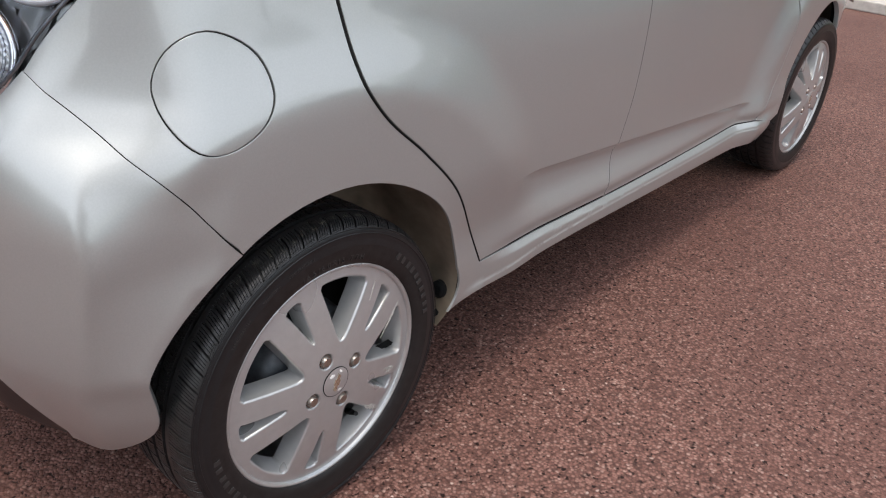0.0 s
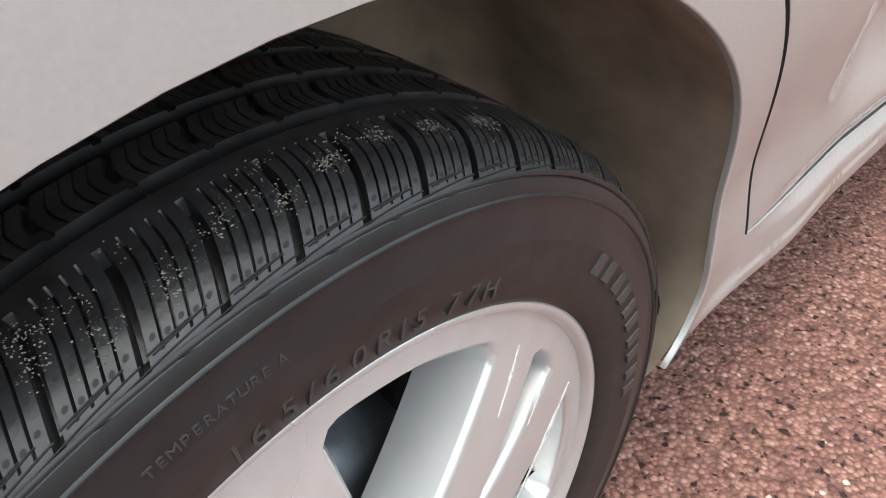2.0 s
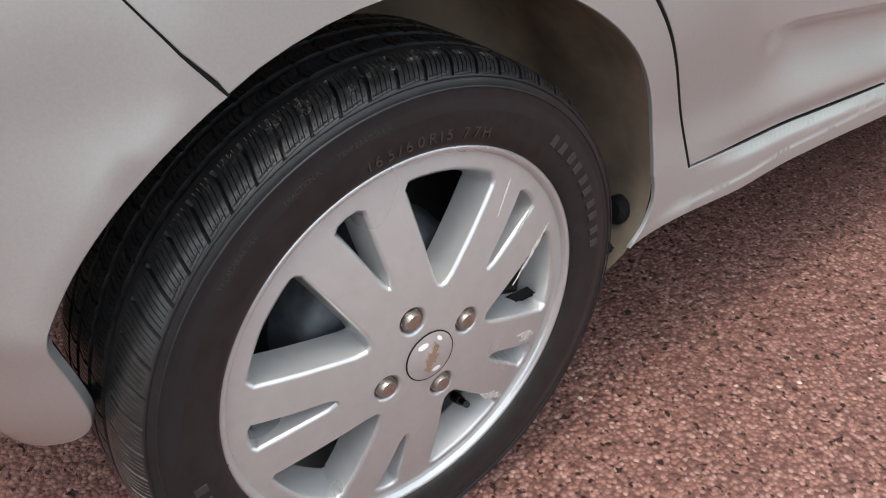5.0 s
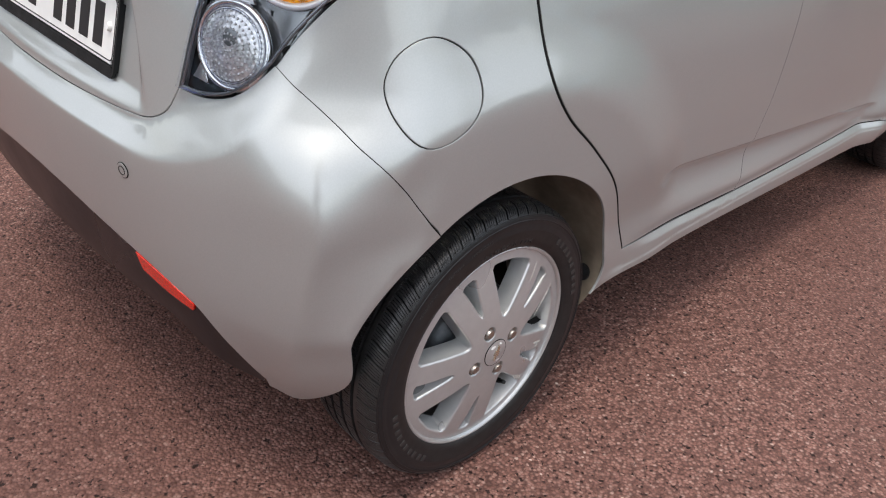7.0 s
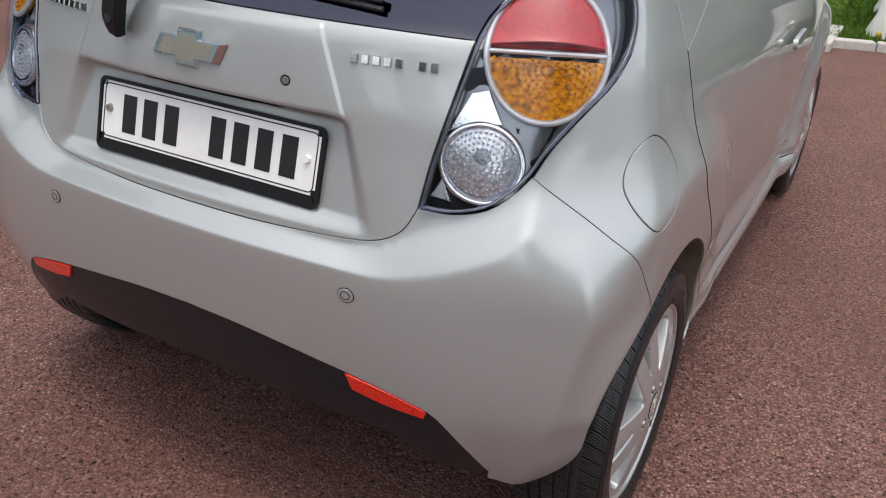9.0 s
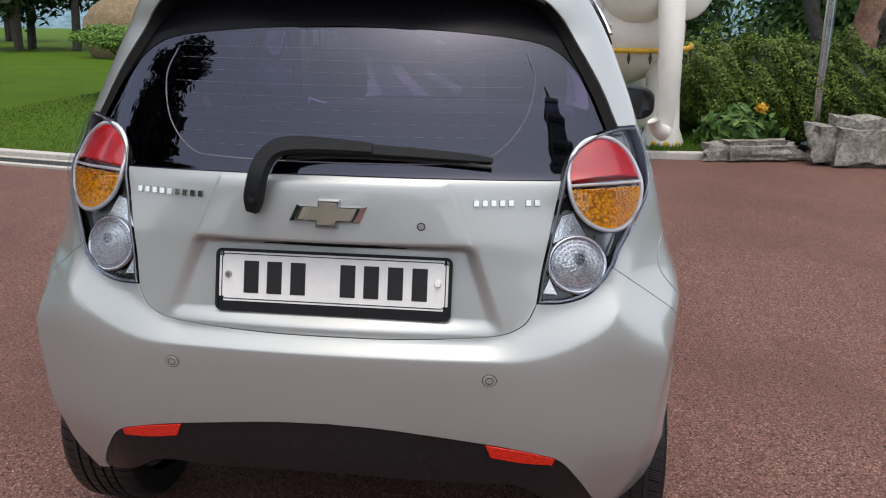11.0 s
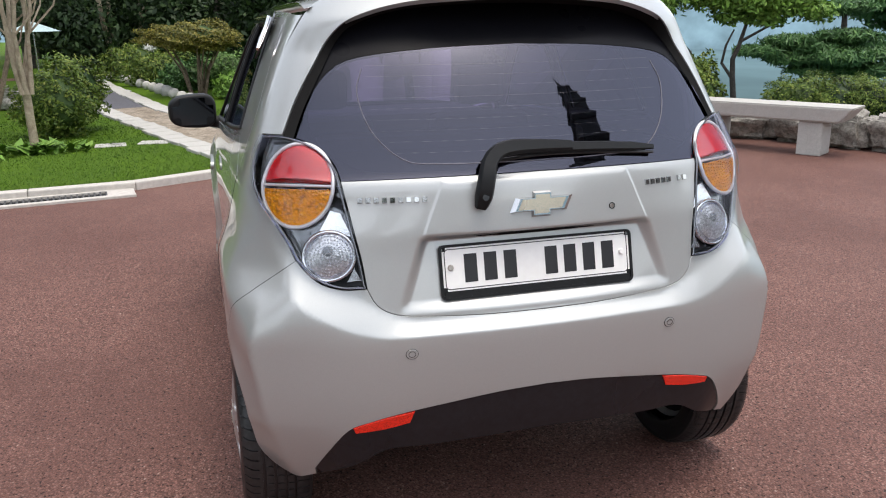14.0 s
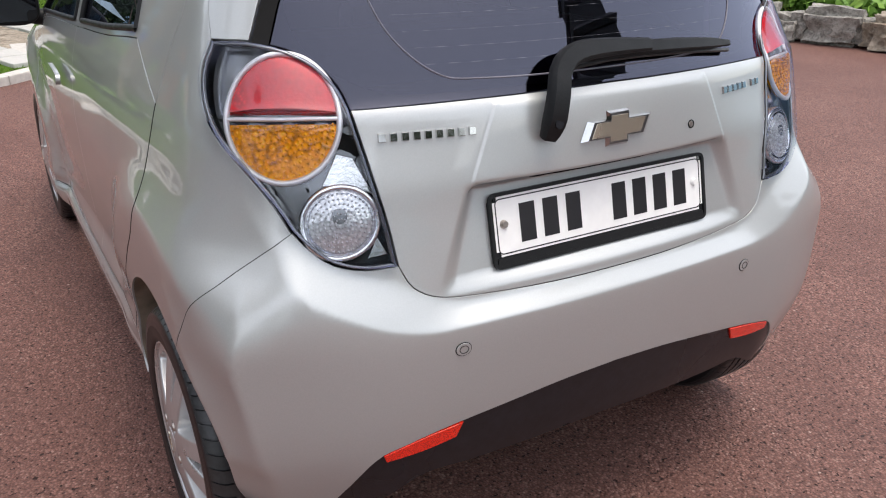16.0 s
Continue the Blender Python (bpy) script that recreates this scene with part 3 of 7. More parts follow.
SKIRT_TOP = R((0, -0.482, 0.497), (0.146, -0.483, 0.490), (0.354, -0.468, 0.464), (0.47, -0.452, 0.440), (0.520, -0.440, 0.420), (0.565, -0.417, 0.362), (0.607, -0.385, 0.292))
PILLAR_IN = R((0.610, -0.205, 1.142), (0.571, -0.178, 1.222), (0.515, -0.148, 1.312), (0.472, -0.13, 1.384), (0.42, -0.128, 1.424), (0.30, -0.14, 1.456), (0.12, -0.16, 1.469), (0, -0.165, 1.471))
PILLAR_OUT = R((0.659, -0.155, 1.140), (0.648, -0.119, 1.189), (0.627, -0.094, 1.244), (0.590, -0.066, 1.328), (0.554, -0.05, 1.392), (0.527, -0.033, 1.434))

# lines along which the sheet is bent sharply
_gu = np.arange(-0.62, 0.62, 0.009)
_gx = surf(_gu / USC, 0.68)[:, 0]
_gz = 0.664 + 0.115 * np.clip((np.abs(_gx) - 0.38) / 0.28, 0, 1.1) ** 2 + 10 * np.clip(np.abs(_gx) - 0.60, 0, 0.07) ** 2
BEND = np.concatenate([np.stack([_gu + 0.003 * (k % 2), _gz + d], 1) for k, d in enumerate((-0.016, -0.008, -0.003, 0.002, 0.007, 0.014, 0.024, 0.034))])
_cz = np.arange(0.25, 0.72, 0.008)
_cx, _cy, _ = corner_line(_cz)
FOLD = np.concatenate([np.array([(s * (USC * math.atan2(x, AXIS_Y - y) + d), z) for x, y, z in zip(_cx, _cy, _cz)]) for s in (1, -1) for d in (-0.016, -0.009, -0.004, 0.0, 0.004, 0.009, 0.016)]
                      + [np.array([(s * u, z) for u in np.arange(0.42, 0.60, 0.008)]) for s in (1, -1) for z in (0.42, 0.428, 0.434, 0.440, 0.448)])
FLARE = np.concatenate([np.array([side(r * math.cos(a) / 0.92, 0.30 + r * math.sin(a)) for a in np.radians(np.arange(48, 122, 1.4))]) for r in (0.478, 0.487, 0.494, 0.500, 0.507, 0.517, 0.532, 0.55)])
_gy = np.arange(0.44, 1.86, 0.012)
DOOR_BEND = np.concatenate([np.array([side(y, 0.507 - 0.085 * (y - 0.5) - d) for y in _gy]) for d in (-0.010, -0.002, 0.0015, 0.006, 0.012, 0.020, 0.029, 0.05)]
                           + [np.array([side(y, sill_line(y) + d) for y in _gy]) for d in (-0.020, -0.014, -0.008, 0.006, 0.012, 0.020, 0.028, 0.038)]
                           + [np.array([side(y, sill_line(y) + sill_fold(y) + d) for y in _gy]) for d in (-0.009, -0.006, -0.003, 0.0, 0.004)])

_z = np.arange(0.89, 1.045, 0.006)
_fold = 0.254 + (1.037 - _z) * 0.43
GATE_BEND = np.concatenate([np.array([uv(s * (x - d), float(rear_y(x, z)), z) for x, z in zip(_fold, _z)]) for s in (1, -1) for d in (-0.003, 0.0, 0.003, 0.006, 0.009, 0.013)]
                           + [np.array([uv(x, float(rear_y(x, z)), z) for x in np.arange(-0.33, 0.331, 0.009)]) for z in (0.874, 0.880, 0.885, 0.889, 0.893, 0.897, 0.901, 0.905, 0.909, 0.914)]
                           + [np.array([uv(x, float(rear_y(x, z)), z) for x in np.arange(-0.40, 0.401, 0.009)]) for z in (0.7035, 0.709, 0.715, 0.721, 0.728, 0.735, 0.743)]
                           + [np.array([uv(s * (0.318 + (0.906 - z) * 0.375 - d), float(rear_y(0.33, z)), z) for z in np.arange(0.712, 0.895, 0.008)]) for s in (1, -1) for d in (-0.004, 0.0, 0.006, 0.014, 0.022, 0.030, 0.038, 0.045, 0.050)])

# bumper, one piece round the rear
_low = F((-0.3191, 0.4237)) + R((0.738, -0.296, 0.338), (0.708, -0.315, 0.288), (0.655, -0.345, 0.256), (0.607, -0.385, 0.270))
bumper = panel("rear_bumper", both([*SKIRT_TOP], R((0.607, -0.385, 0.292), (0.607, -0.385, 0.270)), _low[::-1], arch(0, 158.5, 119.5)[0:24], SEAM[::-1], LAMP_LOW, GATE_LOW[::-1]),
               M["paint"], car, "silver painted rear bumper with a scuffed corner", res=0.0125, depth=0.009, gap=0.0012, guides=np.concatenate([BEND, FOLD]))
skirt = panel("bumper_skirt", both(R((0, -0.47, 0.360), (0.3, -0.46, 0.350), (0.42, -0.45, 0.348), (0.50, -0.425, 0.306), (0.593, -0.385, 0.270)), R((0.593, -0.385, 0.270), (0.607, -0.385, 0.292)), SKIRT_TOP[::-1]),
              M["skirt"], car, "streaked black plastic bumper skirt", res=0.022, off=-0.004, depth=0.10, taper=-0.012)
for s in (1, -1):
    q = closed(R((0.506, -0.441, 0.428), (0.44, -0.456, 0.446), (0.353, -0.468, 0.461)), R((0.353, -0.468, 0.461), (0.366, -0.466, 0.430)), R((0.366, -0.466, 0.430), (0.43, -0.457, 0.418), (0.50, -0.44, 0.412)), R((0.50, -0.44, 0.412), (0.506, -0.441, 0.428)), step=0.006)
    panel("rear_reflector", q if s > 0 else mirror(q), M["red_refl"], skirt, "red reflector", res=0.02, off=0.001, depth=0.008, gap=0.001)
    c = uv(0.357 * s, -0.470, 0.621)
    sen = panel("parking_sensor", ellipse(c, 0.0115, 0.0115, 28), M["paint"], bumper, "round parking sensor", res=0.006, off=0.0025, depth=0.006, gap=0)
    ribbon("sensor_ring", ellipse(c, 0.0125, 0.0125, 28), M["gap_dark"], bumper, 0.0012, 0.0004, loop=True)
    ribbon("sensor_groove", ellipse(c, 0.0072, 0.0072, 24), M["gap_dark"], bumper, 0.0007, 0.0028, loop=True)

# tailgate below the window
gate = panel("tailgate", both(GATE_LOW, LAMP_IN, R((0.491, -0.325, 1.038), (0.25, -0.385, 1.043), (0, -0.402, 1.046))),
             M["paint"], car, "silver tailgate with a plate recess", res=0.0115, guides=GATE_BEND)
key = uv(0.201, -0.428, 0.944)
panel("lock_cylinder", ellipse(key, 0.0068, 0.0068, 24), M["steel"], gate, "tailgate lock", res=0.01, off=0.001, depth=0.004)
ribbon("lock_ring", ellipse(key, 0.0074, 0.0074, 24), M["gap_dark"], gate, 0.0011, 0.0005, loop=True)

# rear window, frit and heating wires
GLASS = both(R((0, -0.402, 1.046), (0.25, -0.385, 1.043), (0.491, -0.325, 1.038)), LAMP_TOP[:5], R((0.610, -0.205, 1.142), (0.58, -0.165, 1.222), (0.53, -0.135, 1.312), (0.485, -0.11, 1.385), (0.42, -0.1, 1.432), (0.2, -0.14, 1.457), (0, -0.15, 1.462)))
window = panel("rear_window", GLASS, M["glass"], car, "tinted rear window with heating wires", res=0.04, depth=0.004, off=-0.004)
frit_hole = both(R((0, -0.395, 1.062), (0.25, -0.378, 1.060), (0.42, -0.34, 1.062), (0.50, -0.29, 1.092)), R((0.50, -0.29, 1.092), (0.545, -0.24, 1.15), (0.54, -0.19, 1.225), (0.487, -0.178, 1.29), (0.411, -0.175, 1.325), (0.223, -0.202, 1.346), (0, -0.215, 1.354)))
panel("window_frit", GLASS, M["frit"], window, "black window border", holes=[frit_hole], res=0.04, depth=0.002, off=-0.011)
# matte black band painted in for the spoiler's dark reflection on the glass
band = both(R((0, -0.215, 1.354), (0.223, -0.202, 1.346), (0.411, -0.175, 1.325), (0.487, -0.178, 1.29), (0.54, -0.19, 1.225)), R((0.54, -0.19, 1.225), (0.578, -0.165, 1.222)), R((0.578, -0.165, 1.222), (0.528, -0.135, 1.312), (0.483, -0.11, 1.385), (0.42, -0.1, 1.431), (0.2, -0.14, 1.455), (0, -0.15, 1.460)))
panel("sun_band", band, M["frit"], window, "black band painted for the spoiler's reflection in the glass", res=0.03, depth=0.0008, lip=0.0002, off=-0.0028)
_wire = R((-0.405, -0.2, 1.30), (-0.42, -0.22, 1.24), (-0.395, -0.27, 1.15), (-0.33, -0.32, 1.085), (-0.25, -0.37, 1.073), (0, -0.395, 1.071), (0.25, -0.37, 1.073), (0.33, -0.32, 1.085), (0.395, -0.27, 1.15), (0.42, -0.22, 1.24), (0.405, -0.2, 1.30))
ribbon("heating_wire", smooth_line(_wire), M["wire"], window, 0.0017, -0.0035, sides=6)
for i in range(9):
    z = 1.10 + i * 0.026
    w = 0.345 + 0.055 * min(1, (z - 1.09) / 0.1)
    ribbon("heating_wire", smooth_line(R((-w, float(rear_y(w, z)), z), (0, float(rear_y(0, z)), z), (w, float(rear_y(w, z)), z)), 0.04), M["wire"], window, 0.00028, -0.0042, sides=4)


# spoiler and window surround, standing proud of the glass
def spoiler_at(q):
    p = car_at(q, 0.003)
    k, j = sstep(p[:, 2], 1.12, 1.40), sstep(p[:, 2], 1.33, 1.432)
    p[:, 1] -= (0.045 * k + 0.10 * j) * (1 - sstep(p[:, 2], 1.474, 1.504)) * np.clip(1.25 - np.abs(p[:, 0]) / 0.6, 0.3, 1)
    return p


spoiler = panel("roof_spoiler", both(R((0, -0.165, 1.471)) + PILLAR_IN[::-1][1:], PILLAR_IN[:1] + R((0.659, -0.155, 1.140)), PILLAR_OUT, R((0.527, -0.033, 1.434), (0.49, -0.03, 1.468), (0.40, -0.04, 1.487), (0.2, -0.06, 1.499), (0, -0.07, 1.502))),
                M["paint"], car, "silver roof spoiler round the rear window", res=0.02, depth=0.012, at=spoiler_at)

# strip under the spoiler, coloured dark in place of the shade there
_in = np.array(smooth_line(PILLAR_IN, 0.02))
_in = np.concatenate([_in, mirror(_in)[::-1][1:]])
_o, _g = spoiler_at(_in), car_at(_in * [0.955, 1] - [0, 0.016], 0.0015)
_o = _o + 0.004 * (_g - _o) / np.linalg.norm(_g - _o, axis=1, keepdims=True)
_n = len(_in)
mesh_object("spoiler_underside", [*_o, *(0.5 * (_o + _g) - [0, 0, 0.004]), *_g], [(k * _n + i, k * _n + i + 1, (k + 1) * _n + i + 1, (k + 1) * _n + i) for k in (0, 1) for i in range(_n - 1)], M["gap_dark"], spoiler, "underside coloured dark in place of its shade")

# flanks, right and left
for s in (1, -1):
    sg = (lambda q: q) if s > 0 else mirror
    door_rear = F((0.415, 0.354), (0.372, 0.440), (0.300, 0.553), (0.205, 0.650), (0.110, 0.733), (0.056, 0.830), (0.043, 0.93), (0.040, 1.00))
    pillar = F((0.040, 1.00), (0.022, 1.10), (0.0, 1.19), (0.06, 1.30), (0.16, 1.40), (0.2, 1.44))
    sill_top = F((0.415, 0.354), (0.92, 0.338), (1.45, 0.332), (1.83, 0.330))
    q = closed(LAMP_OUT, [(u - 0.0013, z - 0.0013) for u, z in SEAM[:-1]] + SEAM[-1:], arch(0, 119.5, 12), F((0.3355, 0.369), (0.346, 0.335), (0.336, 0.300), (0.314, 0.277)), F((0.314, 0.277), (0.45, 0.280), (0.7, 0.285), (0.95, 0.280), (1.5, 0.262), (1.93, 0.242)), F((1.93, 0.242), (1.97, 0.30), (1.83, 0.330)), sill_top[::-1], door_rear, pillar,
               F((0.2, 1.44)) + R((0.527, -0.033, 1.434)), PILLAR_OUT[::-1])
    fuel = ring(R((0.729, -0.245, 0.834), (0.731, -0.223, 0.878), (0.742, -0.168, 0.898), (0.759, -0.111, 0.866), (0.783, -0.100, 0.810), (0.791, -0.131, 0.770), (0.789, -0.198, 0.753), (0.760, -0.241, 0.788)))
    quarter = panel("quarter_panel", sg(q), M["paint"], car, "silver rear wing and sill", gap=0.0028, depth=0.0035, holes=[sg(fuel)] if s > 0 else [], res=0.016, guides=sg(np.concatenate([DOOR_BEND, FLARE])))
    if s > 0:
        panel("fuel_flap", fuel, M["paint"], quarter, "round fuel flap", res=0.014, depth=0.01, gap=0.0006, guides=FLARE)
        # dark tube round the flap, painting the shade of its gap
        ribbon("fuel_flap_gap", fuel, M["gap_dark"], quarter, 0.0012, -0.004, loop=True)
    # doors
    mid_gap = F((0.925, 0.338), (0.955, 0.46), (0.985, 0.60), (0.99, 0.80), (0.985, 1.02))
    q = closed(sill_top[:2], mid_gap, F((0.985, 1.02), (0.6, 1.05), (0.283, 1.085)), F((0.283, 1.085), (0.040, 1.00)), door_rear[::-1])
    rear_door = panel("rear_door", sg(q), M["paint"], car, "silver rear door", res=0.022, gap=0.0032, guides=sg(DOOR_BEND))
    q = closed(sill_top[1:], F((1.83, 0.330), (1.95, 0.472), (1.99, 0.68), (1.97, 0.93)), F((1.97, 0.93), (1.5, 0.985), (0.985, 1.02)), mid_gap[::-1])
    front_door = panel("front_door", sg(q), M["paint"], car, "silver front door", res=0.025, guides=sg(DOOR_BEND))
    hq = closed(F((1.13, 0.835), (1.20, 0.838), (1.31, 0.845)), F((1.31, 0.845), (1.31, 0.868)), F((1.31, 0.868), (1.2, 0.866), (1.13, 0.86)), F((1.13, 0.86), (1.13, 0.835)))
    panel("door_handle", sg(hq), M["paint"], front_door, "silver pull handle", res=0.02, off=0.028, depth=0.012, gap=0)
    # dark tubes laid in the panel gaps in place of their shade
    for line, r, o in ((door_rear, 0.0023, -0.0016), (mid_gap, 0.0015, -0.0018), (SEAM, 0.0014, -0.0018), (sill_top, 0.0012, -0.0045)):
        ribbon("panel_gap", sg(np.array(smooth_line(line))), M["gap_dark"], quarter, r, o, sides=6)
    # window band with black pillars
    wl, wh = F((0.30, 1.098), (0.6, 1.065), (0.985, 1.035), (1.5, 1.0), (1.86, 0.965)), F((1.86, 0.965), (1.5, 1.19), (1.2, 1.375), (0.985, 1.405), (0.6, 1.412), (0.40, 1.40), (0.33, 1.36), (0.24, 1.15), (0.30, 1.098))
    frame_q = closed(F((0.283, 1.085), (0.6, 1.05), (0.985, 1.02), (1.5, 0.985), (1.97, 0.93)), F((1.97, 0.93), (1.6, 1.17), (1.25, 1.40), (0.985, 1.435), (0.6, 1.445), (0.2, 1.44)), pillar[::-1], F((0.04, 1.0), (0.283, 1.085)))
    g1 = closed(F((0.30, 1.100), (0.6, 1.068), (0.94, 1.040)), F((0.94, 1.040), (0.93, 1.25), (0.91, 1.40)), F((0.91, 1.40), (0.6, 1.408), (0.43, 1.398)), F((0.43, 1.398), (0.36, 1.30), (0.30, 1.100)))
    g2 = closed(F((1.03, 1.033), (1.45, 1.002), (1.80, 0.975)), F((1.80, 0.975), (1.5, 1.185), (1.22, 1.365)), F((1.22, 1.365), (1.1, 1.39), (1.0, 1.40)), F((1.0, 1.40), (1.02, 1.25), (1.03, 1.033)))
    frame_o = panel("window_frame", sg(frame_q), M["paint"], car, "silver window surround", holes=[sg(g1), sg(g2)], res=0.03, gap=0.001)
    for g, dn in ((g1, rear_door), (g2, front_door)):
        panel("side_window", sg(g), M["side_glass"], frame_o, "dark side window", res=0.05, off=-0.006, depth=0.003, gap=0.0005)
        ribbon("window_seal", sg(g), M["black_plastic"], frame_o, 0.008, -0.001, loop=True)
    vis = closed(F((0.33, 1.30), (0.42, 1.385), (0.6, 1.398), (0.95, 1.395)), F((0.95, 1.395), (0.95, 1.43)), F((0.95, 1.43), (0.6, 1.436), (0.36, 1.425), (0.27, 1.35)), F((0.27, 1.35), (0.33, 1.30)))
    panel("rain_visor", sg(vis), M["lamp_dark"], frame_o, "smoked plastic rain visor with a bright edge", res=0.03, off=0.022, depth=0.004, gap=0)
    ribbon("visor_trim", [tuple(w) for w in sg(np.array(smooth_line(F((0.30, 1.325), (0.39, 1.405), (0.6, 1.417), (0.95, 1.413)))))], M["chrome"], frame_o, 0.007, 0.024)
    # front wing and nose
    q = closed(arch(2.375, 178, 2), F((2.72, 0.30), (2.80, 0.28)), F((2.80, 0.28), (2.9, 0.5), (2.9, 0.7), (2.75, 0.82)), F((2.75, 0.82), (2.4, 0.92), (1.97, 0.985)), F((1.97, 0.985), (1.97, 0.93), (1.99, 0.68), (1.95, 0.472), (1.83, 0.330)), F((1.83, 0.33), (1.97, 0.30)))
    panel("front_wing", sg(q), M["paint"], car, "silver front wing", res=0.03)
    # door mirror
    mir = mesh_object("door_mirror", [], [], M["black_plastic"], car, "black door mirror")
    bm = bmesh.new()
    bmesh.ops.create_icosphere(bm, subdivisions=4, radius=1.0)
    for v in bm.verts:
        k = sum(abs(c) ** 3.2 for c in v.co) ** (-1 / 3.2)
        v.co = Vector((v.co.x * k * 0.108, max(-0.042, v.co.y * k * 0.066), v.co.z * k * 0.078 * (1 - 0.12 * v.co.x * s)))
    bmesh.ops.transform(bm, matrix=Matrix.Translation((0.852 * s, 1.775, 1.008)) @ Matrix.Rotation(radians(-6 * s), 4, "Z"), verts=bm.verts)
    tube(bm, [(0.80 * s, 1.80, 0.958), (0.735 * s, 1.80, 0.948), (0.68 * s, 1.80, 0.95)], [0.026, 0.03, 0.04], 10)
    bm.to_mesh(mir.data)
    for p in mir.data.polygons:
        p.use_smooth = True
    bm = bmesh.new()
    vs = box(bm, (-0.092, -0.0445, -0.062), (0.092, -0.0425, 0.062))
    bmesh.ops.bevel(bm, geom=[e for e in bm.edges if abs((e.verts[0].co - e.verts[1].co).y) > 0.001], offset=0.035, segments=5, affect="EDGES")
    bmesh.ops.transform(bm, matrix=Matrix.Translation((0.852 * s, 1.775, 1.008)) @ Matrix.Rotation(radians(-6 * s), 4, "Z"), verts=bm.verts)
    part("mirror_glass", bm, M["mirror"], mir, "mirror glass")

# dark body behind the panels, with wheel arch openings
inner = both([(0, 0.39), (0.3, 0.385), (0.6, 0.33)], [(0.6, 0.33), (0.75, 0.26), *F((0.405, 0.25))], F((0.405, 0.25), (0.42, 0.315)), F((0.42, 0.315), (1.0, 0.31), (1.90, 0.30)), F((1.90, 0.30), (1.92, 0.24)), [*F((1.92, 0.24)), (3.6, 0.24)], [(3.6, 0.24), (3.6, 0.90)], [(3.6, 0.90), (2.4, 0.98), (1.2, 1.02), (0.6, 1.03), (0, 1.03)])
hole_r, hole_f = closed(arch(0, 0, 352, 0.368, 60)), closed(arch(2.375, 0, 352, 0.368, 60))
for hq in (hole_r, hole_f):
    hq[:, 1] = np.maximum(hq[:, 1], 0.25)
body = panel("body_shell", inner, M["gap_dark"], car, "dark body behind the panels", holes=[hole_r, hole_f, mirror(hole_r), mirror(hole_f)], res=0.05, off=-0.022, depth=0.01)

# roof, bonnet and screen
vs, fs = [], []
for i in range(25):
    y = -0.10 + i * 0.06
    for j in range(21):
        x = -0.53 + j * 0.053
        e = abs(x) / 0.55
        vs.append((x * (1 - 0.05 * (i / 24)), y, 1.507 - 0.045 * e ** 3 - 0.055 * max(0, (y - 0.9) / 0.5) ** 2 - 0.02 * max(0, (0.15 - y) / 0.25) ** 2))
for i in range(24):
    for j in range(20):
        fs.append((i * 21 + j, i * 21 + j + 1, i * 21 + j + 22, i * 21 + j + 21))
mesh_object("roof", vs, fs, M["paint"], car, "silver roof panel")
bm = bmesh.new()
q = [bm.verts.new(p) for p in ((-0.62, 2.15, 0.97), (0.62, 2.15, 0.97), (0.53, 1.33, 1.44), (-0.53, 1.33, 1.44))]
bm.faces.new(q)
part("windscreen", bm, M["screen_glass"], car, "clear windscreen")
vs, fs = [], []
for i in range(11):
    y = 2.12 + i * 0.085
    for j in range(13):
        x = (-0.735 + j * 1.47 / 12) * (1 - 0.06 * i / 10)
        vs.append((x, y, 0.985 - 0.016 * i - 0.0022 * i * i - 0.06 * (abs(x) / 0.7) ** 4))
for i in range(10):
    for j in range(12):
        fs.append((i * 13 + j, i * 13 + j + 1, i * 13 + j + 14, i * 13 + j + 13))
mesh_object("bonnet", vs, fs, M["paint"], car, "silver bonnet")

# plain nose that closes the front
for s in (1, -1):
    q = closed([*F((2.80, 0.285)), (3.765, 0.285)], [(3.765, 0.285), (3.765, 0.80)], [(3.765, 0.80), (3.3, 0.805), *F((2.75, 0.82))], F((2.75, 0.82), (2.9, 0.7), (2.9, 0.5), (2.80, 0.285)), step=0.03)
    panel("front_bumper", q if s > 0 else mirror(q), M["paint"], car, "silver front end", res=0.05)

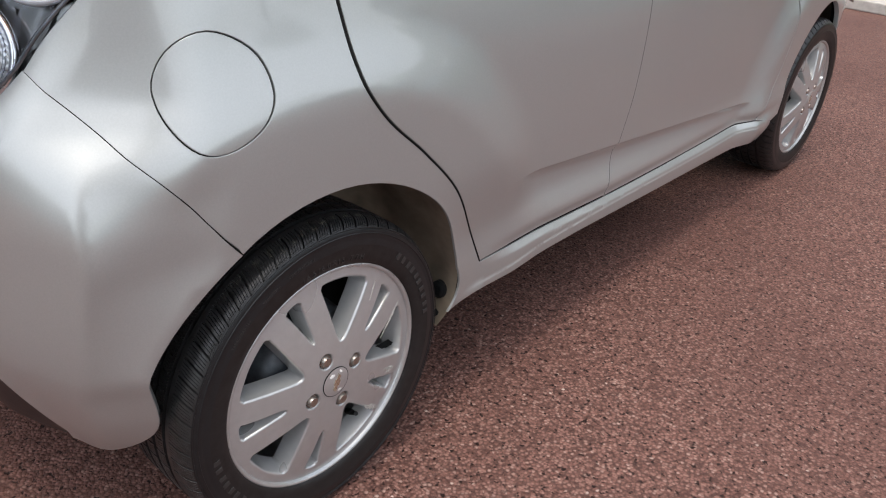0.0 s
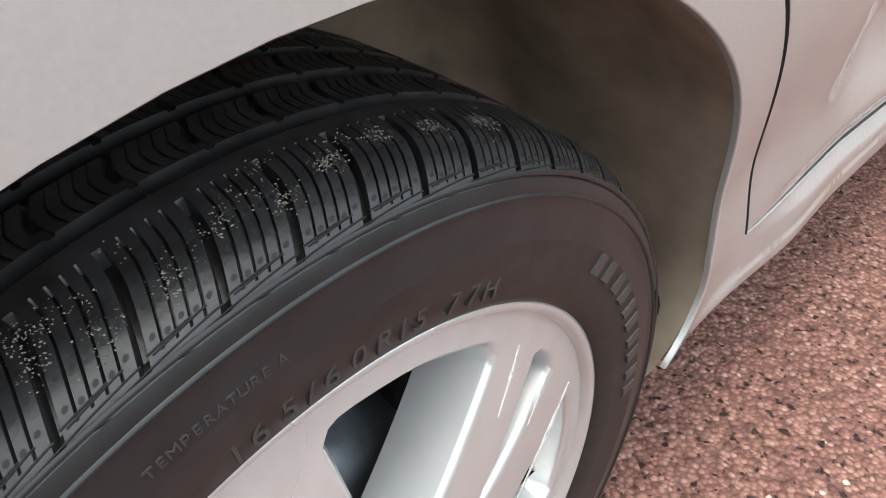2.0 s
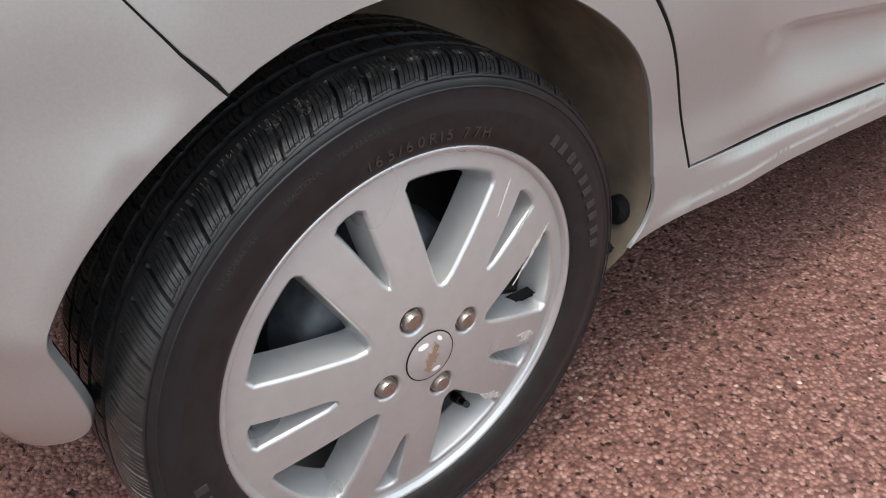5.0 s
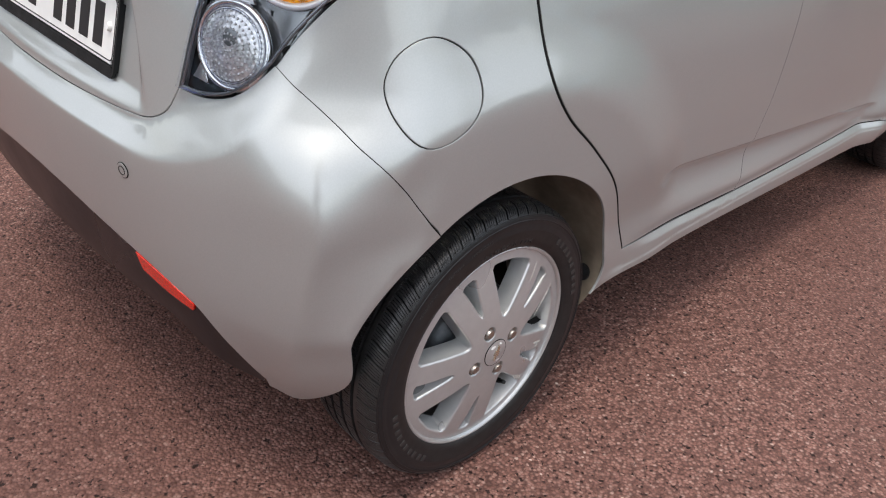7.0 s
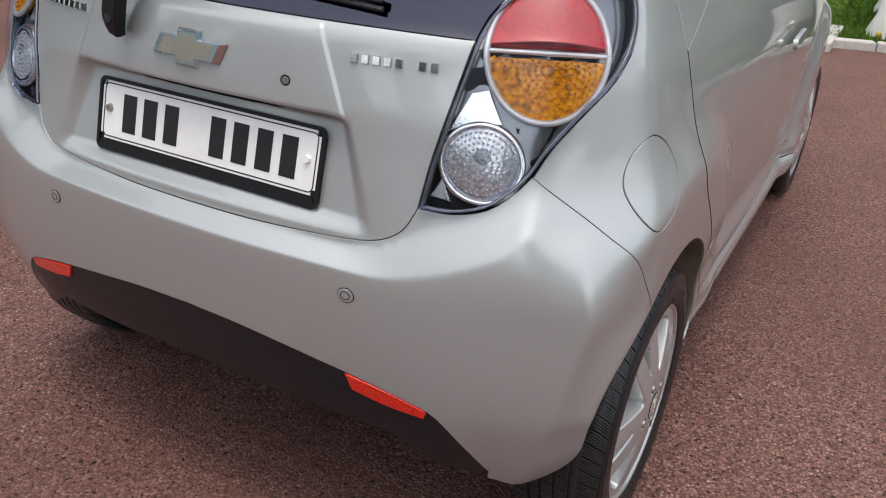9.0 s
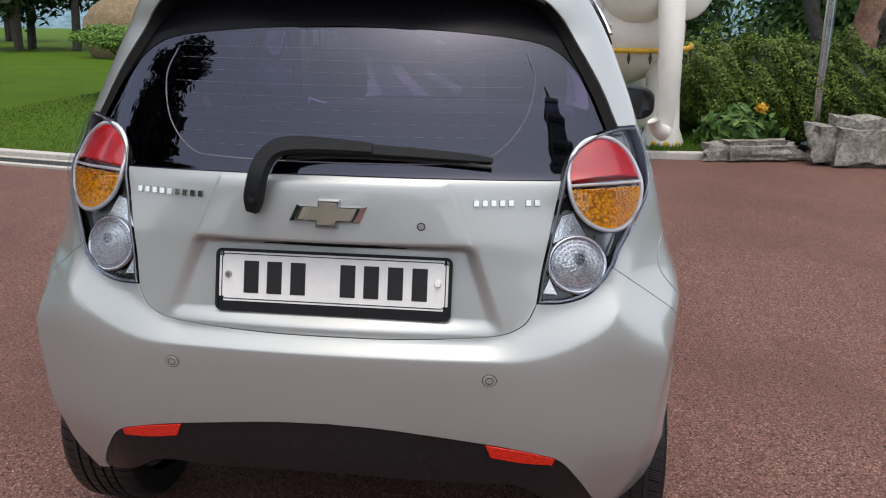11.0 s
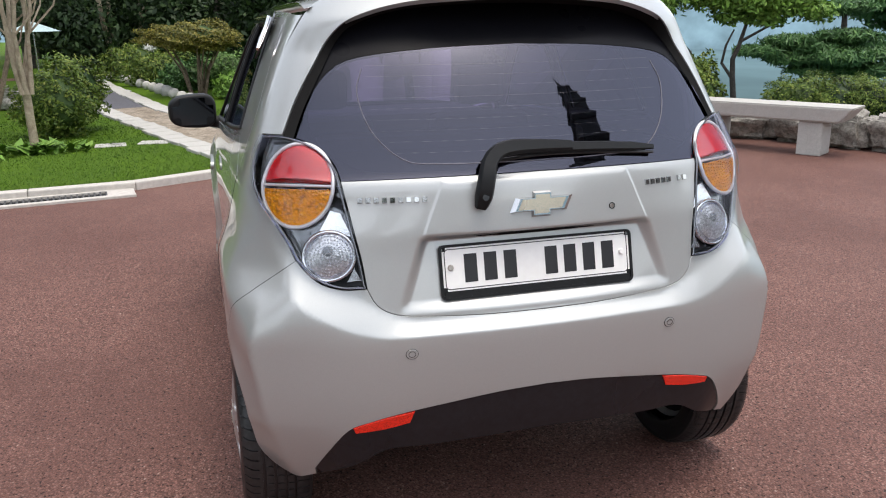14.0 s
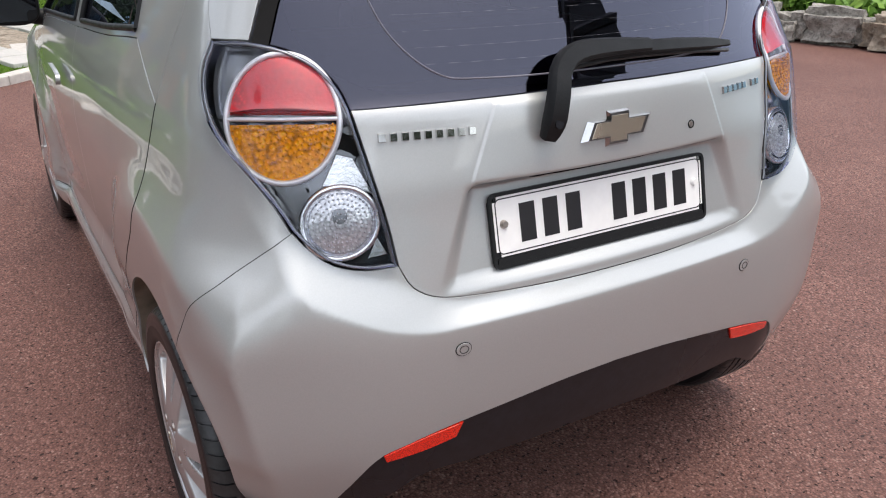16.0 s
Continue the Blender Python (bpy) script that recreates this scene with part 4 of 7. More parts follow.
# wheel arch liners
for yw in (0.0, 2.375):
    for s in (1, -1):
        vs, fs = [], []
        xs = (0.50, 0.52, 0.60, 0.66, 0.70, 0.74, 0.772)
        rs = (0.20, 0.347, 0.356, 0.349, 0.357, 0.350, 0.3455)
        for i in range(41):
            a = radians(-11 + 181 * i / 40)
            yy, zz = yw + 0.343 * math.cos(a), 0.298 + 0.343 * math.sin(a)
            xx = 0.77
            for _ in range(4):
                xx = surf(np.array([math.atan2(xx, AXIS_Y - yy)]), np.array([max(zz, 0.2)]))[0][0]
            fit = (xx - 0.005 - 0.05 * max(0.0, -0.24 - yy) / 0.1) / 0.772
            for x, r in zip(xs, rs):
                q = r + 0.006 * math.exp(-((math.degrees(a) - 40) / 16) ** 2) - 0.030 * max(0.0, (7 - math.degrees(a)) / 18) ** 1.6
                vs.append((s * x * fit, yw + q * math.cos(a), 0.298 + q * math.sin(a)))
        for i in range(40):
            for k in range(6):
                fs.append((i * 7 + k, i * 7 + k + 1, i * 7 + k + 8, i * 7 + k + 7))
        ln = mesh_object("wheel_arch_liner", vs, fs, M["liner"], car, "dusty dark wheel arch liner")
        bm = bmesh.new()
        tube(bm, [(s * 0.735, yw + 0.350, 0.300), (s * 0.735, yw + 0.336, 0.302), (s * 0.735, yw + 0.332, 0.303)], [0.019, 0.018, 0.011], 18)
        part("liner_clip", bm, M["black_plastic"], ln)
        bm = bmesh.new()
        box(bm, (s * 0.665 - 0.004, yw + 0.100, 0.6175), (s * 0.665 + 0.004, yw + 0.103, 0.648), 0.001)
        part("liner_slot", bm, M["gap_dark"], ln)
# underbody and axle
bm = bmesh.new()
box(bm, (-0.50, 0.15, 0.22), (0.50, 2.9, 0.30), 0.02)
box(bm, (-0.50, -0.40, 0.38), (0.50, 0.149, 0.42), 0.01)
part("underbody", bm, M["gap_dark"], car, "dark underbody")
bm = bmesh.new()
tube(bm, [(-0.62, 0, 0.27), (0.62, 0, 0.27)], 0.03, 10)
part("rear_axle", bm, M["rust"], car, "rusty rear axle beam")
# cabin
bm = bmesh.new()
box(bm, (-0.48, 0.1, 0.31), (0.48, 2.1, 0.42), 0.02)
part("cabin_floor", bm, M["fabric"], car, "dark cabin floor")
bm = bmesh.new()
box(bm, (-0.47, 0.12, 0.42), (0.47, 0.26, 1.06), 0.05, Matrix.Translation((0, 0.16, 0)))
part("rear_seat", bm, M["fabric"], car, "grey fabric rear seat back")
for x in (-0.34, 0.34):
    bm = bmesh.new()
    box(bm, (x - 0.22, 1.02, 0.45), (x + 0.22, 1.17, 1.03), 0.06)
    box(bm, (x - 0.11, 1.04, 1.06), (x + 0.11, 1.13, 1.22), 0.04)
    box(bm, (x - 0.23, 1.12, 0.42), (x + 0.23, 1.62, 0.58), 0.05)
    part("front_seat", bm, M["fabric"], car, "grey fabric front seat with headrest")
bm = bmesh.new()
box(bm, (-0.62, 1.72, 0.72), (0.62, 2.14, 0.965), 0.06)
part("dashboard", bm, M["black_plastic"], car, "black dashboard")
bm = bmesh.new()
box(bm, (-0.5, -0.05, 1.40), (0.5, 1.3, 1.42), 0.004)
part("headlining", bm, M["fabric"], car, "grey headlining")
bm = bmesh.new()
box(bm, (-0.055, 1.36, 1.30), (0.055, 1.40, 1.36), 0.015)
part("rear_view_mirror", bm, M["black_plastic"], car, "black interior mirror")
bm = bmesh.new()
box(bm, (-0.50, -0.28, 0.92), (0.50, 0.2, 0.945), 0.008)
part("parcel_shelf", bm, M["black_plastic"], car, "black parcel shelf")

# ---- tail lamps, plate, badges, wiper ----
for s in (1, -1):
    sg = (lambda q: np.array(q)) if s > 0 else (lambda q: np.array(q) * [-1, 1])
    lamp = panel("tail_lamp", sg(closed(LAMP_IN, LAMP_TOP, LAMP_OUT, LAMP_LOW)), M["lamp_body"], car, "tail lamp with red, amber and clear lenses", res=0.02, off=-0.022, depth=0.02, gap=0.002)

    def lens_at(q, lift=0.0, s=s):
        return car_at(q, 0.004 + lift)

    big_c, big_rx, big_ry = np.array(uv(0.595, -0.288, 1.027)), 0.0835, 0.0975
    e = ellipse(big_c, big_rx, big_ry, 72)
    top = [p for p in e if p[1] > big_c[1] + 0.003]
    bot = [p for p in e if p[1] < big_c[1] - 0.003]
    top = np.array(sorted(top, key=lambda p: math.atan2(p[1] - big_c[1], p[0] - big_c[0])))
    bot = np.array(sorted(bot, key=lambda p: math.atan2(p[1] - big_c[1], p[0] - big_c[0])))

    def dome(q, c=big_c, r=(big_rx, big_ry), h=0.012, base=-0.004, s=s):
        d = ((q[:, 0] * s - c[0]) / r[0]) ** 2 + ((q[:, 1] - c[1]) / r[1]) ** 2
        return car_at(q, 0) + (base + h * np.clip(1 - d, 0, 1))[:, None] * surf_n(q[:, 0] / USC, q[:, 1])

    panel("red_lens", sg(top), M["red_lens"], lamp, "red brake light lens", res=0.012, depth=0.01, gap=0.002, at=dome)
    panel("amber_lens", sg(bot), M["amber_lens"], lamp, "amber indicator lens", res=0.012, depth=0.01, gap=0.002, at=dome)
    ribbon("lens_ring", sg(e), M["lamp_ring"], lamp, 0.0052, -0.003, loop=True)
    ribbon("lens_divider", sg([big_c + [-big_rx + 0.003, 0], big_c, big_c + [big_rx - 0.003, 0]]), M["lamp_ring"], lamp, 0.0035, at=lambda q: dome(q, h=0.013))
    # black panel painted in for the shadow beside the reversing light
    black_q = closed(R((0.456, -0.41, 0.786), (0.465, -0.392, 0.860), (0.478, -0.363, 0.930)), R((0.478, -0.363, 0.930), (0.50, -0.36, 0.905), (0.512, -0.38, 0.86), (0.505, -0.39, 0.82), (0.54, -0.39, 0.793)), R((0.54, -0.39, 0.793), (0.50, -0.402, 0.783), (0.456, -0.41, 0.786)))
    panel("lamp_bezel", sg(black_q), M["lamp_dark"], lamp, "black panel standing in for shade inside the lamp", res=0.015, depth=0.004, off=-0.018, gap=0)
    rc, rr = np.array(uv(0.535, -0.366, 0.862)), 0.058
    e2 = ellipse(rc, rr * 0.95, rr, 56)
    panel("reverse_lens", sg(e2), M["clear_lens"], lamp, "clear reversing light lens", res=0.011, depth=0.012, gap=0.004, at=lambda q: dome(q, rc, (rr, rr), 0.012, -0.008))
    beads = []
    for j in range(1, 7):
        n = 6 + 6 * j
        for i in range(n):
            a = math.tau * (i + 0.35 * j) / n
            q = np.array([[s * (rc[0] + 0.0078 * j * math.cos(a)), rc[1] + 0.0078 * j * math.sin(a)]])
            beads.append(q[0])
    specks("lens_prism_rings", dome(np.array(beads), rc, (rr, rr), 0.012, -0.008), [0.0028] * len(beads), M["clear_lens"], lamp, "rings of small prisms in the clear lens")
    beads = []
    ac = big_c - [0, 0.022]
    for j in range(1, 11):
        n = 5 + 5 * j
        for i in range(n):
            a = math.tau * (i + 0.4 * j) / n
            x, y = ac[0] + 0.0082 * j * math.cos(a), ac[1] + 0.0082 * j * math.sin(a)
            if y < big_c[1] - 0.008 and ((x - big_c[0]) / big_rx) ** 2 + ((y - big_c[1]) / big_ry) ** 2 < 0.86:
                beads.append((s * x, y))
    specks("lens_prism_rings", dome(np.array(beads)), [0.0034] * len(beads), M["amber_lens"], lamp, "rings of small prisms in the amber lens")
    ribbon("reverse_ring", sg(e2), M["lamp_chrome"], lamp, 0.0058, -0.007, loop=True)
    ribbon("inner_ring", sg(ellipse(rc, rr * 0.82, rr * 0.86, 48)), M["cover"], lamp, 0.002, 0.0, loop=True)
    bulb = panel("bulb", sg(ellipse(rc + [0.002, 0.012], 0.011, 0.012, 20)), M["lamp_body"], lamp, "bulb behind the lens", res=0.008, depth=0.004, gap=0, at=lambda q: dome(q, rc, (rr, rr), 0.0125, -0.008))
    wedge = closed(R((0.522, -0.33, 0.972), (0.498, -0.345, 0.965)), R((0.498, -0.345, 0.965), (0.472, -0.375, 0.90)), R((0.472, -0.375, 0.90), (0.51, -0.36, 0.918), (0.552, -0.335, 0.922)), R((0.552, -0.335, 0.922), (0.522, -0.33, 0.972)))
    panel("reflector_wedge", sg(wedge), M["lamp_chrome"], lamp, "bright reflector between the lenses", res=0.015, depth=0.006, off=-0.012)
    tri_q = closed(R((0.478, -0.388, 0.835), (0.462, -0.40, 0.80)), R((0.462, -0.40, 0.80), (0.50, -0.396, 0.797)), R((0.50, -0.396, 0.797), (0.478, -0.388, 0.835)), step=0.006)
    panel("reflector_corner", sg(tri_q), M["lamp_chrome"], lamp, res=0.012, depth=0.004, off=-0.012)
    panel("lamp_cover", sg(closed(LAMP_IN, LAMP_TOP, LAMP_OUT, LAMP_LOW)), M["cover"], lamp, "clear outer lamp cover", res=0.02, off=0.012, depth=0.02, gap=0.006)
    rim = closed(LAMP_IN, LAMP_TOP, LAMP_OUT, LAMP_LOW)
    rim = rim - 0.006 * outward(rim)
    ribbon("lamp_rim", sg(rim), M["lamp_body"], lamp, 0.003, 0.0, loop=True)

# number plate in its frame, tilted with the recess
plate = new("number_plate")
plate.parent = car
plate.matrix_world = Matrix.Translation((0, -0.412, 0.810)) @ Matrix.Rotation(radians(-13.5), 4, "X") @ Matrix.Rotation(math.pi / 2, 4, "X")
tagged(plate, "white number plate in a black frame")


def plate_box(name, cx, cy, w, h, d0, d1, mat, bevel=0.0, label="", round_=0.0):
    bm = bmesh.new()
    box(bm, (cx - w / 2, cy - h / 2, d0), (cx + w / 2, cy + h / 2, d1))
    if round_:
        bmesh.ops.bevel(bm, geom=[e for e in bm.edges if abs(e.verts[0].co.z - e.verts[1].co.z) > (d1 - d0) / 2], offset=round_, segments=4, affect="EDGES")
    ob = part(name, bm, mat, plate, label)
    return ob


plate_box("plate_frame", 0, -0.009, 0.532, 0.136, -0.014, -0.001, M["black_plastic"], label="black plate frame", round_=0.012)


def plate_ring(name, cx, cy, w, h, r, t, d0, d1, mat, label=""):
    """A rounded rectangular ring of width t."""
    out, inn = [], []
    for k in range(4):
        sx, sy = ((1, 1), (-1, 1), (-1, -1), (1, -1))[k]
        for i in range(6):
            a = math.pi / 2 * (k + i / 5)
            out.append((cx + sx * (w / 2 - r) + r * math.cos(a), cy + sy * (h / 2 - r) + r * math.sin(a)))
            q = max(0.0005, r - t)
            inn.append((cx + sx * (w / 2 - r) + q * math.cos(a), cy + sy * (h / 2 - r) + q * math.sin(a)))
    bm, n = bmesh.new(), len(out)
    v = [[bm.verts.new((x, y, d)) for x, y in p] for p, d in ((out, d0), (out, d1), (inn, d1), (inn, d0))]
    for a, b in zip(v, v[1:]):
        for i in range(n):
            bm.faces.new((a[i], a[(i + 1) % n], b[(i + 1) % n], b[i]))
    bmesh.ops.recalc_face_normals(bm, faces=bm.faces)
    return part(name, bm, mat, plate, label)


plate_ring("plate_frame_lip", 0, -0.0075, 0.534, 0.140, 0.014, 0.0065, -0.002, 0.004, M["black_plastic"])
plate_box("plate_frame_lip", 0, -0.0665, 0.516, 0.017, -0.001, 0.0035, M["black_plastic"], round_=0.002)
plate_box("plate_sheet", 0, 0, 0.518, 0.111, -0.001, 0.0012, M["white_plate"], label="white plate", round_=0.010)
plate_ring("plate_border", 0, 0, 0.508, 0.103, 0.011, 0.0022, 0.0011, 0.0018, M["ink"])
# characters stand as plain bars
for x, w in ((-0.175, 0.044), (-0.122, 0.044), (-0.068, 0.046), (0.045, 0.044), (0.098, 0.044), (0.152, 0.044), (0.206, 0.044)):
    plate_box("plate_bar", x - 0.01, 0, 0.034, 0.072, 0.0012, 0.0022, M["ink"], label="black bar")
for x in (-0.238, 0.236):
    bm = bmesh.new()
    bmesh.ops.create_cone(bm, cap_ends=True, segments=16, radius1=0.0085, radius2=0.006, depth=0.007, matrix=Matrix.Translation((x, 0.004, 0.0045)))
    part("plate_screw", bm, M["steel"] if x < 0 else M["white_plate"], plate, "plate screw", smooth=40)

# badge and raised lettering as plain shapes
def gate_frame(x, z, lift=0.0):
    th = math.atan2(x, AXIS_Y - float(rear_y(np.array(x), np.array(z))))
    p, n = surf(np.array([th]), np.array([z]))[0], surf_n(np.array([th]), np.array([z]))[0]
    n = Vector(n)
    r = Vector((0, 0, 1)).cross(-n).normalized() * -1
    r = n.cross(Vector((0, 0, 1))).normalized() * -1
    u = n.cross(r).normalized()
    if r.x < 0:
        r = -r
    if u.z < 0:
        u = -u
    return Matrix((( r.x, u.x, n.x, p[0] + lift * n.x), (r.y, u.y, n.y, p[1] + lift * n.y), (r.z, u.z, n.z, p[2] + lift * n.z), (0, 0, 0, 1)))


def prism(bm, pts, d0, d1, m, shrink=1.0):
    lo = [bm.verts.new(m @ Vector((x, y, d0))) for x, y in pts]
    hi = [bm.verts.new(m @ Vector((x * shrink, y * shrink, d1))) for x, y in pts]
    bm.faces.new(hi)
    for i in range(len(pts)):
        j = (i + 1) % len(pts)
        bm.faces.new((lo[i], lo[j], hi[j], hi[i]))


def cross_shape(w, h, k=0.0):
    a, b, c, s, e, t = 0.15 * w - k, 0.5 * w - 1.4 * k, 0.28 * h - k, 0.012 * w, 0.10 * w, 0.5 * h - k
    return [(-a - s, -t), (a - s, -t), (a - s, -c), (b - e, -c), (b, c), (a + s, c), (a + s, t), (-a + s, t), (-a + s, c), (-b + e, c), (-b, -c), (-a - s, -c)]


bm = bmesh.new()
gm = gate_frame(-0.002, 0.966, 0.0)
prism(bm, cross_shape(0.172, 0.065), 0, 0.008, gm, 0.85)
emblem = part("emblem", bm, M["badge"], car, "chrome and gold cross-shaped badge")
bm = bmesh.new()
prism(bm, cross_shape(0.132, 0.048), 0.0075, 0.0086, gm, 0.98)
part("emblem_inlay", bm, M["gold"], emblem, "gold badge inlay")
for x0, x1, z, count, gaps in ((-0.462, -0.288, 0.992, 9, ()), (0.305, 0.452, 0.993, 8, (5,))):
    step = (x1 - x0) / count
    for i in range(count):
        if i in gaps:
            continue
        x = x0 + (i + 0.5) * step
        m = gate_frame(x, z, 0.0)
        bm = bmesh.new()
        w, h = step * 0.36, 0.0078
        prism(bm, [(-w, -h), (w, -h), (w, h), (-w, h)], 0, 0.0045, m, 0.8)
        part("badge_bar", bm, M["badge"], car, "chrome lettering bar")

# wiper
wiper = new("rear_wiper")
wiper.parent = car
tagged(wiper, "black rear wiper arm and blade")
wp = lambda x, z, o: surf(np.array([math.atan2(x, AXIS_Y - float(rear_y(np.array(x), np.array(z))))]), np.array([z]))[0] + np.array([0, -o, 0.3 * o])
def strap(bm, pts, widths, thick):
    """A flat bar with bevelled edges along points, its broad side towards the rear."""
    pts, rings = [Vector(p) for p in pts], []
    for i, p in enumerate(pts):
        d = (pts[min(i + 1, len(pts) - 1)] - pts[max(i - 1, 0)]).normalized()
        out = Vector((0, -0.9, 0.43))
        out = (out - d * out.dot(d)).normalized()
        a, w, t = d.cross(out), widths[i] / 2, thick[i]
        rings.append([bm.verts.new(p + a * (w * u) + out * (t * v)) for u, v in ((-1, 0), (-1, 0.55), (-0.72, 1), (0.72, 1), (1, 0.55), (1, 0))])
    for q, r in zip(rings, rings[1:]):
        for k in range(6):
            bm.faces.new((q[k], q[(k + 1) % 6], r[(k + 1) % 6], r[k]))
    bm.faces.new(rings[0])
    bm.faces.new(rings[-1][::-1])
    bmesh.ops.recalc_face_normals(bm, faces=bm.faces)


bm = bmesh.new()
arm = [np.array(p) for p in smooth_line([wp(-0.165, 0.968, 0.010), wp(-0.160, 0.99, 0.020), wp(-0.150, 1.035, 0.030), wp(-0.138, 1.066, 0.036), wp(-0.115, 1.088, 0.036), wp(-0.075, 1.098, 0.032), wp(0.0, 1.100, 0.026), wp(0.09, 1.097, 0.022)], 0.012)]
k = np.linspace(0, 1, len(arm))
strap(bm, arm, np.interp(k, [0, 0.08, 0.5, 1], [0.030, 0.044, 0.038, 0.024]), np.interp(k, [0, 0.1, 0.5, 1], [0.016, 0.022, 0.018, 0.010]))
part("wiper_arm", bm, M["black_plastic"], wiper, "black wiper arm", smooth=35)
bm = bmesh.new()
line = [(-0.10, 1.086), (0.0, 1.094), (0.08, 1.094), (0.18, 1.090), (0.28, 1.083), (0.345, 1.077)]
strap(bm, [wp(x, z, 0.012) for x, z in line], [0.014, 0.026, 0.027, 0.026, 0.022, 0.012], [0.010, 0.014, 0.014, 0.012, 0.010, 0.006])
part("wiper_blade_holder", bm, M["black_plastic"], wiper, smooth=50)
bm = bmesh.new()
tube(bm, [wp(x, z - 0.012, 0.007) for x, z in line], 0.0045, 6)
part("wiper_rubber", bm, M["rubber"], wiper)
bm = bmesh.new()
bmesh.ops.create_cone(bm, cap_ends=True, segments=20, radius1=0.0085, radius2=0.0085, depth=0.004, matrix=Matrix.Translation(wp(-0.160, 0.987, 0.040)) @ Matrix.Rotation(radians(80), 4, "X"))
part("wiper_cap", bm, M["skirt"], wiper, smooth=40)

# ---- wheels ----
TYRE_R, FACE_X = 0.2895, 0.785
OPEN0, TYRE_IN = 77.0, -0.008


def rim_face(q):
    """Wheel face: slightly domed disc. Plane points are (along the car, up) from the hub."""
    r = np.hypot(q[:, 0], q[:, 1])
    x = 0.0115 - 0.0225 * np.clip(r / 0.2, 0, 1.1) ** 2
    return np.stack([x, q[:, 0], q[:, 1]], 1)


def polar(r, a):
    return (r * math.cos(radians(a)), r * math.sin(radians(a)))


def wheel_parts(parent, fine):
    holes = []
    for k in range(5):
        a = OPEN0 + 72 * k
        holes.append(closed([polar(0.181, a + 18.2), polar(0.150, a + 16.6), polar(0.110, a + 12.9), polar(0.086, a + 9.0)], [polar(0.086, a + 9.0), polar(0.076, a + 5.0), polar(0.0735, a), polar(0.076, a - 5.0), polar(0.086, a - 9.0)], [polar(0.086, a - 9.0), polar(0.110, a - 12.9), polar(0.150, a - 16.6), polar(0.181, a - 18.2)],
                            [polar(0.181, a - 18.2), polar(0.1885, a - 16.5), polar(0.1905, a - 12), polar(0.191, a), polar(0.1905, a + 12), polar(0.1885, a + 16.5), polar(0.181, a + 18.2)], step=0.006))
        b = a + 36
        holes.append(closed([polar(0.184, b + 5.9), polar(0.15, b + 5.0), polar(0.112, b + 4.0)], [polar(0.112, b + 4.0), polar(0.102, b + 2.4), polar(0.099, b), polar(0.102, b - 2.4), polar(0.112, b - 4.0)], [polar(0.112, b - 4.0), polar(0.15, b - 5.0), polar(0.184, b - 5.9)], [polar(0.184, b - 5.9), polar(0.1895, b - 3.5), polar(0.1905, b), polar(0.1895, b + 3.5), polar(0.184, b + 5.9)], step=0.006))
    bolts = [polar(0.052, 20.5 + 90 * k) for k in range(4)]
    holes += [ellipse(c, 0.0172, 0.0172, 28) for c in bolts]
    holes.append(ellipse((0, 0), 0.0283, 0.0283, 32))
    rim = panel("rim_face", ellipse((0, 0), 0.2045, 0.2045, 120), M["alloy"], parent, "silver alloy rim with five double spokes", holes=holes, res=0.012 if fine else 0.03, depth=0.034, gap=0, lip=0.0045, at=rim_face, ref=(1, 0, 0), taper=0.0045)
    vs, fs = lathe_x([(-0.0125, 0.2035), (-0.0075, 0.2055), (-0.0055, 0.2085), (-0.0065, 0.2115), (-0.012, 0.2125), (-0.018, 0.2060), (-0.03, 0.1985), (-0.05, 0.190), (-0.135, 0.186), (-0.15, 0.20)], 120 if fine else 60)
    mesh_object("rim_lip", vs, fs, M["alloy"], parent, "bright rim lip")
    vs, fs = lathe_x([(-0.045, 0.012), (-0.045, 0.10), (-0.05, 0.108), (-0.06, 0.112), (-0.09, 0.115), (-0.12, 0.118)], 40)
    mesh_object("brake_drum", vs, fs, M["drum"], parent, "dull brake drum with rust")
    vs, fs = lathe_x([(-0.10, 0.05), (-0.10, 0.125), (-0.11, 0.13), (-0.13, 0.186)], 32)
    mesh_object("back_plate", vs, fs, M["gap_dark"], parent)
    for c in bolts:
        bm = bmesh.new()
        m = Matrix.Translation((0.006, *c)) @ Matrix.Rotation(math.pi / 2, 4, "Y")
        bmesh.ops.create_cone(bm, cap_ends=True, segments=6, radius1=0.0125, radius2=0.0125, depth=0.020, matrix=m @ Matrix.Translation((0, 0, -0.010)))
        bmesh.ops.create_cone(bm, cap_ends=True, segments=24, radius1=0.0105, radius2=0.0080, depth=0.007, matrix=m @ Matrix.Translation((0, 0, 0.002)))
        bmesh.ops.create_cone(bm, cap_ends=True, segments=24, radius1=0.0172, radius2=0.0150, depth=0.008, matrix=m @ Matrix.Translation((0, 0, -0.020)))
        part("wheel_bolt", bm, M["steel"], parent, "steel wheel bolt", smooth=35)
    cap = panel("centre_cap", ellipse((0, 0), 0.0276, 0.0276, 40), M["alloy"], parent, "round centre cap with a gold badge", res=0.008, depth=0.01, gap=0, at=lambda q: rim_face(q) + [0.0035, 0, 0] - np.stack([3.0 * (q ** 2).sum(1), 0 * q[:, 0], 0 * q[:, 0]], 1), ref=(1, 0, 0))
    bm = bmesh.new()
    mm = Matrix(((0, 0, 1, 0.0142), (1, 0, 0, 0), (0, 1, 0, 0), (0, 0, 0, 1))) @ Matrix.Rotation(radians(68), 4, "Z")
    prism(bm, cross_shape(0.036, 0.0135), 0, 0.0018, mm, 0.95)
    part("cap_badge", bm, M["gold"], cap, "worn gold badge")
    va = radians(-60)
    bm = bmesh.new()
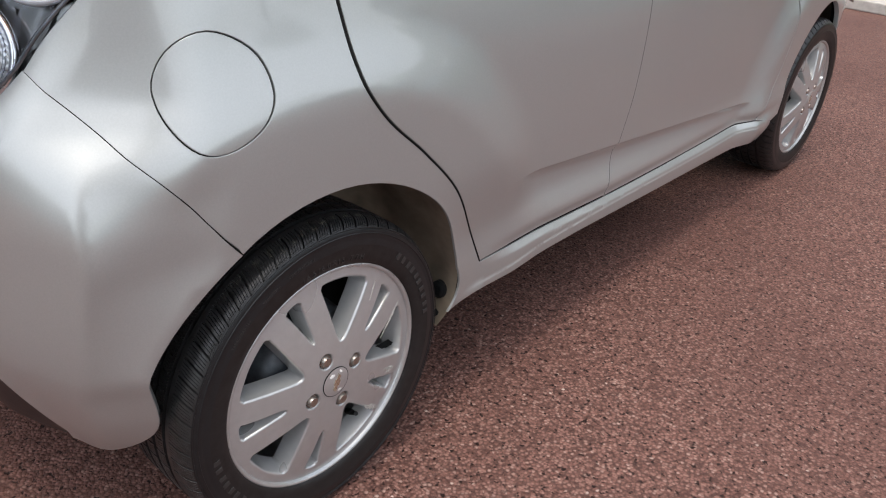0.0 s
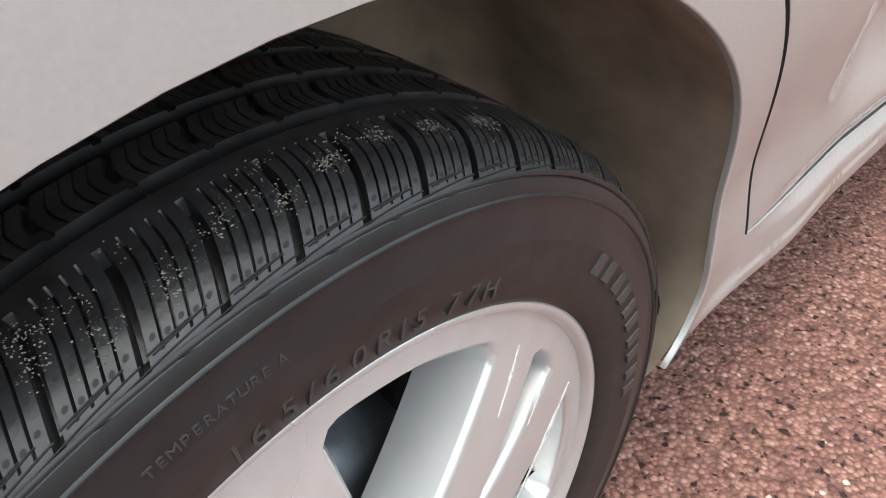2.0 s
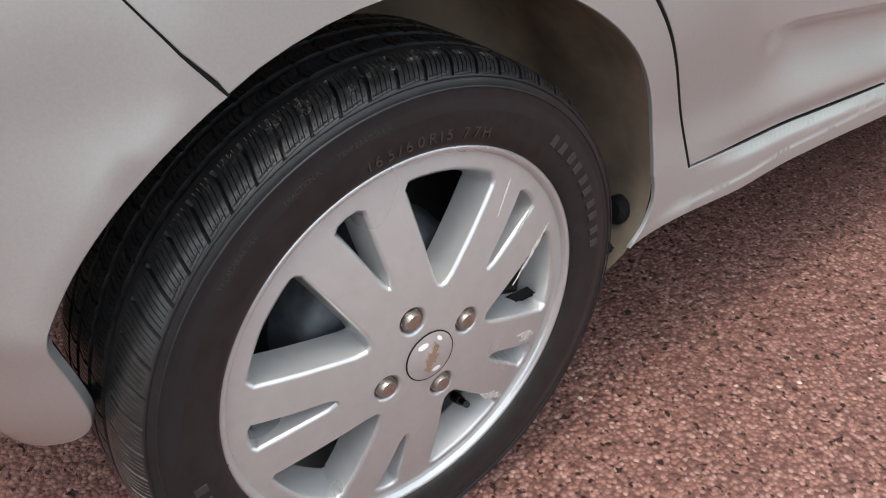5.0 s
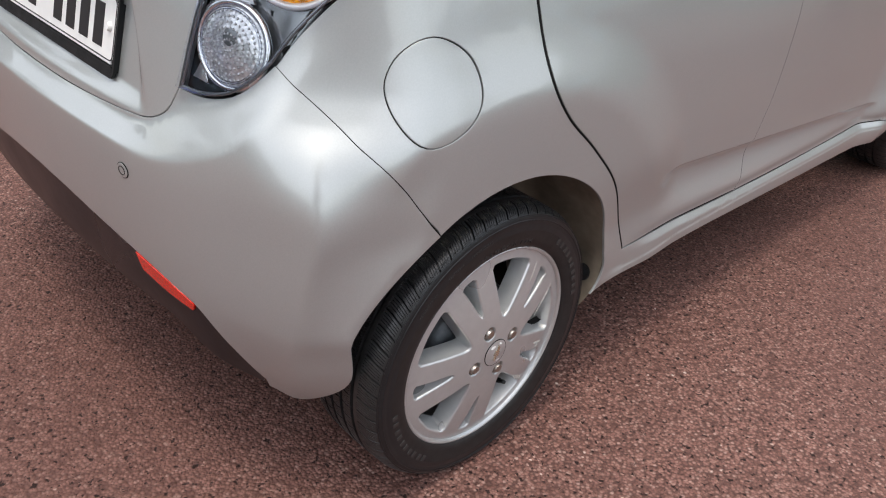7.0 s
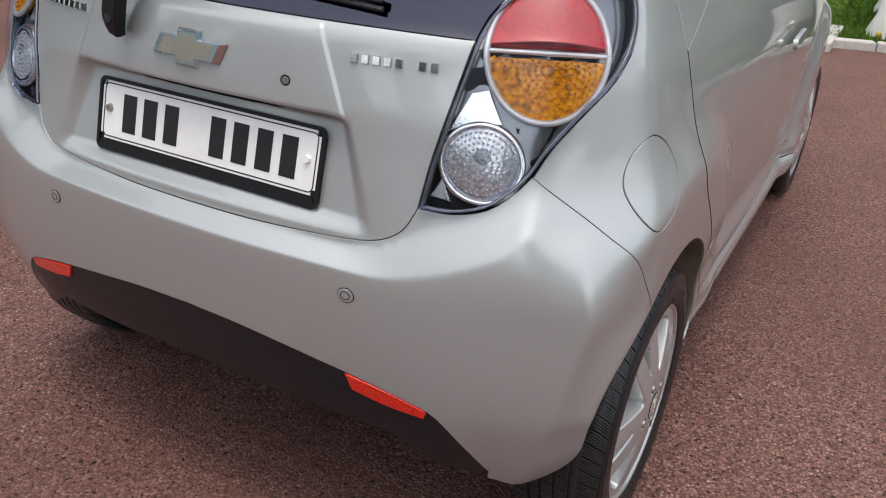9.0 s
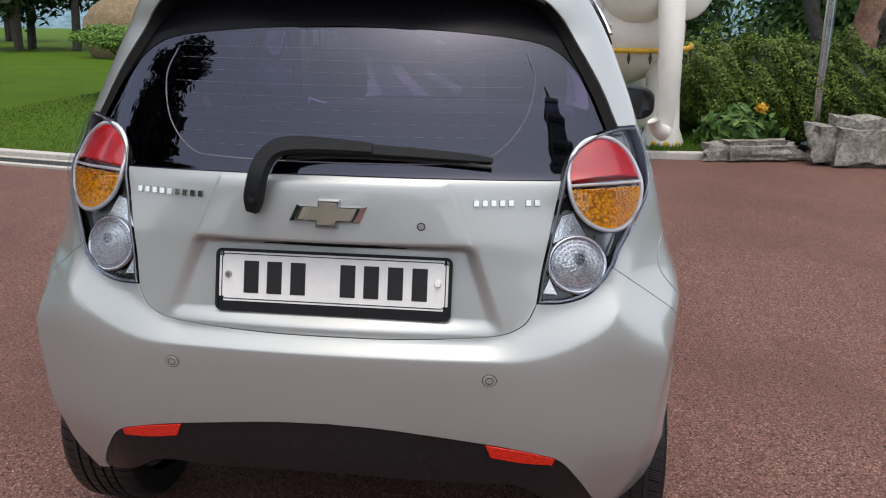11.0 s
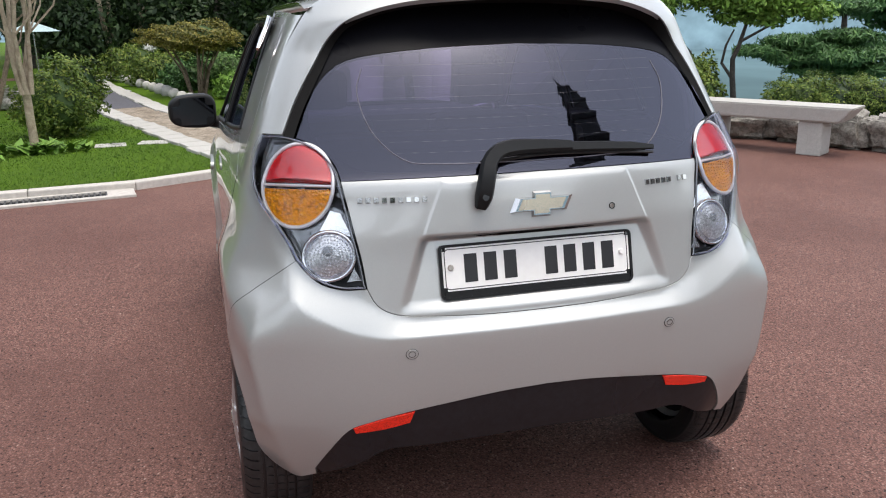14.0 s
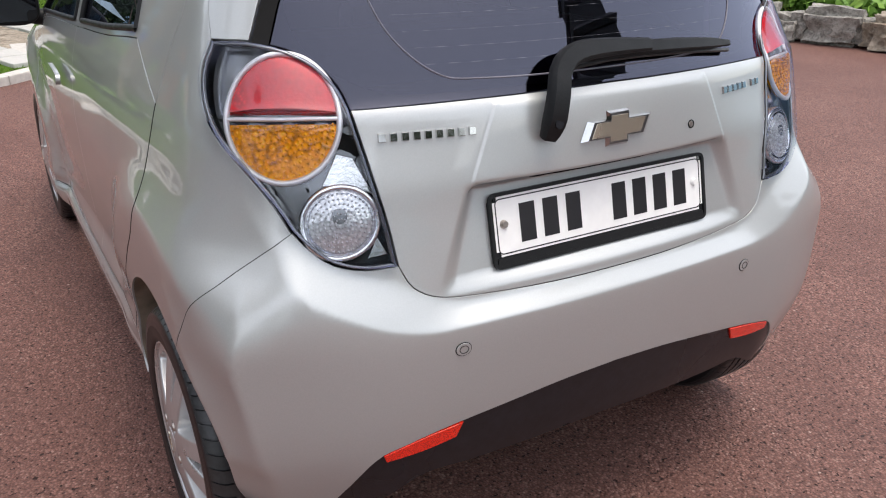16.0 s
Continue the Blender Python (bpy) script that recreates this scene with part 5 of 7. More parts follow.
    base = Vector((-0.050, 0.176 * math.cos(va), 0.176 * math.sin(va)))
    tip = Vector((-0.014, 0.150 * math.cos(va), 0.150 * math.sin(va)))
    tube(bm, [base, base.lerp(tip, 0.55), base.lerp(tip, 0.56), tip], [0.0065, 0.0055, 0.0042, 0.0042], 12)
    part("valve", bm, M["black_plastic"], parent, "black rubber valve", smooth=40)
    if fine:
        # kerb scrapes on the spoke ends and rim edge
        rs = random.Random(5)
        for (r0, a0), (r1, a1), wd in (((0.118, 14.5), (0.190, 24.5), 0.0032), ((0.140, -20.5), (0.180, -21.5), 0.0055), ((0.150, -24.0), (0.168, -23.0), 0.003), ((0.132, -53), (0.186, -48.5), 0.007), ((0.187, 53.5), (0.150, 52.5), 0.0016), ((0.182, 38), (0.150, 36.2), 0.0016)):
            p0, p1 = np.array(polar(r0, a0)), np.array(polar(r1, a1))
            d = (p1 - p0) / np.linalg.norm(p1 - p0)
            sd = np.array([-d[1], d[0]])
            n = 14
            up = [p0 + (p1 - p0) * i / n + sd * wd * rs.uniform(0.35, 1.0) * math.sin(math.pi * (i + 0.4) / (n + 0.8)) for i in range(n + 1)]
            dn = [p0 + (p1 - p0) * i / n - sd * wd * rs.uniform(0.25, 0.9) * math.sin(math.pi * (i + 0.4) / (n + 0.8)) for i in range(n, -1, -1)]
            q = np.array(up + dn)
            if area2(q) < 0:
                q = q[::-1]
            panel("scrape", q, M["scuff"], rim, "kerb scrape", res=0.006, depth=0.0004, gap=0, lip=0.0001, at=lambda w: rim_face(w) + [0.0004, 0, 0], ref=(1, 0, 0))
        for a, r, wd in ((120, 0.019, 0.006), (-70, 0.020, 0.005), (60, 0.021, 0.004)):
            panel("cap_wear", ellipse(polar(r, a), wd, wd * 0.5, 12, radians(a + 70)), M["white_plate"], cap, "worn white patch", res=0.004, depth=0.0003, gap=0, lip=0.0001, at=lambda q: rim_face(q) + [0.0038, 0, 0] - np.stack([3.0 * (q ** 2).sum(1), 0 * q[:, 0], 0 * q[:, 0]], 1), ref=(1, 0, 0))
        ribbon("cap_ring", [polar(0.0282, k * 9) for k in range(40)], M["gap_dark"], cap, 0.0008, at=lambda q: rim_face(q) + [0.0006, 0, 0], loop=True)
    # tyre: side walls, then the tread as blocks
    W0 = -0.172
    wall = [(-0.014, 0.2085), (-0.0055, 0.2120), (-0.0045, 0.2135), (-0.0022, 0.2165), (-0.0008, 0.2260), (0.0008, 0.2360), (0.0016, 0.2470), (0.0008, 0.2560), (-0.0002, 0.2605), (0.0001, 0.2615), (-0.0014, 0.2665), (-0.0012, 0.2675), (-0.0040, 0.2735)]
    cut = 6
    vs, fs = lathe_x(wall[:cut + 1], 160 if fine else 80)
    tyre = mesh_object("tyre_bead", vs, fs, M["rubber_brown"], parent, "brownish tyre wall by the rim")
    vs, fs = lathe_x(wall[cut:], 160 if fine else 80)
    mesh_object("tyre_wall", vs, fs, M["rubber_side"], parent, "black tyre side wall")
    inner_wall = [(W0 - 0.016 - x, r) for x, r in wall][::-1]
    vs, fs = lathe_x(inner_wall, 60)
    mesh_object("tyre_inner_wall", vs, fs, M["rubber_side"], parent)
    tread(parent, fine, W0)


def tread(parent, fine, W0):
    """Tread as a relief round the tyre: shoulder blocks cut by slots, with thin cuts, and long grooves."""
    pitches = 63
    cols = [(0.0, 1, 0), (0.014, 2, 0), (0.120, 2, 0), (0.136, 0, 0)]
    if fine:
        for k in range(4):
            c = 0.136 + (k + 1) * 0.864 / 5
            cols += [(c - 0.020, 0, 0), (c - 0.014, 3, 1), (c + 0.014, 3, 1), (c + 0.020, 0, 0)]
    frac = np.array([c[0] for c in cols])
    kind = np.tile(np.array([c[1] for c in cols]), pitches)
    turn = (np.arange(pitches)[:, None] + frac[None]).ravel() / pitches * math.tau
    n = len(turn)
    xs = [0.0040, 0.0022, 0.0002, -0.0030, -0.0075, -0.0125, -0.018, -0.024, -0.030, -0.034, -0.0360, -0.0365, -0.0385, -0.0440, -0.0445, -0.0515, -0.0520, -0.058, -0.064, -0.0730, -0.0735, -0.0810, -0.0815, -0.091, -0.1015, -0.1020, -0.1090, -0.1095, -0.115, -0.121, -0.1270, -0.1275, -0.133, -0.1335, -0.142, -0.148, -0.154, -0.1595, -0.1645, -0.169, -0.173, W0 - 0.004]
    x = np.array(xs)
    w = np.abs(x - W0 / 2) / (abs(W0) / 2)
    crown = TYRE_R - 0.0035 * w ** 2 - 0.0115 * np.clip((w - 0.72) / 0.32, 0, 1.0) ** 2.2
    crown[0] = crown[-1] = 0.2735
    R_, A_ = [], []
    for i, xi in enumerate(x):
        deep, shift = np.zeros(n), 0.0
        if any(b - 1e-5 <= xi <= a + 1e-5 for a, b in ((-0.0445, -0.0515), (-0.0735, -0.0810), (-0.1020, -0.1090), (-0.1275, -0.133))):
            deep += 0.0065
            k = 0.0
        elif -0.0387 < xi < 0.0030 or W0 < xi < -0.1333:
            k = (xi + 0.0385) / 0.0415 if xi > -0.05 else (-0.1335 - xi) / 0.0415
            shift = (0.55 * k * k - 0.05 * k) / pitches * math.tau * (1 if xi > -0.05 else -1)
            if k > 0.07 and k < 0.985:
                deep = np.where(kind == 2, 0.0062 * min(1, (1.02 - k) * 6), deep)
                if k < 0.88:
                    deep = np.where(kind == 3, 0.0030, deep)
        elif -0.1272 < xi < -0.0518:
            m = (xi + 0.0520) / -0.021 if xi > -0.0732 else (xi + 0.0815) / -0.020 if xi > -0.1018 else (xi + 0.1095) / -0.0175
            shift = (9.0 * (xi + 0.09) * 0.6 + 0.12 * math.sin(3 * m)) / pitches * math.tau
            deep = np.where(kind == 2, 0.0045 if 0.3 < m else 0.0012, deep)
            if 0.2 < m < 0.75:
                deep = np.where(kind == 3, 0.0022, deep)
        R_.append(crown[i] - deep)
        A_.append(turn + shift)
    r, ang = np.array(R_), np.array(A_)
    V = np.stack([np.broadcast_to(x[:, None], r.shape), r * np.cos(ang), r * np.sin(ang)], -1).reshape(-1, 3)
    bm = bmesh.new()
    vs = [bm.verts.new(v) for v in V]
    for i in range(len(x) - 1):
        for j in range(n):
            k = (j + 1) % n
            bm.faces.new((vs[i * n + j], vs[(i + 1) * n + j], vs[(i + 1) * n + k], vs[i * n + k]))
    part("tread", bm, M["rubber"], parent, "black tread with slots and fine cuts", smooth=28).location.x = TYRE_IN
    if fine:
        vs, fs = lathe_x([(-0.0038, 0.2745), (-0.0030, 0.2757), (-0.0044, 0.2768)], 160)
        mesh_object("shoulder_rib", vs, fs, M["rubber_side"], parent)
        vs, fs = lathe_x([(-0.0010, 0.2660), (0.0004, 0.2670), (-0.0014, 0.2680)], 160)
        mesh_object("shoulder_rib", vs, fs, M["rubber_side"], parent)

        def shoulder(p, fr, k, lift=0.0):
            xi = -0.0385 + 0.0415 * k
            wq = abs(xi - W0 / 2) / (abs(W0) / 2)
            rq = TYRE_R - 0.0035 * wq ** 2 - 0.0115 * min(1.0, max(0.0, (wq - 0.72) / 0.32)) ** 2.2 + lift
            an = (p + fr + 0.55 * k * k - 0.05 * k) / pitches * math.tau
            return Vector((xi + lift * 0.5, rq * math.cos(an), rq * math.sin(an)))

        # dimples and thin moulded lines on the shoulder, then dried dirt
        # flat black discs and tubes stand for the shade in dimples and grooves
        bm, bl, grains, grain_r = bmesh.new(), bmesh.new(), [], []
        rd = random.Random(9)
        for p in range(-1, 25):
            for i in range(5):
                fr = 0.136 + (i + 0.5) * 0.864 / 5
                for k in (0.50, 0.68, 0.85):
                    kk = k + 0.02 * (i % 2)
                    c = shoulder(p, fr, kk, 0.0002)
                    t1 = (shoulder(p, fr + 0.02, kk, 0.0002) - c).normalized()
                    t2 = (shoulder(p, fr, kk + 0.02, 0.0002) - c).normalized()
                    bm.faces.new([bm.verts.new(c + 0.00105 * (math.cos(a) * t1 + math.sin(a) * t2)) for a in (0, 0.785, 1.571, 2.356, 3.142, 3.927, 4.712, 5.498)])
            for f0, k0, f1, k1 in ((0.28, 0.885, 0.95, 0.925), (0.46, 0.885, 1.02, 0.91), (0.10, 0.93, 1.35, 0.985)):
                tube(bl, [shoulder(p, f0 + (f1 - f0) * i / 5, k0 + (k1 - k0) * i / 5, -0.0001) for i in range(6)], 0.00042, 5)
        for cluster in range(34):
            p, f, k = rd.choice((5, 9, 11, 12, 14, 15, 16, 17, 17, 18, 19, 20, 21)) + rd.random(), rd.random(), rd.uniform(0.05, 0.7)
            for i in range(rd.choice((8, 25, 50, 80))):
                c = shoulder(p + rd.gauss(0, 0.13), f, min(0.9, max(0.02, k + rd.gauss(0, 0.07))), 0.0)
                s = rd.uniform(0.00015, 0.00055)
                grains.append(tuple(c))
                grain_r.append((s * rd.uniform(0.6, 1.5), s * rd.uniform(0.6, 1.6), s * rd.uniform(0.4, 0.8)))
        tagged(part("shoulder_dimple", bm, M["dimple"], parent), kind="stuff").location.x = TYRE_IN
        tagged(part("shoulder_line", bl, M["dimple"], parent), kind="stuff").location.x = TYRE_IN
        specks("dried_dirt", grains, grain_r, M["dirt"], parent, "pale dried dirt on the tread").location.x = TYRE_IN


def arc_text(body, r, a0, size, parent, sink=0.0090, step=1.0):
    """Raised letters along the tyre wall, reading clockwise from the angle a0."""
    a = a0
    for ch in body:
        adv = size * (0.34 if ch in " I1/" else 0.66) * step
        a -= math.degrees(adv / 2 / r)
        if ch != " ":
            cu = bpy.data.curves.new("letter", "FONT")
            cu.body, cu.size, cu.extrude, cu.align_x = ch, size, 0.0006, "CENTER"
            tmp = bpy.data.objects.new("letter", cu)
            me = bpy.data.meshes.new_from_object(tmp)
            bpy.data.objects.remove(tmp)
            bpy.data.curves.remove(cu)
            me.materials.clear()
            me.materials.append(M["rubber_text"])
            ob = new("letter", me)
            ob.parent = parent
            ob.matrix_basis = Matrix.Translation((sink, *polar(r, a))) @ Matrix(((0, 0, 1, 0), (1, 0, 0, 0), (0, 1, 0, 0), (0, 0, 0, 1))) @ Matrix.Rotation(radians(a - 90), 4, "Z")
        a -= math.degrees(adv / 2 / r)
    return a


def arc_bar(r0, r1, a0, a1, parent, x=0.0104, slant=0.0, mat=None):
    q = [polar(r0, a0), polar(r0, (a0 + a1) / 2), polar(r0, a1), polar(r1, a1 + slant), polar(r1, (a0 + a1) / 2 + slant), polar(r1, a0 + slant)]
    bm = bmesh.new()
    lo = [bm.verts.new((x - 0.002, *p)) for p in q]
    hi = [bm.verts.new((x, *p)) for p in q]
    bm.faces.new(hi)
    for i in range(6):
        bm.faces.new((lo[i], lo[(i + 1) % 6], hi[(i + 1) % 6], hi[i]))
    bmesh.ops.recalc_face_normals(bm, faces=bm.faces)
    return part("lettering_bar", bm, mat or M["rubber_text"], parent, "raised tyre marking")


rear_right = new("wheel")
rear_right.parent = car
rear_right.matrix_basis = Matrix.Translation((FACE_X, 0, 0.2865))
tagged(rear_right, "scraped silver alloy wheel with a black tyre")
wheel_parts(rear_right, True)
arc_text("TREADWEAR 160", 0.2495, 141, 0.0064, rear_right, 0.0010)
arc_text("TRACTION A", 0.2495, 122.6, 0.0064, rear_right, 0.0010)
arc_text("TEMPERATURE A", 0.2495, 110, 0.0064, rear_right, 0.0010)
arc_text("165/60R15 77H", 0.2210, 105, 0.0150, rear_right, -0.0006, 1.22)
for a in (0, 180):
    for i in range(5):
        for k in (0.0, 4.2):
            arc_bar(0.2345, 0.2465, 50 - a - i * 9.2 - k, 50 - a - i * 9.2 - k - 2.0, rear_right, 0.0022, 0)
front_right = new("wheel")
front_right.parent = car
front_right.matrix_basis = Matrix.Translation((0.775, 2.375, 0.2865)) @ Matrix.Rotation(radians(25), 4, "X")
tagged(front_right, "silver alloy wheel with a black tyre")
wheel_parts(front_right, False)
for y in (0.0, 2.375):
    w = new("wheel")
    w.parent = car
    w.matrix_basis = Matrix.Translation((-(FACE_X if y == 0 else 0.775), y, 0.2865)) @ Matrix.Rotation(math.pi, 4, "Z") @ Matrix.Rotation(radians(40), 4, "X")
    tagged(w, "silver alloy wheel with a black tyre")
    for o in front_right.children:
        c = o.copy()
        scene.collection.objects.link(c)
        c.parent = w
        for o2 in o.children:
            c2 = o2.copy()
            scene.collection.objects.link(c2)
            c2.parent = c

# ---- the place round the car ----
rng = np.random.default_rng(7)


def sheet(name, pts, z, material, label, cat="ground", cut=0.0):
    bm = bmesh.new()
    f = bm.faces.new([bm.verts.new((x, y, z)) for x, y in pts])
    if f.normal.z < 0:
        f.normal_flip()
    bm.normal_update()
    if f.normal.z < 0:
        f.normal_flip()
    ob = part(name, bm, material, None, label)
    return tagged(ob, label, cat, kind="structure")


# the terrace lies on a hilltop: beyond it the land falls away
vs, fs, n = [(0.0, 0.0, -0.03)], [], 96
for r, z in ((12, -0.03), (24, -0.03), (34, -0.03), (40, -1.2), (60, -9.0), (110, -24.0), (400, -40.0), (3500, -40.0)):
    vs += [(r * math.cos(math.tau * i / n), r * math.sin(math.tau * i / n) - (0 if r > 50 else 2), z) for i in range(n)]
fs += [(0, 1 + i, 1 + (i + 1) % n) for i in range(n)]
fs += [(1 + k * n + i, 1 + (k + 1) * n + i, 1 + (k + 1) * n + (i + 1) % n, 1 + k * n + (i + 1) % n) for k in range(7) for i in range(n)]
ground = tagged(mesh_object("ground", vs, fs, M["earth"]), "land around the forecourt, its green tinted with haze", "ground", kind="structure")
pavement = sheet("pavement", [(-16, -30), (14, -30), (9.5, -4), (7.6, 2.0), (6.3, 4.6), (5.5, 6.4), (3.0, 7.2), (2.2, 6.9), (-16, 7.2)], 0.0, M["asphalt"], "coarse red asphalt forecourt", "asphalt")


def leaf_cloud(blobs, count, size, flat=0.5, shell=0.55, seed=1, aspect=1.8, up=0.35):
    """Many small leaves through the outer part of some ellipsoids, as arrays of verts and faces."""
    r = np.random.default_rng(seed)
    vol = np.array([b[3] * b[4] * b[5] for b in blobs]) ** (2 / 3)
    which = r.choice(len(blobs), count, p=vol / vol.sum())
    B = np.array([b[:6] for b in blobs])[which]
    d = r.normal(size=(count, 3))
    d /= np.linalg.norm(d, axis=1, keepdims=True)
    rad = shell + (1 - shell) * r.random(count) ** 0.6
    lump = 1 + 0.22 * np.sin(5 * d[:, 0] + which) * np.cos(4 * d[:, 1] + 2 * which) + 0.12 * np.sin(11 * d[:, 2] + 9 * d[:, 0])
    c = B[:, :3] + d * B[:, 3:] * (rad * lump)[:, None]
    n = d * (1 - up) + r.normal(size=(count, 3)) * flat + np.array([0, 0, up])
    n /= np.linalg.norm(n, axis=1, keepdims=True)
    t = np.cross(n, r.normal(size=(count, 3)))
    t /= np.linalg.norm(t, axis=1, keepdims=True) + 1e-9
    b = np.cross(n, t)
    s = size * (0.6 + 0.8 * r.random(count))[:, None]
    t, b = t * s * aspect / 2, b * s / 2
    V = np.stack([c - t, c - b * 0.8, c + t, c + b * 0.8], 1).reshape(-1, 3)
    k = np.arange(count)[:, None] * 4
    return V, (k + np.arange(4)).tolist()


def foliage(name, blobs, count, size, material, parent, label="", **kw):
    V, Fc = leaf_cloud(blobs, count, size, **kw)
    ob = mesh_object(name, V, Fc, material, parent, label, smooth=False)
    return ob


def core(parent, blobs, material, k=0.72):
    """Solid filler inside a bush, so that it does not show through; mostly dark, for the shade within."""
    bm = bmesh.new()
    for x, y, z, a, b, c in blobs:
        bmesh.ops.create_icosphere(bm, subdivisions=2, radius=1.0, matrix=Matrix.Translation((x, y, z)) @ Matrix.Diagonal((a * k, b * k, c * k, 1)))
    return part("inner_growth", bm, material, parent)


def branch(bm, p, d, length, r, depth, rnd, ends, sides=7, spread=0.55, lift=0.2, kids=3):
    """A bent limb that forks."""
    pts, rad, q = [Vector(p)], [r], Vector(d).normalized()
    n = 5
    for i in range(n):
        q = (q + Vector((rnd.uniform(-1, 1), rnd.uniform(-1, 1), rnd.uniform(-0.5, 1) * lift)) * 0.16).normalized()
        pts.append(pts[-1] + q * length / n)
        rad.append(r * (1 - 0.45 * (i + 1) / n))
    tube(bm, pts, rad, sides)
    if depth == 0:
        ends.append(pts[-1])
        return
    for k in range(kids):
        a = Vector((rnd.uniform(-1, 1), rnd.uniform(-1, 1), rnd.uniform(-0.2, 0.8)))
        branch(bm, pts[rnd.choice((3, 4, 5)) if k else 5], (q + a * spread).normalized(), length * rnd.uniform(0.55, 0.8), rad[-1] * 0.8, depth - 1, rnd, ends, max(5, sides - 1), spread, lift, kids)


def tree(name, label, at, height, trunk_r, bark, leaves, crown, count, size, seed=1, stems=1, lean=(0, 0), depth=3, cat="tree", flat=1.0, spread=0.55, trunk_share=0.45, kids=3, crown_z=None):
    """A tapered trunk with forking limbs, and leaves in clumps round the limb ends."""
    t = thing(name, label, cat, at)
    rnd = random.Random(seed)
    bm, ends = bmesh.new(), []
    for k in range(stems):
        a = math.tau * k / max(1, stems) + rnd.uniform(-0.4, 0.4)
        d = Vector((lean[0] + (0.35 * math.cos(a) if stems > 1 else 0), lean[1] + (0.35 * math.sin(a) if stems > 1 else 0), 1))
        branch(bm, (0.6 * trunk_r * math.cos(a), 0.6 * trunk_r * math.sin(a), -0.05), d, height * trunk_share, trunk_r * (1 if stems == 1 else 0.6), depth, rnd, ends, 10, spread, 0.3, kids)
    part("trunk", bm, bark, t, smooth=50)
    if count:
        blobs = []
        for e in ends:
            s = crown * rnd.uniform(0.7, 1.25)
            blobs.append((e.x, e.y, e.z, s, s, s * flat * rnd.uniform(0.6, 0.9)))
        foliage("crown", blobs, count, size, leaves, t, seed=seed, shell=0.25, up=0.45)
    return t


def bush(name, label, blobs, count, size, leaves, at=(0, 0, 0), seed=1, cat="shrub", dark=None, **kw):
    t = thing(name, label, cat, at)
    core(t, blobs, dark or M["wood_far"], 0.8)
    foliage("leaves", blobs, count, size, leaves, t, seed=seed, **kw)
    return t


def rock(name, label, at, size, seed, material, rz=0.0, parent=None):
    bm = bmesh.new()
    bmesh.ops.create_cube(bm, size=1.0)
    bmesh.ops.bevel(bm, geom=bm.edges[:], offset=0.18, segments=2, affect="EDGES")
    bmesh.ops.subdivide_edges(bm, edges=bm.edges[:], cuts=5, use_grid_fill=True)
    off = Vector((seed * 3.7, seed * 1.3, seed * 0.7))
    for v in bm.verts:
        n1 = noise.noise(v.co * 1.7 + off)
        n2 = noise.noise(v.co * 5.0 + off)
        n3 = noise.noise(v.co * 13.0 + off)
        v.co += v.co.normalized() * (0.17 * n1 + 0.10 * n2 + 0.045 * n3)
    for v in bm.verts:
        v.co = Vector((v.co.x * size[0], v.co.y * size[1], max(-0.45, v.co.z) * size[2] + 0.45 * size[2] - 0.01))
    ob = part(name, bm, material, None, label, smooth=40)
    ob.matrix_world = pose(*at, 0, 0, rz)
    return tagged(ob, label, "rock")


# kerb, drain and lawn: the kerb runs in straight lengths
KERB = [(-14.0, 6.9), (-6.0, 5.50), (-3.1, 4.95), (-1.42, 5.16), (-0.72, 5.50), (-0.1, 6.02), (0.87, 6.34), (2.15, 6.47)]
for i, (a, b) in enumerate(zip(KERB, KERB[1:])):
    a, b = Vector((*a, 0)), Vector((*b, 0))
    d = b - a
    k = thing("kerb", "pale concrete kerb stones along the forecourt", "kerb", a, kind="structure", rz=math.degrees(math.atan2(d.y, d.x)))
    n = max(1, round(d.length / 1.0))
    for j in range(n):
        bm = bmesh.new()
        box(bm, (j * d.length / n + 0.003, 0, -0.05), ((j + 1) * d.length / n - 0.003, 0.13, 0.07), 0.012)
        part("kerb_stone", bm, M["concrete"], k)
lawn = sheet("lawn", [(p[0], p[1] + 0.1) for p in KERB] + [(2.3, 6.5), (2.6, 14), (2.6, 60), (-70, 60), (-70, 7.0)], 0.05, M["grass"], "mown green lawn", "lawn")

# drain channel in front of the kerb
for a, b in (((-6.0, 5.18), (-3.1, 4.62)), ((-3.1, 4.62), (-1.40, 4.87))):
    a, b = Vector((*a, 0)), Vector((*b, 0))
    d = b - a
    L = d.length
    dr = thing("drain_channel", "concrete drain channel with an iron grating", "drain", a, kind="structure", rz=math.degrees(math.atan2(d.y, d.x)))
    bm = bmesh.new()
    box(bm, (0, 0, -0.03), (L, 0.07, 0.022), 0.006)
    box(bm, (0, 0.27, -0.03), (L, 0.33, 0.022), 0.006)
    box(bm, (L - 0.22, 0.071, -0.03), (L - 0.001, 0.269, 0.021), 0.004)
    part("drain_edge", bm, M["concrete"], dr)
    bm = bmesh.new()
    for j in range(int(L / 0.045)):
        box(bm, (j * 0.045, 0.072, 0.002), (j * 0.045 + 0.014, 0.268, 0.016))
    box(bm, (0, 0.165, 0.003), (L - 0.23, 0.18, 0.014))
    tagged(part("grating", bm, M["iron"], dr, "iron grating"), kind="stuff")
    bm = bmesh.new()
    box(bm, (0, 0.071, -0.02), (L - 0.23, 0.269, 0.0005))
    part("channel_bed", bm, M["gap_dark"], dr)

# stone path that runs back through the lawn
PATH = [(-0.15, 6.05), (-0.72, 7.9), (-1.25, 9.6), (-1.95, 11.8), (-2.75, 15.2), (-3.85, 20.2), (-4.6, 24)]
path = thing("garden_path", "pale stone path with edging slabs and a darker middle", "path", (0, 0, 0), kind="structure")
rp = random.Random(3)
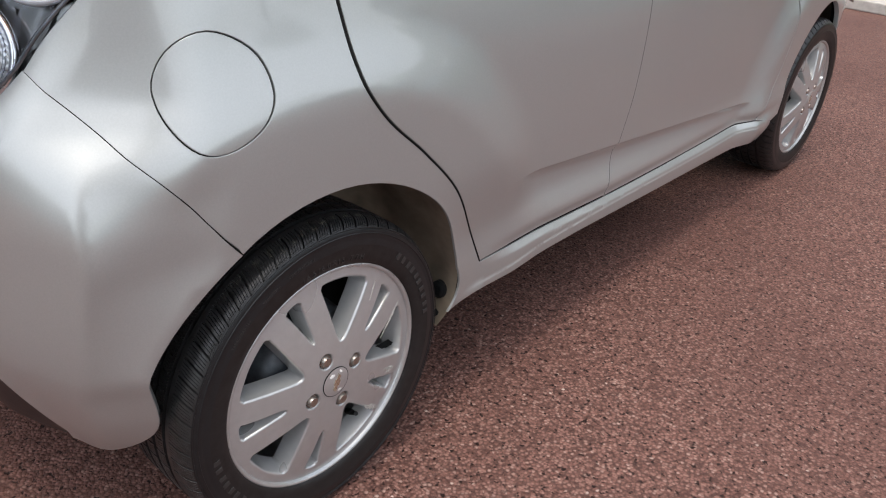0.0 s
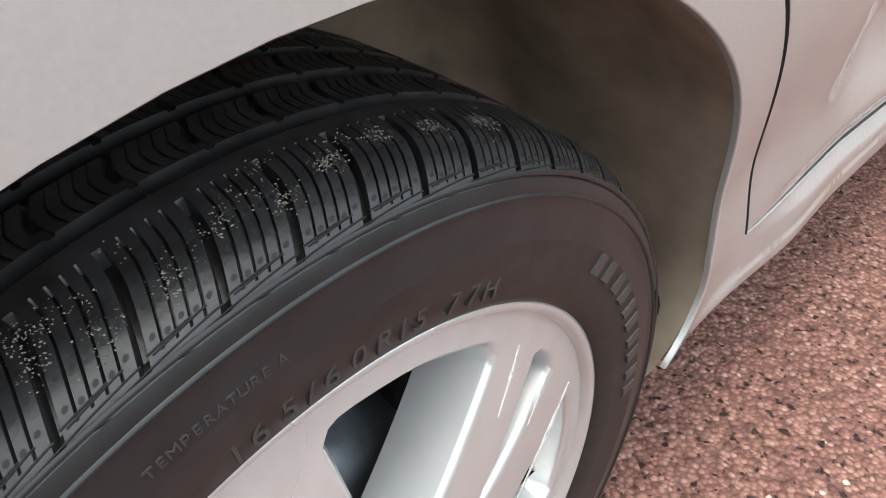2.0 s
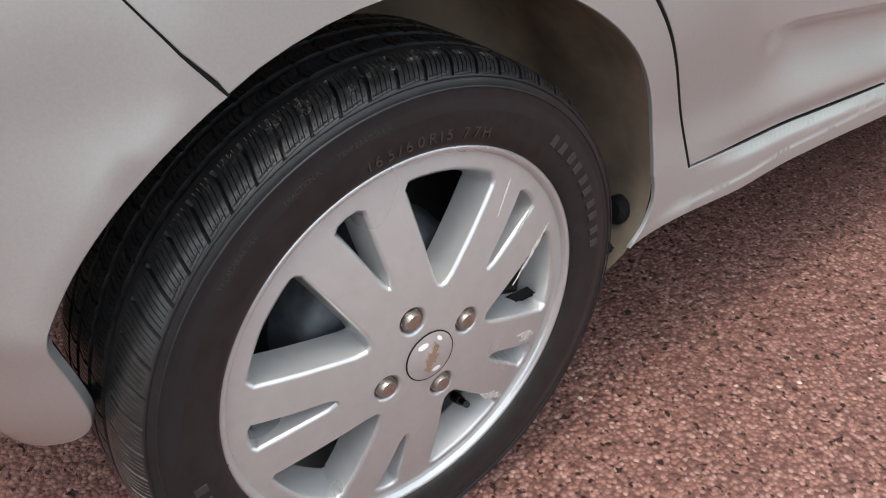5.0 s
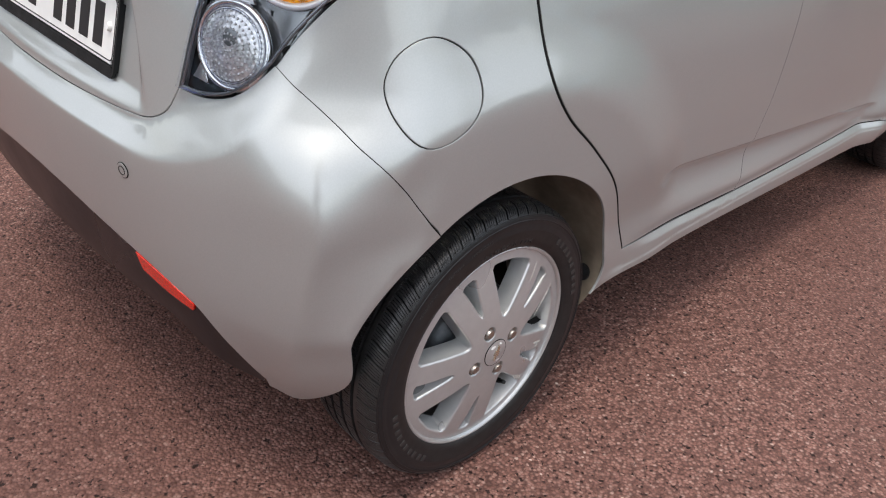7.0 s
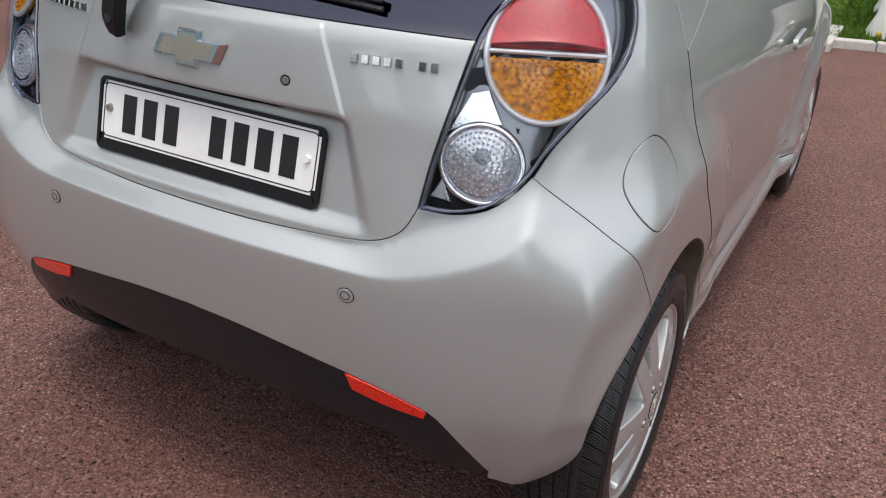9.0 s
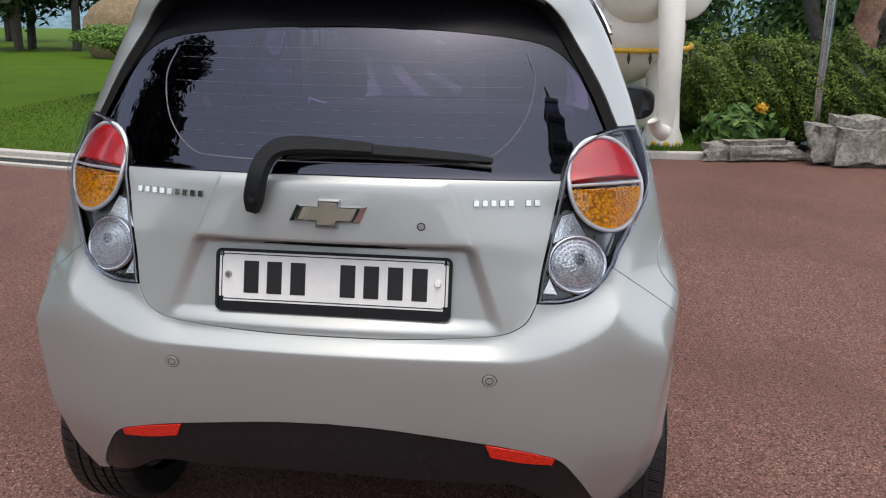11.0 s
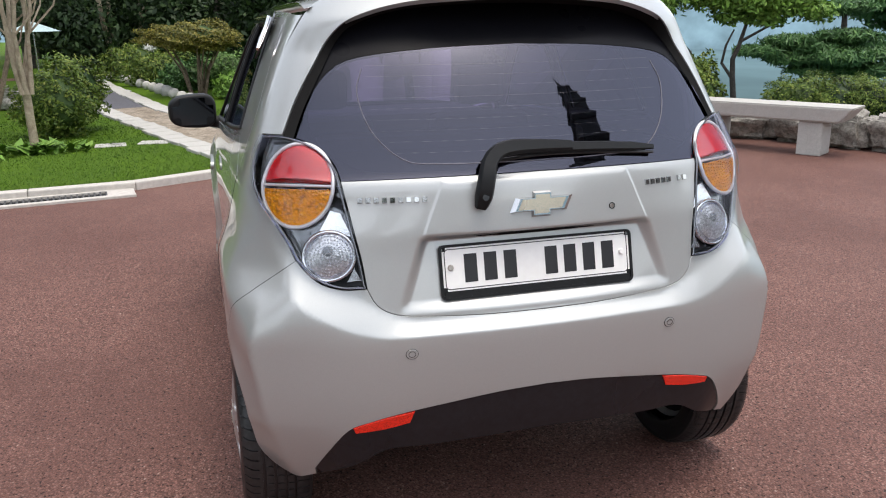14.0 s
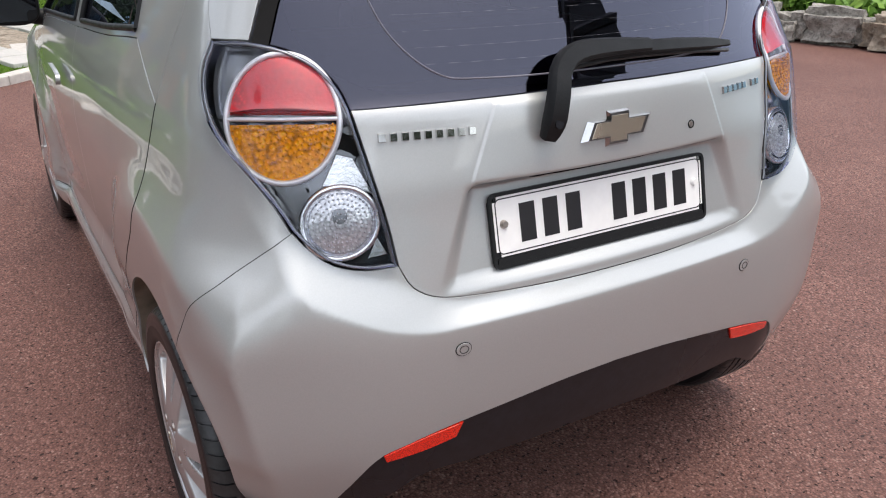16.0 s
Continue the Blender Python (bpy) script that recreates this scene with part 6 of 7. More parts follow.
for (ax, ay), (bx, by) in zip(PATH, PATH[1:]):
    a, b = Vector((ax, ay, 0)), Vector((bx, by, 0))
    d = (b - a).normalized()
    s = Vector((d.y, -d.x, 0))
    L = (b - a).length
    bm = bmesh.new()
    q = [a - s * 0.26, a + s * 0.26, b + s * 0.26, b - s * 0.26]
    bm.faces.new([bm.verts.new((v.x, v.y, 0.066)) for v in q])
    bmesh.ops.recalc_face_normals(bm, faces=bm.faces)
    part("path_middle", bm, M["rock_brown"] if ay < 11 else M["tile"], path, "darker paved middle")
    n = int(L / 0.34)
    for j in range(n):
        for e in (-1, 1):
            c = a + d * (L * (j + 0.5) / n) + s * e * (0.40 + rp.uniform(-0.02, 0.02))
            bm = bmesh.new()
            box(bm, (-0.125 - rp.uniform(0, 0.03), -L / n / 2 + 0.012, 0), (0.125 + rp.uniform(0, 0.03), L / n / 2 - 0.012, 0.085), 0.01)
            ob = part("slab", bm, M["granite"], path)
            ob.matrix_world = Matrix.Translation(c) @ Matrix.Rotation(math.atan2(d.y, d.x) - math.pi / 2 + rp.uniform(-0.08, 0.08), 4, "Z")
bm = bmesh.new()
box(bm, (-0.60, 5.95, 0.0), (0.55, 7.0, 0.078), 0.01, None)
ob = part("path_threshold", bm, M["concrete"], path, "concrete slab at the kerb")
for x, y, rz in ((-3.94, 8.0, 8), (-3.5, 7.1, -5), (-3.28, 8.25, 10), (-1.85, 7.68, 5), (-1.38, 7.75, -8), (-4.9, 9.2, 4)):
    bm = bmesh.new()
    box(bm, (-0.17, -0.13, 0), (0.17, 0.13, 0.05), 0.015)
    ob = part("stepping_stone", bm, M["granite"], None)
    ob.matrix_world = pose(x, y, 0.01, 0, 0, rz)
    tagged(ob, "flat pale stepping stone set in the lawn", "stone", "stepping stones")

# grass tufts near the kerb and round the statue
n = 60000
gx = rng.uniform(-7, 2.4, n)
gy = rng.uniform(0, 1, n) ** 1.6 * 5.5
ky = np.interp(gx, [p[0] for p in KERB], [p[1] for p in KERB]) + 0.14
gy = gy + ky
on_path = np.abs(gx - np.interp(gy, [p[1] for p in PATH], [p[0] for p in PATH])) < 0.56
keep = ~(on_path & (gy > 5.9))
gx, gy = gx[keep], gy[keep]
n = len(gx)
hgt = rng.uniform(0.012, 0.028, n) * np.where((gx > 0.4), 2.6, 1.0)
an = rng.uniform(0, math.tau, n)
w = 0.0028 + 0.0010 * (gy - 5)
base = np.stack([gx, gy, np.full(n, 0.048)], 1)
dv = np.stack([np.cos(an) * w, np.sin(an) * w, 0 * an], 1)
tip = base + np.stack([rng.normal(0, 0.015, n), rng.normal(0, 0.015, n), hgt], 1)
V = np.stack([base - dv, base + dv, tip], 1).reshape(-1, 3)
ob = mesh_object("grass_blades", V, (np.arange(n)[:, None] * 3 + np.arange(3)).tolist(), M["blade"], None, smooth=False)
tagged(ob, "short green grass blades of the lawn", "grass", kind="stuff")

# white ball stones beside the path
for i in range(13):
    k = i / 12
    y = 19.0 + (12.3 - 19.0) * k
    x = -2.85 + 1.85 * k ** 0.9
    bm = bmesh.new()
    bmesh.ops.create_icosphere(bm, subdivisions=3, radius=0.105 + 0.015 * math.sin(5 * i))
    for v in bm.verts:
        v.co *= 1 + 0.05 * noise.noise(v.co * 9 + Vector((i, 0, 0)))
    ob = part("ball_stone", bm, M["granite"], None, smooth=60)
    ob.matrix_world = pose(x, y, 0.13)
    tagged(ob, "round white stone edging a flower bed", "stone", "ball stones")

# clipped shrubs and flower bed behind them
bush("golden_shrub", "golden green clipped mushroom-shaped shrub", [(0, 0, 1.12, 0.85, 0.8, 0.26), (0.1, 0, 1.05, 0.7, 0.7, 0.2)], 26000, 0.030, M["gold_leaf"], (-0.86, 13.8, 0), 5, up=0.5)
rr = random.Random(4)
for i in range(11):
    bm = bmesh.new()
    a = rr.uniform(0, math.tau)
    tube(bm, [(-0.86 + 0.12 * math.cos(a), 13.8 + 0.12 * math.sin(a), 0), (-0.86 + 0.25 * math.cos(a), 13.8 + 0.25 * math.sin(a), 0.5), (-0.86 + 0.55 * math.cos(a), 13.8 + 0.5 * math.sin(a), 0.98)], [0.03, 0.022, 0.012], 6)
    ob = part("shrub_stem", bm, M["bark"], bpy.data.objects["golden_shrub"])
    ob.matrix_parent_inverse = bpy.data.objects["golden_shrub"].matrix_world.inverted()
for i, (x, y, a, b, c, m, cnt) in enumerate(((-0.15, 15.4, 0.9, 0.6, 0.42, "leaf", 4200), (-1.5, 16.6, 0.8, 0.6, 0.42, "hedge", 3800), (-1.05, 15.2, 0.5, 0.5, 0.34, "pine", 2800), (0.55, 13.2, 0.8, 0.6, 0.4, "leaf", 4000), (-0.2, 12.9, 0.35, 0.3, 0.28, "lime", 1800), (-2.2, 18.4, 0.7, 0.6, 0.5, "hedge", 3000), (1.7, 14.5, 1.0, 0.8, 0.7, "hedge", 5000))):
    bush("low_shrub", "low green shrub in the flower bed", [(0, 0, c * 0.8, a, b, c)], cnt * 2, 0.042, M[m], (x, y, 0.02), 20 + i)
bush("white_flowers", "white flowers above green leaves", [(0, 0, 0.62, 0.13, 0.13, 0.08)], 160, 0.06, M["white"], (-1.75, 16.4, 0.25), 31, cat="flowers", dark=M["white"])

# multi-stemmed trees in the lawn, plants and a rock at their feet
def stem_tree(label, at, fork, stems, r0, top, seed, bark, open_=0.35, twigs=4):
    """A tree of slender smooth stems that part low down, with its leaves well above."""
    t = thing("lawn_tree", label, "tree", at)
    r, bm, blobs = random.Random(seed), bmesh.new(), []
    if fork > 0.1:
        tube(bm, [(0, 0, -0.04), (0.01, 0, 0.06), (0, 0.01, fork * 0.5), (0, 0, fork + 0.04)], [r0 * 1.35, r0 * 1.05, r0, r0 * 0.95], 14)
    for k in range(stems):
        a = math.tau * k / stems + r.uniform(-0.3, 0.3)
        lean = open_ * r.uniform(0.5, 1.1)
        p, pts, rad = Vector((r0 * 0.5 * math.cos(a), r0 * 0.5 * math.sin(a), fork)), [], []
        rs = r0 * (0.62 if fork > 0.1 else r.uniform(0.7, 1.0))
        for i in range(9):
            z = fork + (top - fork) * i / 8
            w = lean * (z - fork) ** 0.8
            pts.append(Vector((p.x + w * math.cos(a) + r.uniform(-0.035, 0.035), p.y + w * math.sin(a) + r.uniform(-0.035, 0.035), z)))
            rad.append(rs * (1 - 0.6 * i / 8))
        tube(bm, pts, rad, 9)
        for i in range(twigs):
            j = r.choice((2, 3, 4, 5, 6))
            b = a + r.uniform(-1.4, 1.4)
            L = r.uniform(0.35, 0.8)
            q = [pts[j], pts[j] + Vector((L * 0.4 * math.cos(b), L * 0.4 * math.sin(b), L * 0.4)), pts[j] + Vector((L * 0.6 * math.cos(b), L * 0.6 * math.sin(b), L * 0.95))]
            tube(bm, q, [rad[j] * 0.55, rad[j] * 0.4, rad[j] * 0.22], 6)
        e = pts[-1]
        blobs.append((e.x, e.y, e.z + 0.3, 0.6, 0.6, 0.4))
    part("trunk", bm, bark, t, smooth=50)
    foliage("crown", blobs, 2600, 0.06, M["lime"], t, seed=seed, shell=0.25, up=0.45)
    return t


stem_tree("young pale-barked tree with several upright stems", (-2.62, 7.58, 0.03), 0.63, 5, 0.045, 3.1, 11, M["pale_bark"], 0.16)
stem_tree("smooth-barked tree of a few slender stems", (-3.75, 11.2, 0.03), 0.0, 3, 0.045, 3.4, 12, M["bark"], 0.30, 6)
stem_tree("slender forked tree in the lawn", (-4.75, 13.4, 0.03), 0.5, 3, 0.06, 3.8, 13, M["bark"], 0.3)
tree("lawn_tree", "leafy olive green tree at the far side of the lawn", (-5.3, 15.2, 0), 3.6, 0.10, M["bark"], M["olive"], 0.62, 26000, 0.055, 98, 2, (0, 0), 2, spread=0.8, trunk_share=0.40)
rock("lawn_rock", "pale angular rock on the lawn", (-4.05, 12.5, 0.03), (0.85, 0.5, 0.42), 3, M["rock"], 10)
bush("round_bush", "round green bush on the lawn", [(0, 0, 0.42, 0.46, 0.42, 0.44), (0.12, 0.5, 0.55, 0.4, 0.4, 0.42)], 16000, 0.028, M["hedge"], (-2.5, 8.7, 0.03), 14)
n = 230
V, Fc = [], []
hr = np.random.default_rng(5)
for i in range(n):
    a, r = hr.uniform(0, math.tau), abs(hr.normal(0, 0.22))
    bx, by = -2.55 + 1.15 * r * math.cos(a), 7.42 + 0.8 * r * math.sin(a)
    L, up_ = hr.uniform(0.12, 0.24), hr.uniform(0.5, 1.1)
    d = np.array([math.cos(a * 3 + i), math.sin(a * 3 + i)])
    s = np.array([-d[1], d[0]]) * L * 0.2
    k = len(V)
    for t, wd in ((0, 0.15), (0.45, 1.0), (1.0, 0.05)):
        z = 0.05 + L * up_ * (t - 0.45 * t * t)
        c = np.array([bx, by]) + d * L * t
        V += [(c[0] - s[0] * wd, c[1] - s[1] * wd, z), (c[0] + s[0] * wd, c[1] + s[1] * wd, z)]
    Fc += [(k, k + 1, k + 3, k + 2), (k + 2, k + 3, k + 5, k + 4)]
ob = mesh_object("hosta_plants", V, Fc, M["lime"], None)
tagged(ob, "broad light green leaves at the foot of a tree", "plants", kind="stuff")
# flat-topped shrub with bare stems
bush("umbrella_shrub", "bright green clipped shrub on bare bent stems", [(0, 0, 0.98, 0.95, 0.85, 0.17), (-0.5, 0.1, 1.0, 0.7, 0.7, 0.17)], 16000, 0.032, M["lime"], (-5.75, 10.6, 0), 15, up=0.6)
bm = bmesh.new()
for i in range(12):
    a = rr.uniform(0, math.tau)
    tube(bm, [(0.05 * math.cos(a), 0.05 * math.sin(a), 0), (0.3 * math.cos(a), 0.25 * math.sin(a), 0.38), (0.4 * math.cos(a) + 0.1, 0.4 * math.sin(a), 0.62), (0.75 * math.cos(a), 0.6 * math.sin(a), 0.9)], [0.04, 0.028, 0.02, 0.012], 6)
ob = part("bare_stems", bm, M["dark_bark"], bpy.data.objects["umbrella_shrub"])

# brick outbuilding with tiled roof, thatched roof and blue tarp beyond the lawn
hut = thing("brick_outbuilding", "small red brick outbuilding with a dark tiled roof", "building", (-7.9, 21.2, 0))
bm = bmesh.new()
box(bm, (-0.65, -0.5, 0), (0.75, 0.8, 1.0), 0.01)
part("wall", bm, M["brick"], hut, "red brick wall")
for k in range(9):
    bm = bmesh.new()
    box(bm, (-0.75, -0.62 + k * 0.09, 1.0 + k * 0.05), (0.88, -0.50 + k * 0.09, 1.04 + k * 0.05), 0.01)
    part("roof_course", bm, M["tile"], hut, "dark tiled roof course")
bm = bmesh.new()
box(bm, (-0.75, 0.25, 1.0), (0.1, 0.9, 1.95), 0.01)
box(bm, (-0.8, 0.2, 1.95), (0.15, 0.95, 2.03), 0.01)
part("chimney", bm, M["brick"], hut, "brick chimney block")
th = thing("thatched_hut", "rounded thatched hut roof", "hut", (-11.4, 22.0, 0))
bm = bmesh.new()
bmesh.ops.create_icosphere(bm, subdivisions=4, radius=1.0, matrix=Matrix.Translation((0, 0, 0.75)) @ Matrix.Diagonal((1.7, 1.5, 1.25, 1)))
for v in bm.verts:
    v.co.z = max(0, v.co.z)
    v.co += v.co.normalized() * 0.06 * noise.noise(v.co * 4)
part("thatch", bm, M["thatch"], th, smooth=60)
tp = thing("blue_tarpaulin", "blue tarpaulin over stacked goods", "tarpaulin", (-6.55, 22.6, 0))
bm = bmesh.new()
box(bm, (-0.35, -0.3, 1.05), (0.35, 0.3, 1.35), 0.05)
box(bm, (-0.5, -0.4, 0.96), (0.6, 0.4, 1.05), 0.02)
part("sheet", bm, M["blue"], tp)
bm = bmesh.new()
for x in (-0.45, 0.5):
    for y in (-0.35, 0.35):
        tube(bm, [(x, y, 0), (x, y, 1.0)], 0.03, 6)
part("posts", bm, M["dark_bark"], tp)
stall = sheet("far_paving", [(-8.5, 19.6), (-3.2, 19.6), (-3.2, 20.6), (-8.5, 20.6)], 0.056, M["asphalt"], "strip of red paving beyond the lawn", "paving")
um = thing("parasol", "pale blue parasol on a pole", "parasol", (-4.15, 17.6, 0))
bm = bmesh.new()
bmesh.ops.create_cone(bm, cap_ends=False, segments=8, radius1=0.55, radius2=0.02, depth=0.2, matrix=Matrix.Translation((0, 0, 1.30)))
part("canopy", bm, plain("pale_blue_canvas", (0.45, 0.60, 0.62), 0.8), um)
bm = bmesh.new()
tube(bm, [(0, 0, 0), (0, 0, 1.32)], 0.02, 8)
part("pole", bm, M["steel_pole"], um)
tb = thing("garden_table", "small white garden table", "table", (-6.4, 19.3, 0))
bm = bmesh.new()
box(bm, (-0.5, -0.3, 0.42), (0.5, 0.3, 0.46), 0.01)
part("tabletop", bm, M["granite"], tb)
for x in (-0.4, 0.4):
    bm = bmesh.new()
    box(bm, (x - 0.03, -0.2, 0), (x + 0.03, 0.2, 0.42), 0.005)
    part("leg", bm, M["granite"], tb)
bush("dark_hedge", "dark clipped hedge beyond the lawn", [(0, 0, 0.5, 0.9, 0.5, 0.55), (-1.3, 0.1, 0.55, 0.9, 0.5, 0.55)], 5000, 0.07, M["wood_far"], (-8.3, 19.4, 0.02), 41, cat="hedge")
bush("dark_hedge", "dark clipped hedge by the path", [(0, 0, 0.35, 1.2, 0.5, 0.4)], 4000, 0.07, M["wood_far"], (-2.6, 22.5, 0.02), 42, cat="hedge")

# stone lantern at the lawn's edge
ln = thing("stone_lantern", "white stone lantern base on the grass", "lantern", (-8.9, 8.2, 0))
for nme, z0, z1, r0, r1 in (("base", 0.0, 0.28, 0.42, 0.38), ("plinth", 0.28, 0.55, 0.30, 0.36), ("cap", 0.55, 0.72, 0.5, 0.42), ("post", 0.72, 1.6, 0.22, 0.2)):
    bm = bmesh.new()
    bmesh.ops.create_cone(bm, cap_ends=True, segments=8, radius1=r0, radius2=r1, depth=z1 - z0, matrix=Matrix.Translation((0, 0, (z0 + z1) / 2)))
    bmesh.ops.bevel(bm, geom=bm.edges[:], offset=0.02, segments=2, affect="EDGES")
    part(nme, bm, M["statue"], ln)

# white elephant statue, one mesh
def elephant():
    bm = bmesh.new()
    slots = []

    def mark(k):
        for f in bm.faces:
            if not f.tag:
                f.material_index, f.tag, f.smooth = k, True, True

    def ball(c, r, k=0):
        bmesh.ops.create_icosphere(bm, subdivisions=3, radius=1.0, matrix=Matrix.Translation(c) @ Matrix.Diagonal((*r, 1)))
        mark(k)

    ball((0, 0.75, 1.28), (0.60, 1.05, 0.66))
    ball((0, -0.15, 1.75), (0.40, 0.42, 0.48))
    for x in (-1, 1):
        ball((x * 0.50, -0.05, 1.75), (0.32, 0.08, 0.42))
    for x, y in ((-0.42, -0.05), (0.42, 0.12), (-0.35, 1.5), (0.38, 1.55)):
        tube(bm, [(x, y, 0.0), (x, y, 0.05), (x * 0.98, y, 0.2), (x * 0.95, y + 0.02, 0.55), (x * 0.9, y + 0.05, 0.95), (x * 0.8, y + 0.1, 1.25)], [0.225, 0.235, 0.185, 0.175, 0.20, 0.26], 24)
        mark(0)
        for k in (-1, 0, 1):
            ball((x + 0.10 * k, y - 0.19 + 0.03 * abs(k), 0.045), (0.055, 0.05, 0.05), 1)
    pts, rad = [], []
    for i in range(64):
        t = i / 63
        pts.append((0.27 + 0.03 * t, -0.42 - 0.16 * math.sin(t * 2.6), 1.75 - 1.48 * t))
        rad.append((0.145 - 0.06 * t) * (1 + 0.035 * (i % 2)))
    tube(bm, pts, rad, 20)
    mark(0)
    tube(bm, [(0.30, -0.5, 0.27), (0.26, -0.62, 0.24), (0.18, -0.70, 0.30), (0.14, -0.72, 0.38)], [0.085, 0.08, 0.07, 0.06], 16)
    mark(0)
    # harness: gold band with red rosettes and dark tassels
    n = 28
    band = []
    for i in range(n + 1):
        a = math.pi * (i / n) + math.pi
        band.append((0.66 * math.cos(a), 0.20 + 0.52 * math.sin(a) * 0.9, 1.08 - 0.05 * abs(math.sin(a))))
    tube(bm, band, 0.028, 10)
    mark(1)
    for i in range(1, n, 3):
        x, y, z = band[i]
        tube(bm, [(x, y - 0.02, z - 0.02), (x, y - 0.03, z - 0.08), (x, y - 0.03, z - 0.14)], [0.008, 0.02, 0.004], 8)
        mark(3)
    for i in (9, 20):
        x, y, z = band[i]
        ball((x, y - 0.03, z + 0.01), (0.06, 0.035, 0.06), 2)
    me = bpy.data.meshes.new("elephant_statue")
    bm.to_mesh(me)
    bm.free()
    for k in ("statue", "yellow", "red_paint", "dark_bark"):
        me.materials.append(M[k])
    ob = new("elephant_statue", me)
    ob.matrix_world = pose(1.38, 7.0, 0.03, 0, 0, 4)
    return tagged(ob, "white elephant statue with gold and red harness on grass", "statue")


elephant()

# hedge, stones and flowers to the statue's right
def long_hedge(label, pts, height, width, count, size, mat, seed, jitter=0.12):
    blobs, r = [], random.Random(seed)
    for (ax, ay), (bx, by) in zip(pts, pts[1:]):
        L = math.hypot(bx - ax, by - ay)
        n = max(2, int(L / 0.42))
        for i in range(n):
            t = (i + 0.5) / n
            h = height * r.uniform(1 - jitter, 1 + jitter)
            blobs.append((ax + (bx - ax) * t + r.uniform(-0.08, 0.08), ay + (by - ay) * t + r.uniform(-0.08, 0.08), h * 0.52, 0.42, width, h * 0.5))
    return bush("hedge", label, blobs, count, size, M[mat], (0, 0, 0), seed, cat="hedge", shell=0.7)


long_hedge("tall dense green hedge behind the rocks", [(2.3, 7.9), (3.6, 7.45), (5.05, 7.15)], 1.14, 0.50, 110000, 0.022, "hedge", 51, 0.05)
long_hedge("dense green hedge behind the statue", [(2.2, 8.6), (3.4, 9.0), (5.0, 8.6)], 1.12, 0.7, 30000, 0.036, "hedge", 52, 0.05)
long_hedge("low clipped hedge behind the rock wall", [(5.9, 6.3), (6.5, 5.6), (7.0, 4.9), (7.5, 4.1), (8.2, 3.2), (9.0, 2.3)], 0.66, 0.42, 120000, 0.0175, "hedge", 53, 0.07)
rock("flat_stone", "flat grey stone at the end of the kerb", (2.62, 6.62, 0), (0.95, 0.4, 0.22), 5, M["rock"], 14)
rock("carved_stone", "pale weathered block of stone beside the hedge", (3.62, 6.48, 0), (0.86, 0.42, 0.50), 6, M["rock"], 4)
WALL = [(4.22, 6.42, 0.52, 0.30), (4.78, 6.28, 0.66, 0.28), (5.32, 5.98, 0.60, 0.30), (5.62, 5.48, 0.62, 0.42), (5.80, 4.98, 0.55, 0.40), (6.08, 4.52, 0.72, 0.42), (6.22, 4.0, 0.42, 0.28), (6.38, 3.58, 0.75, 0.36), (6.55, 3.02, 0.66, 0.34), (6.85, 2.42, 0.8, 0.36), (7.2, 1.8, 0.8, 0.4), (7.5, 1.1, 0.8, 0.4)]
for i, (x, y, w, hh) in enumerate(WALL):
    a = math.degrees(math.atan2(WALL[min(i + 1, len(WALL) - 1)][1] - WALL[max(i - 1, 0)][1], WALL[min(i + 1, len(WALL) - 1)][0] - WALL[max(i - 1, 0)][0]))
    rock("wall_rock", "rough grey rock of a low garden wall", (x, y, 0), (w * 0.98, 0.42, hh), 10 + i, M["rock_brown"] if i in (8,) else M["rock"], a)
for k, (x, y, m) in enumerate(((3.0, 7.15, "yellow"),)):
    bush("yellow_flower", "yellow flower on a leafy stem", [(0, 0, 0.5, 0.05, 0.05, 0.04)], 60, 0.05, M[m], (x - 0.25, y - 0.25, 0), 61, cat="flower", dark=M["yellow"])
    bush("leafy_plant", "broad-leaved green plant at the hedge foot", [(0, 0, 0.25, 0.4, 0.25, 0.25)], 900, 0.10, M["leaf"], (x - 0.4, y - 0.1, 0), 62, cat="plant")
bush("leafy_plant", "light green leaves behind the rock wall", [(0, 0, 0.3, 0.35, 0.9, 0.16)], 1600, 0.08, M["lime"], (6.95, 3.6, 0), 63, cat="plant")

# granite bench
bench = thing("stone_bench", "pale granite bench with two block legs", "bench", (4.93, 5.17, 0), rz=math.degrees(math.atan2(4.40 - 5.94, 5.40 - 4.42)))
bm = bmesh.new()
L = 1.83
vs = [(-L / 2, -0.21, 0.50), (L / 2, -0.21, 0.50), (L / 2, 0.21, 0.50), (-L / 2, 0.21, 0.50), (-L / 2 + 0.13, -0.19, 0.345), (L / 2 - 0.13, -0.19, 0.345), (L / 2 - 0.13, 0.19, 0.345), (-L / 2 + 0.13, 0.19, 0.345)]
q = [bm.verts.new(v) for v in vs]
for f in ((0, 1, 2, 3), (7, 6, 5, 4), (0, 4, 5, 1), (1, 5, 6, 2), (2, 6, 7, 3), (3, 7, 4, 0)):
    bm.faces.new([q[i] for i in f])
bmesh.ops.bevel(bm, geom=bm.edges[:], offset=0.015, segments=2, affect="EDGES")
bmesh.ops.recalc_face_normals(bm, faces=bm.faces)
part("seat", bm, M["granite"], bench, "pale granite seat slab")
for x in (-0.56, 0.50):
    bm = bmesh.new()
    box(bm, (x - 0.12, -0.15, 0), (x + 0.12, 0.15, 0.345), 0.012)
    part("leg", bm, M["granite"], bench)
bm = bmesh.new()
box(bm, (-0.09, -0.05, 0), (0.09, 0.05, 0.02), 0.009)
ob = part("white_litter", bm, M["white"], None)
ob.matrix_world = pose(4.36, 5.86, 0, 0, 0, 20)
tagged(ob, "crumpled white scrap lying on the asphalt", "litter")

# steel flagpole, trunks and trees on the far side
pole = thing("flagpole", "shiny steel flagpole behind the rocks", "pole", (3.35, 7.05, 0))
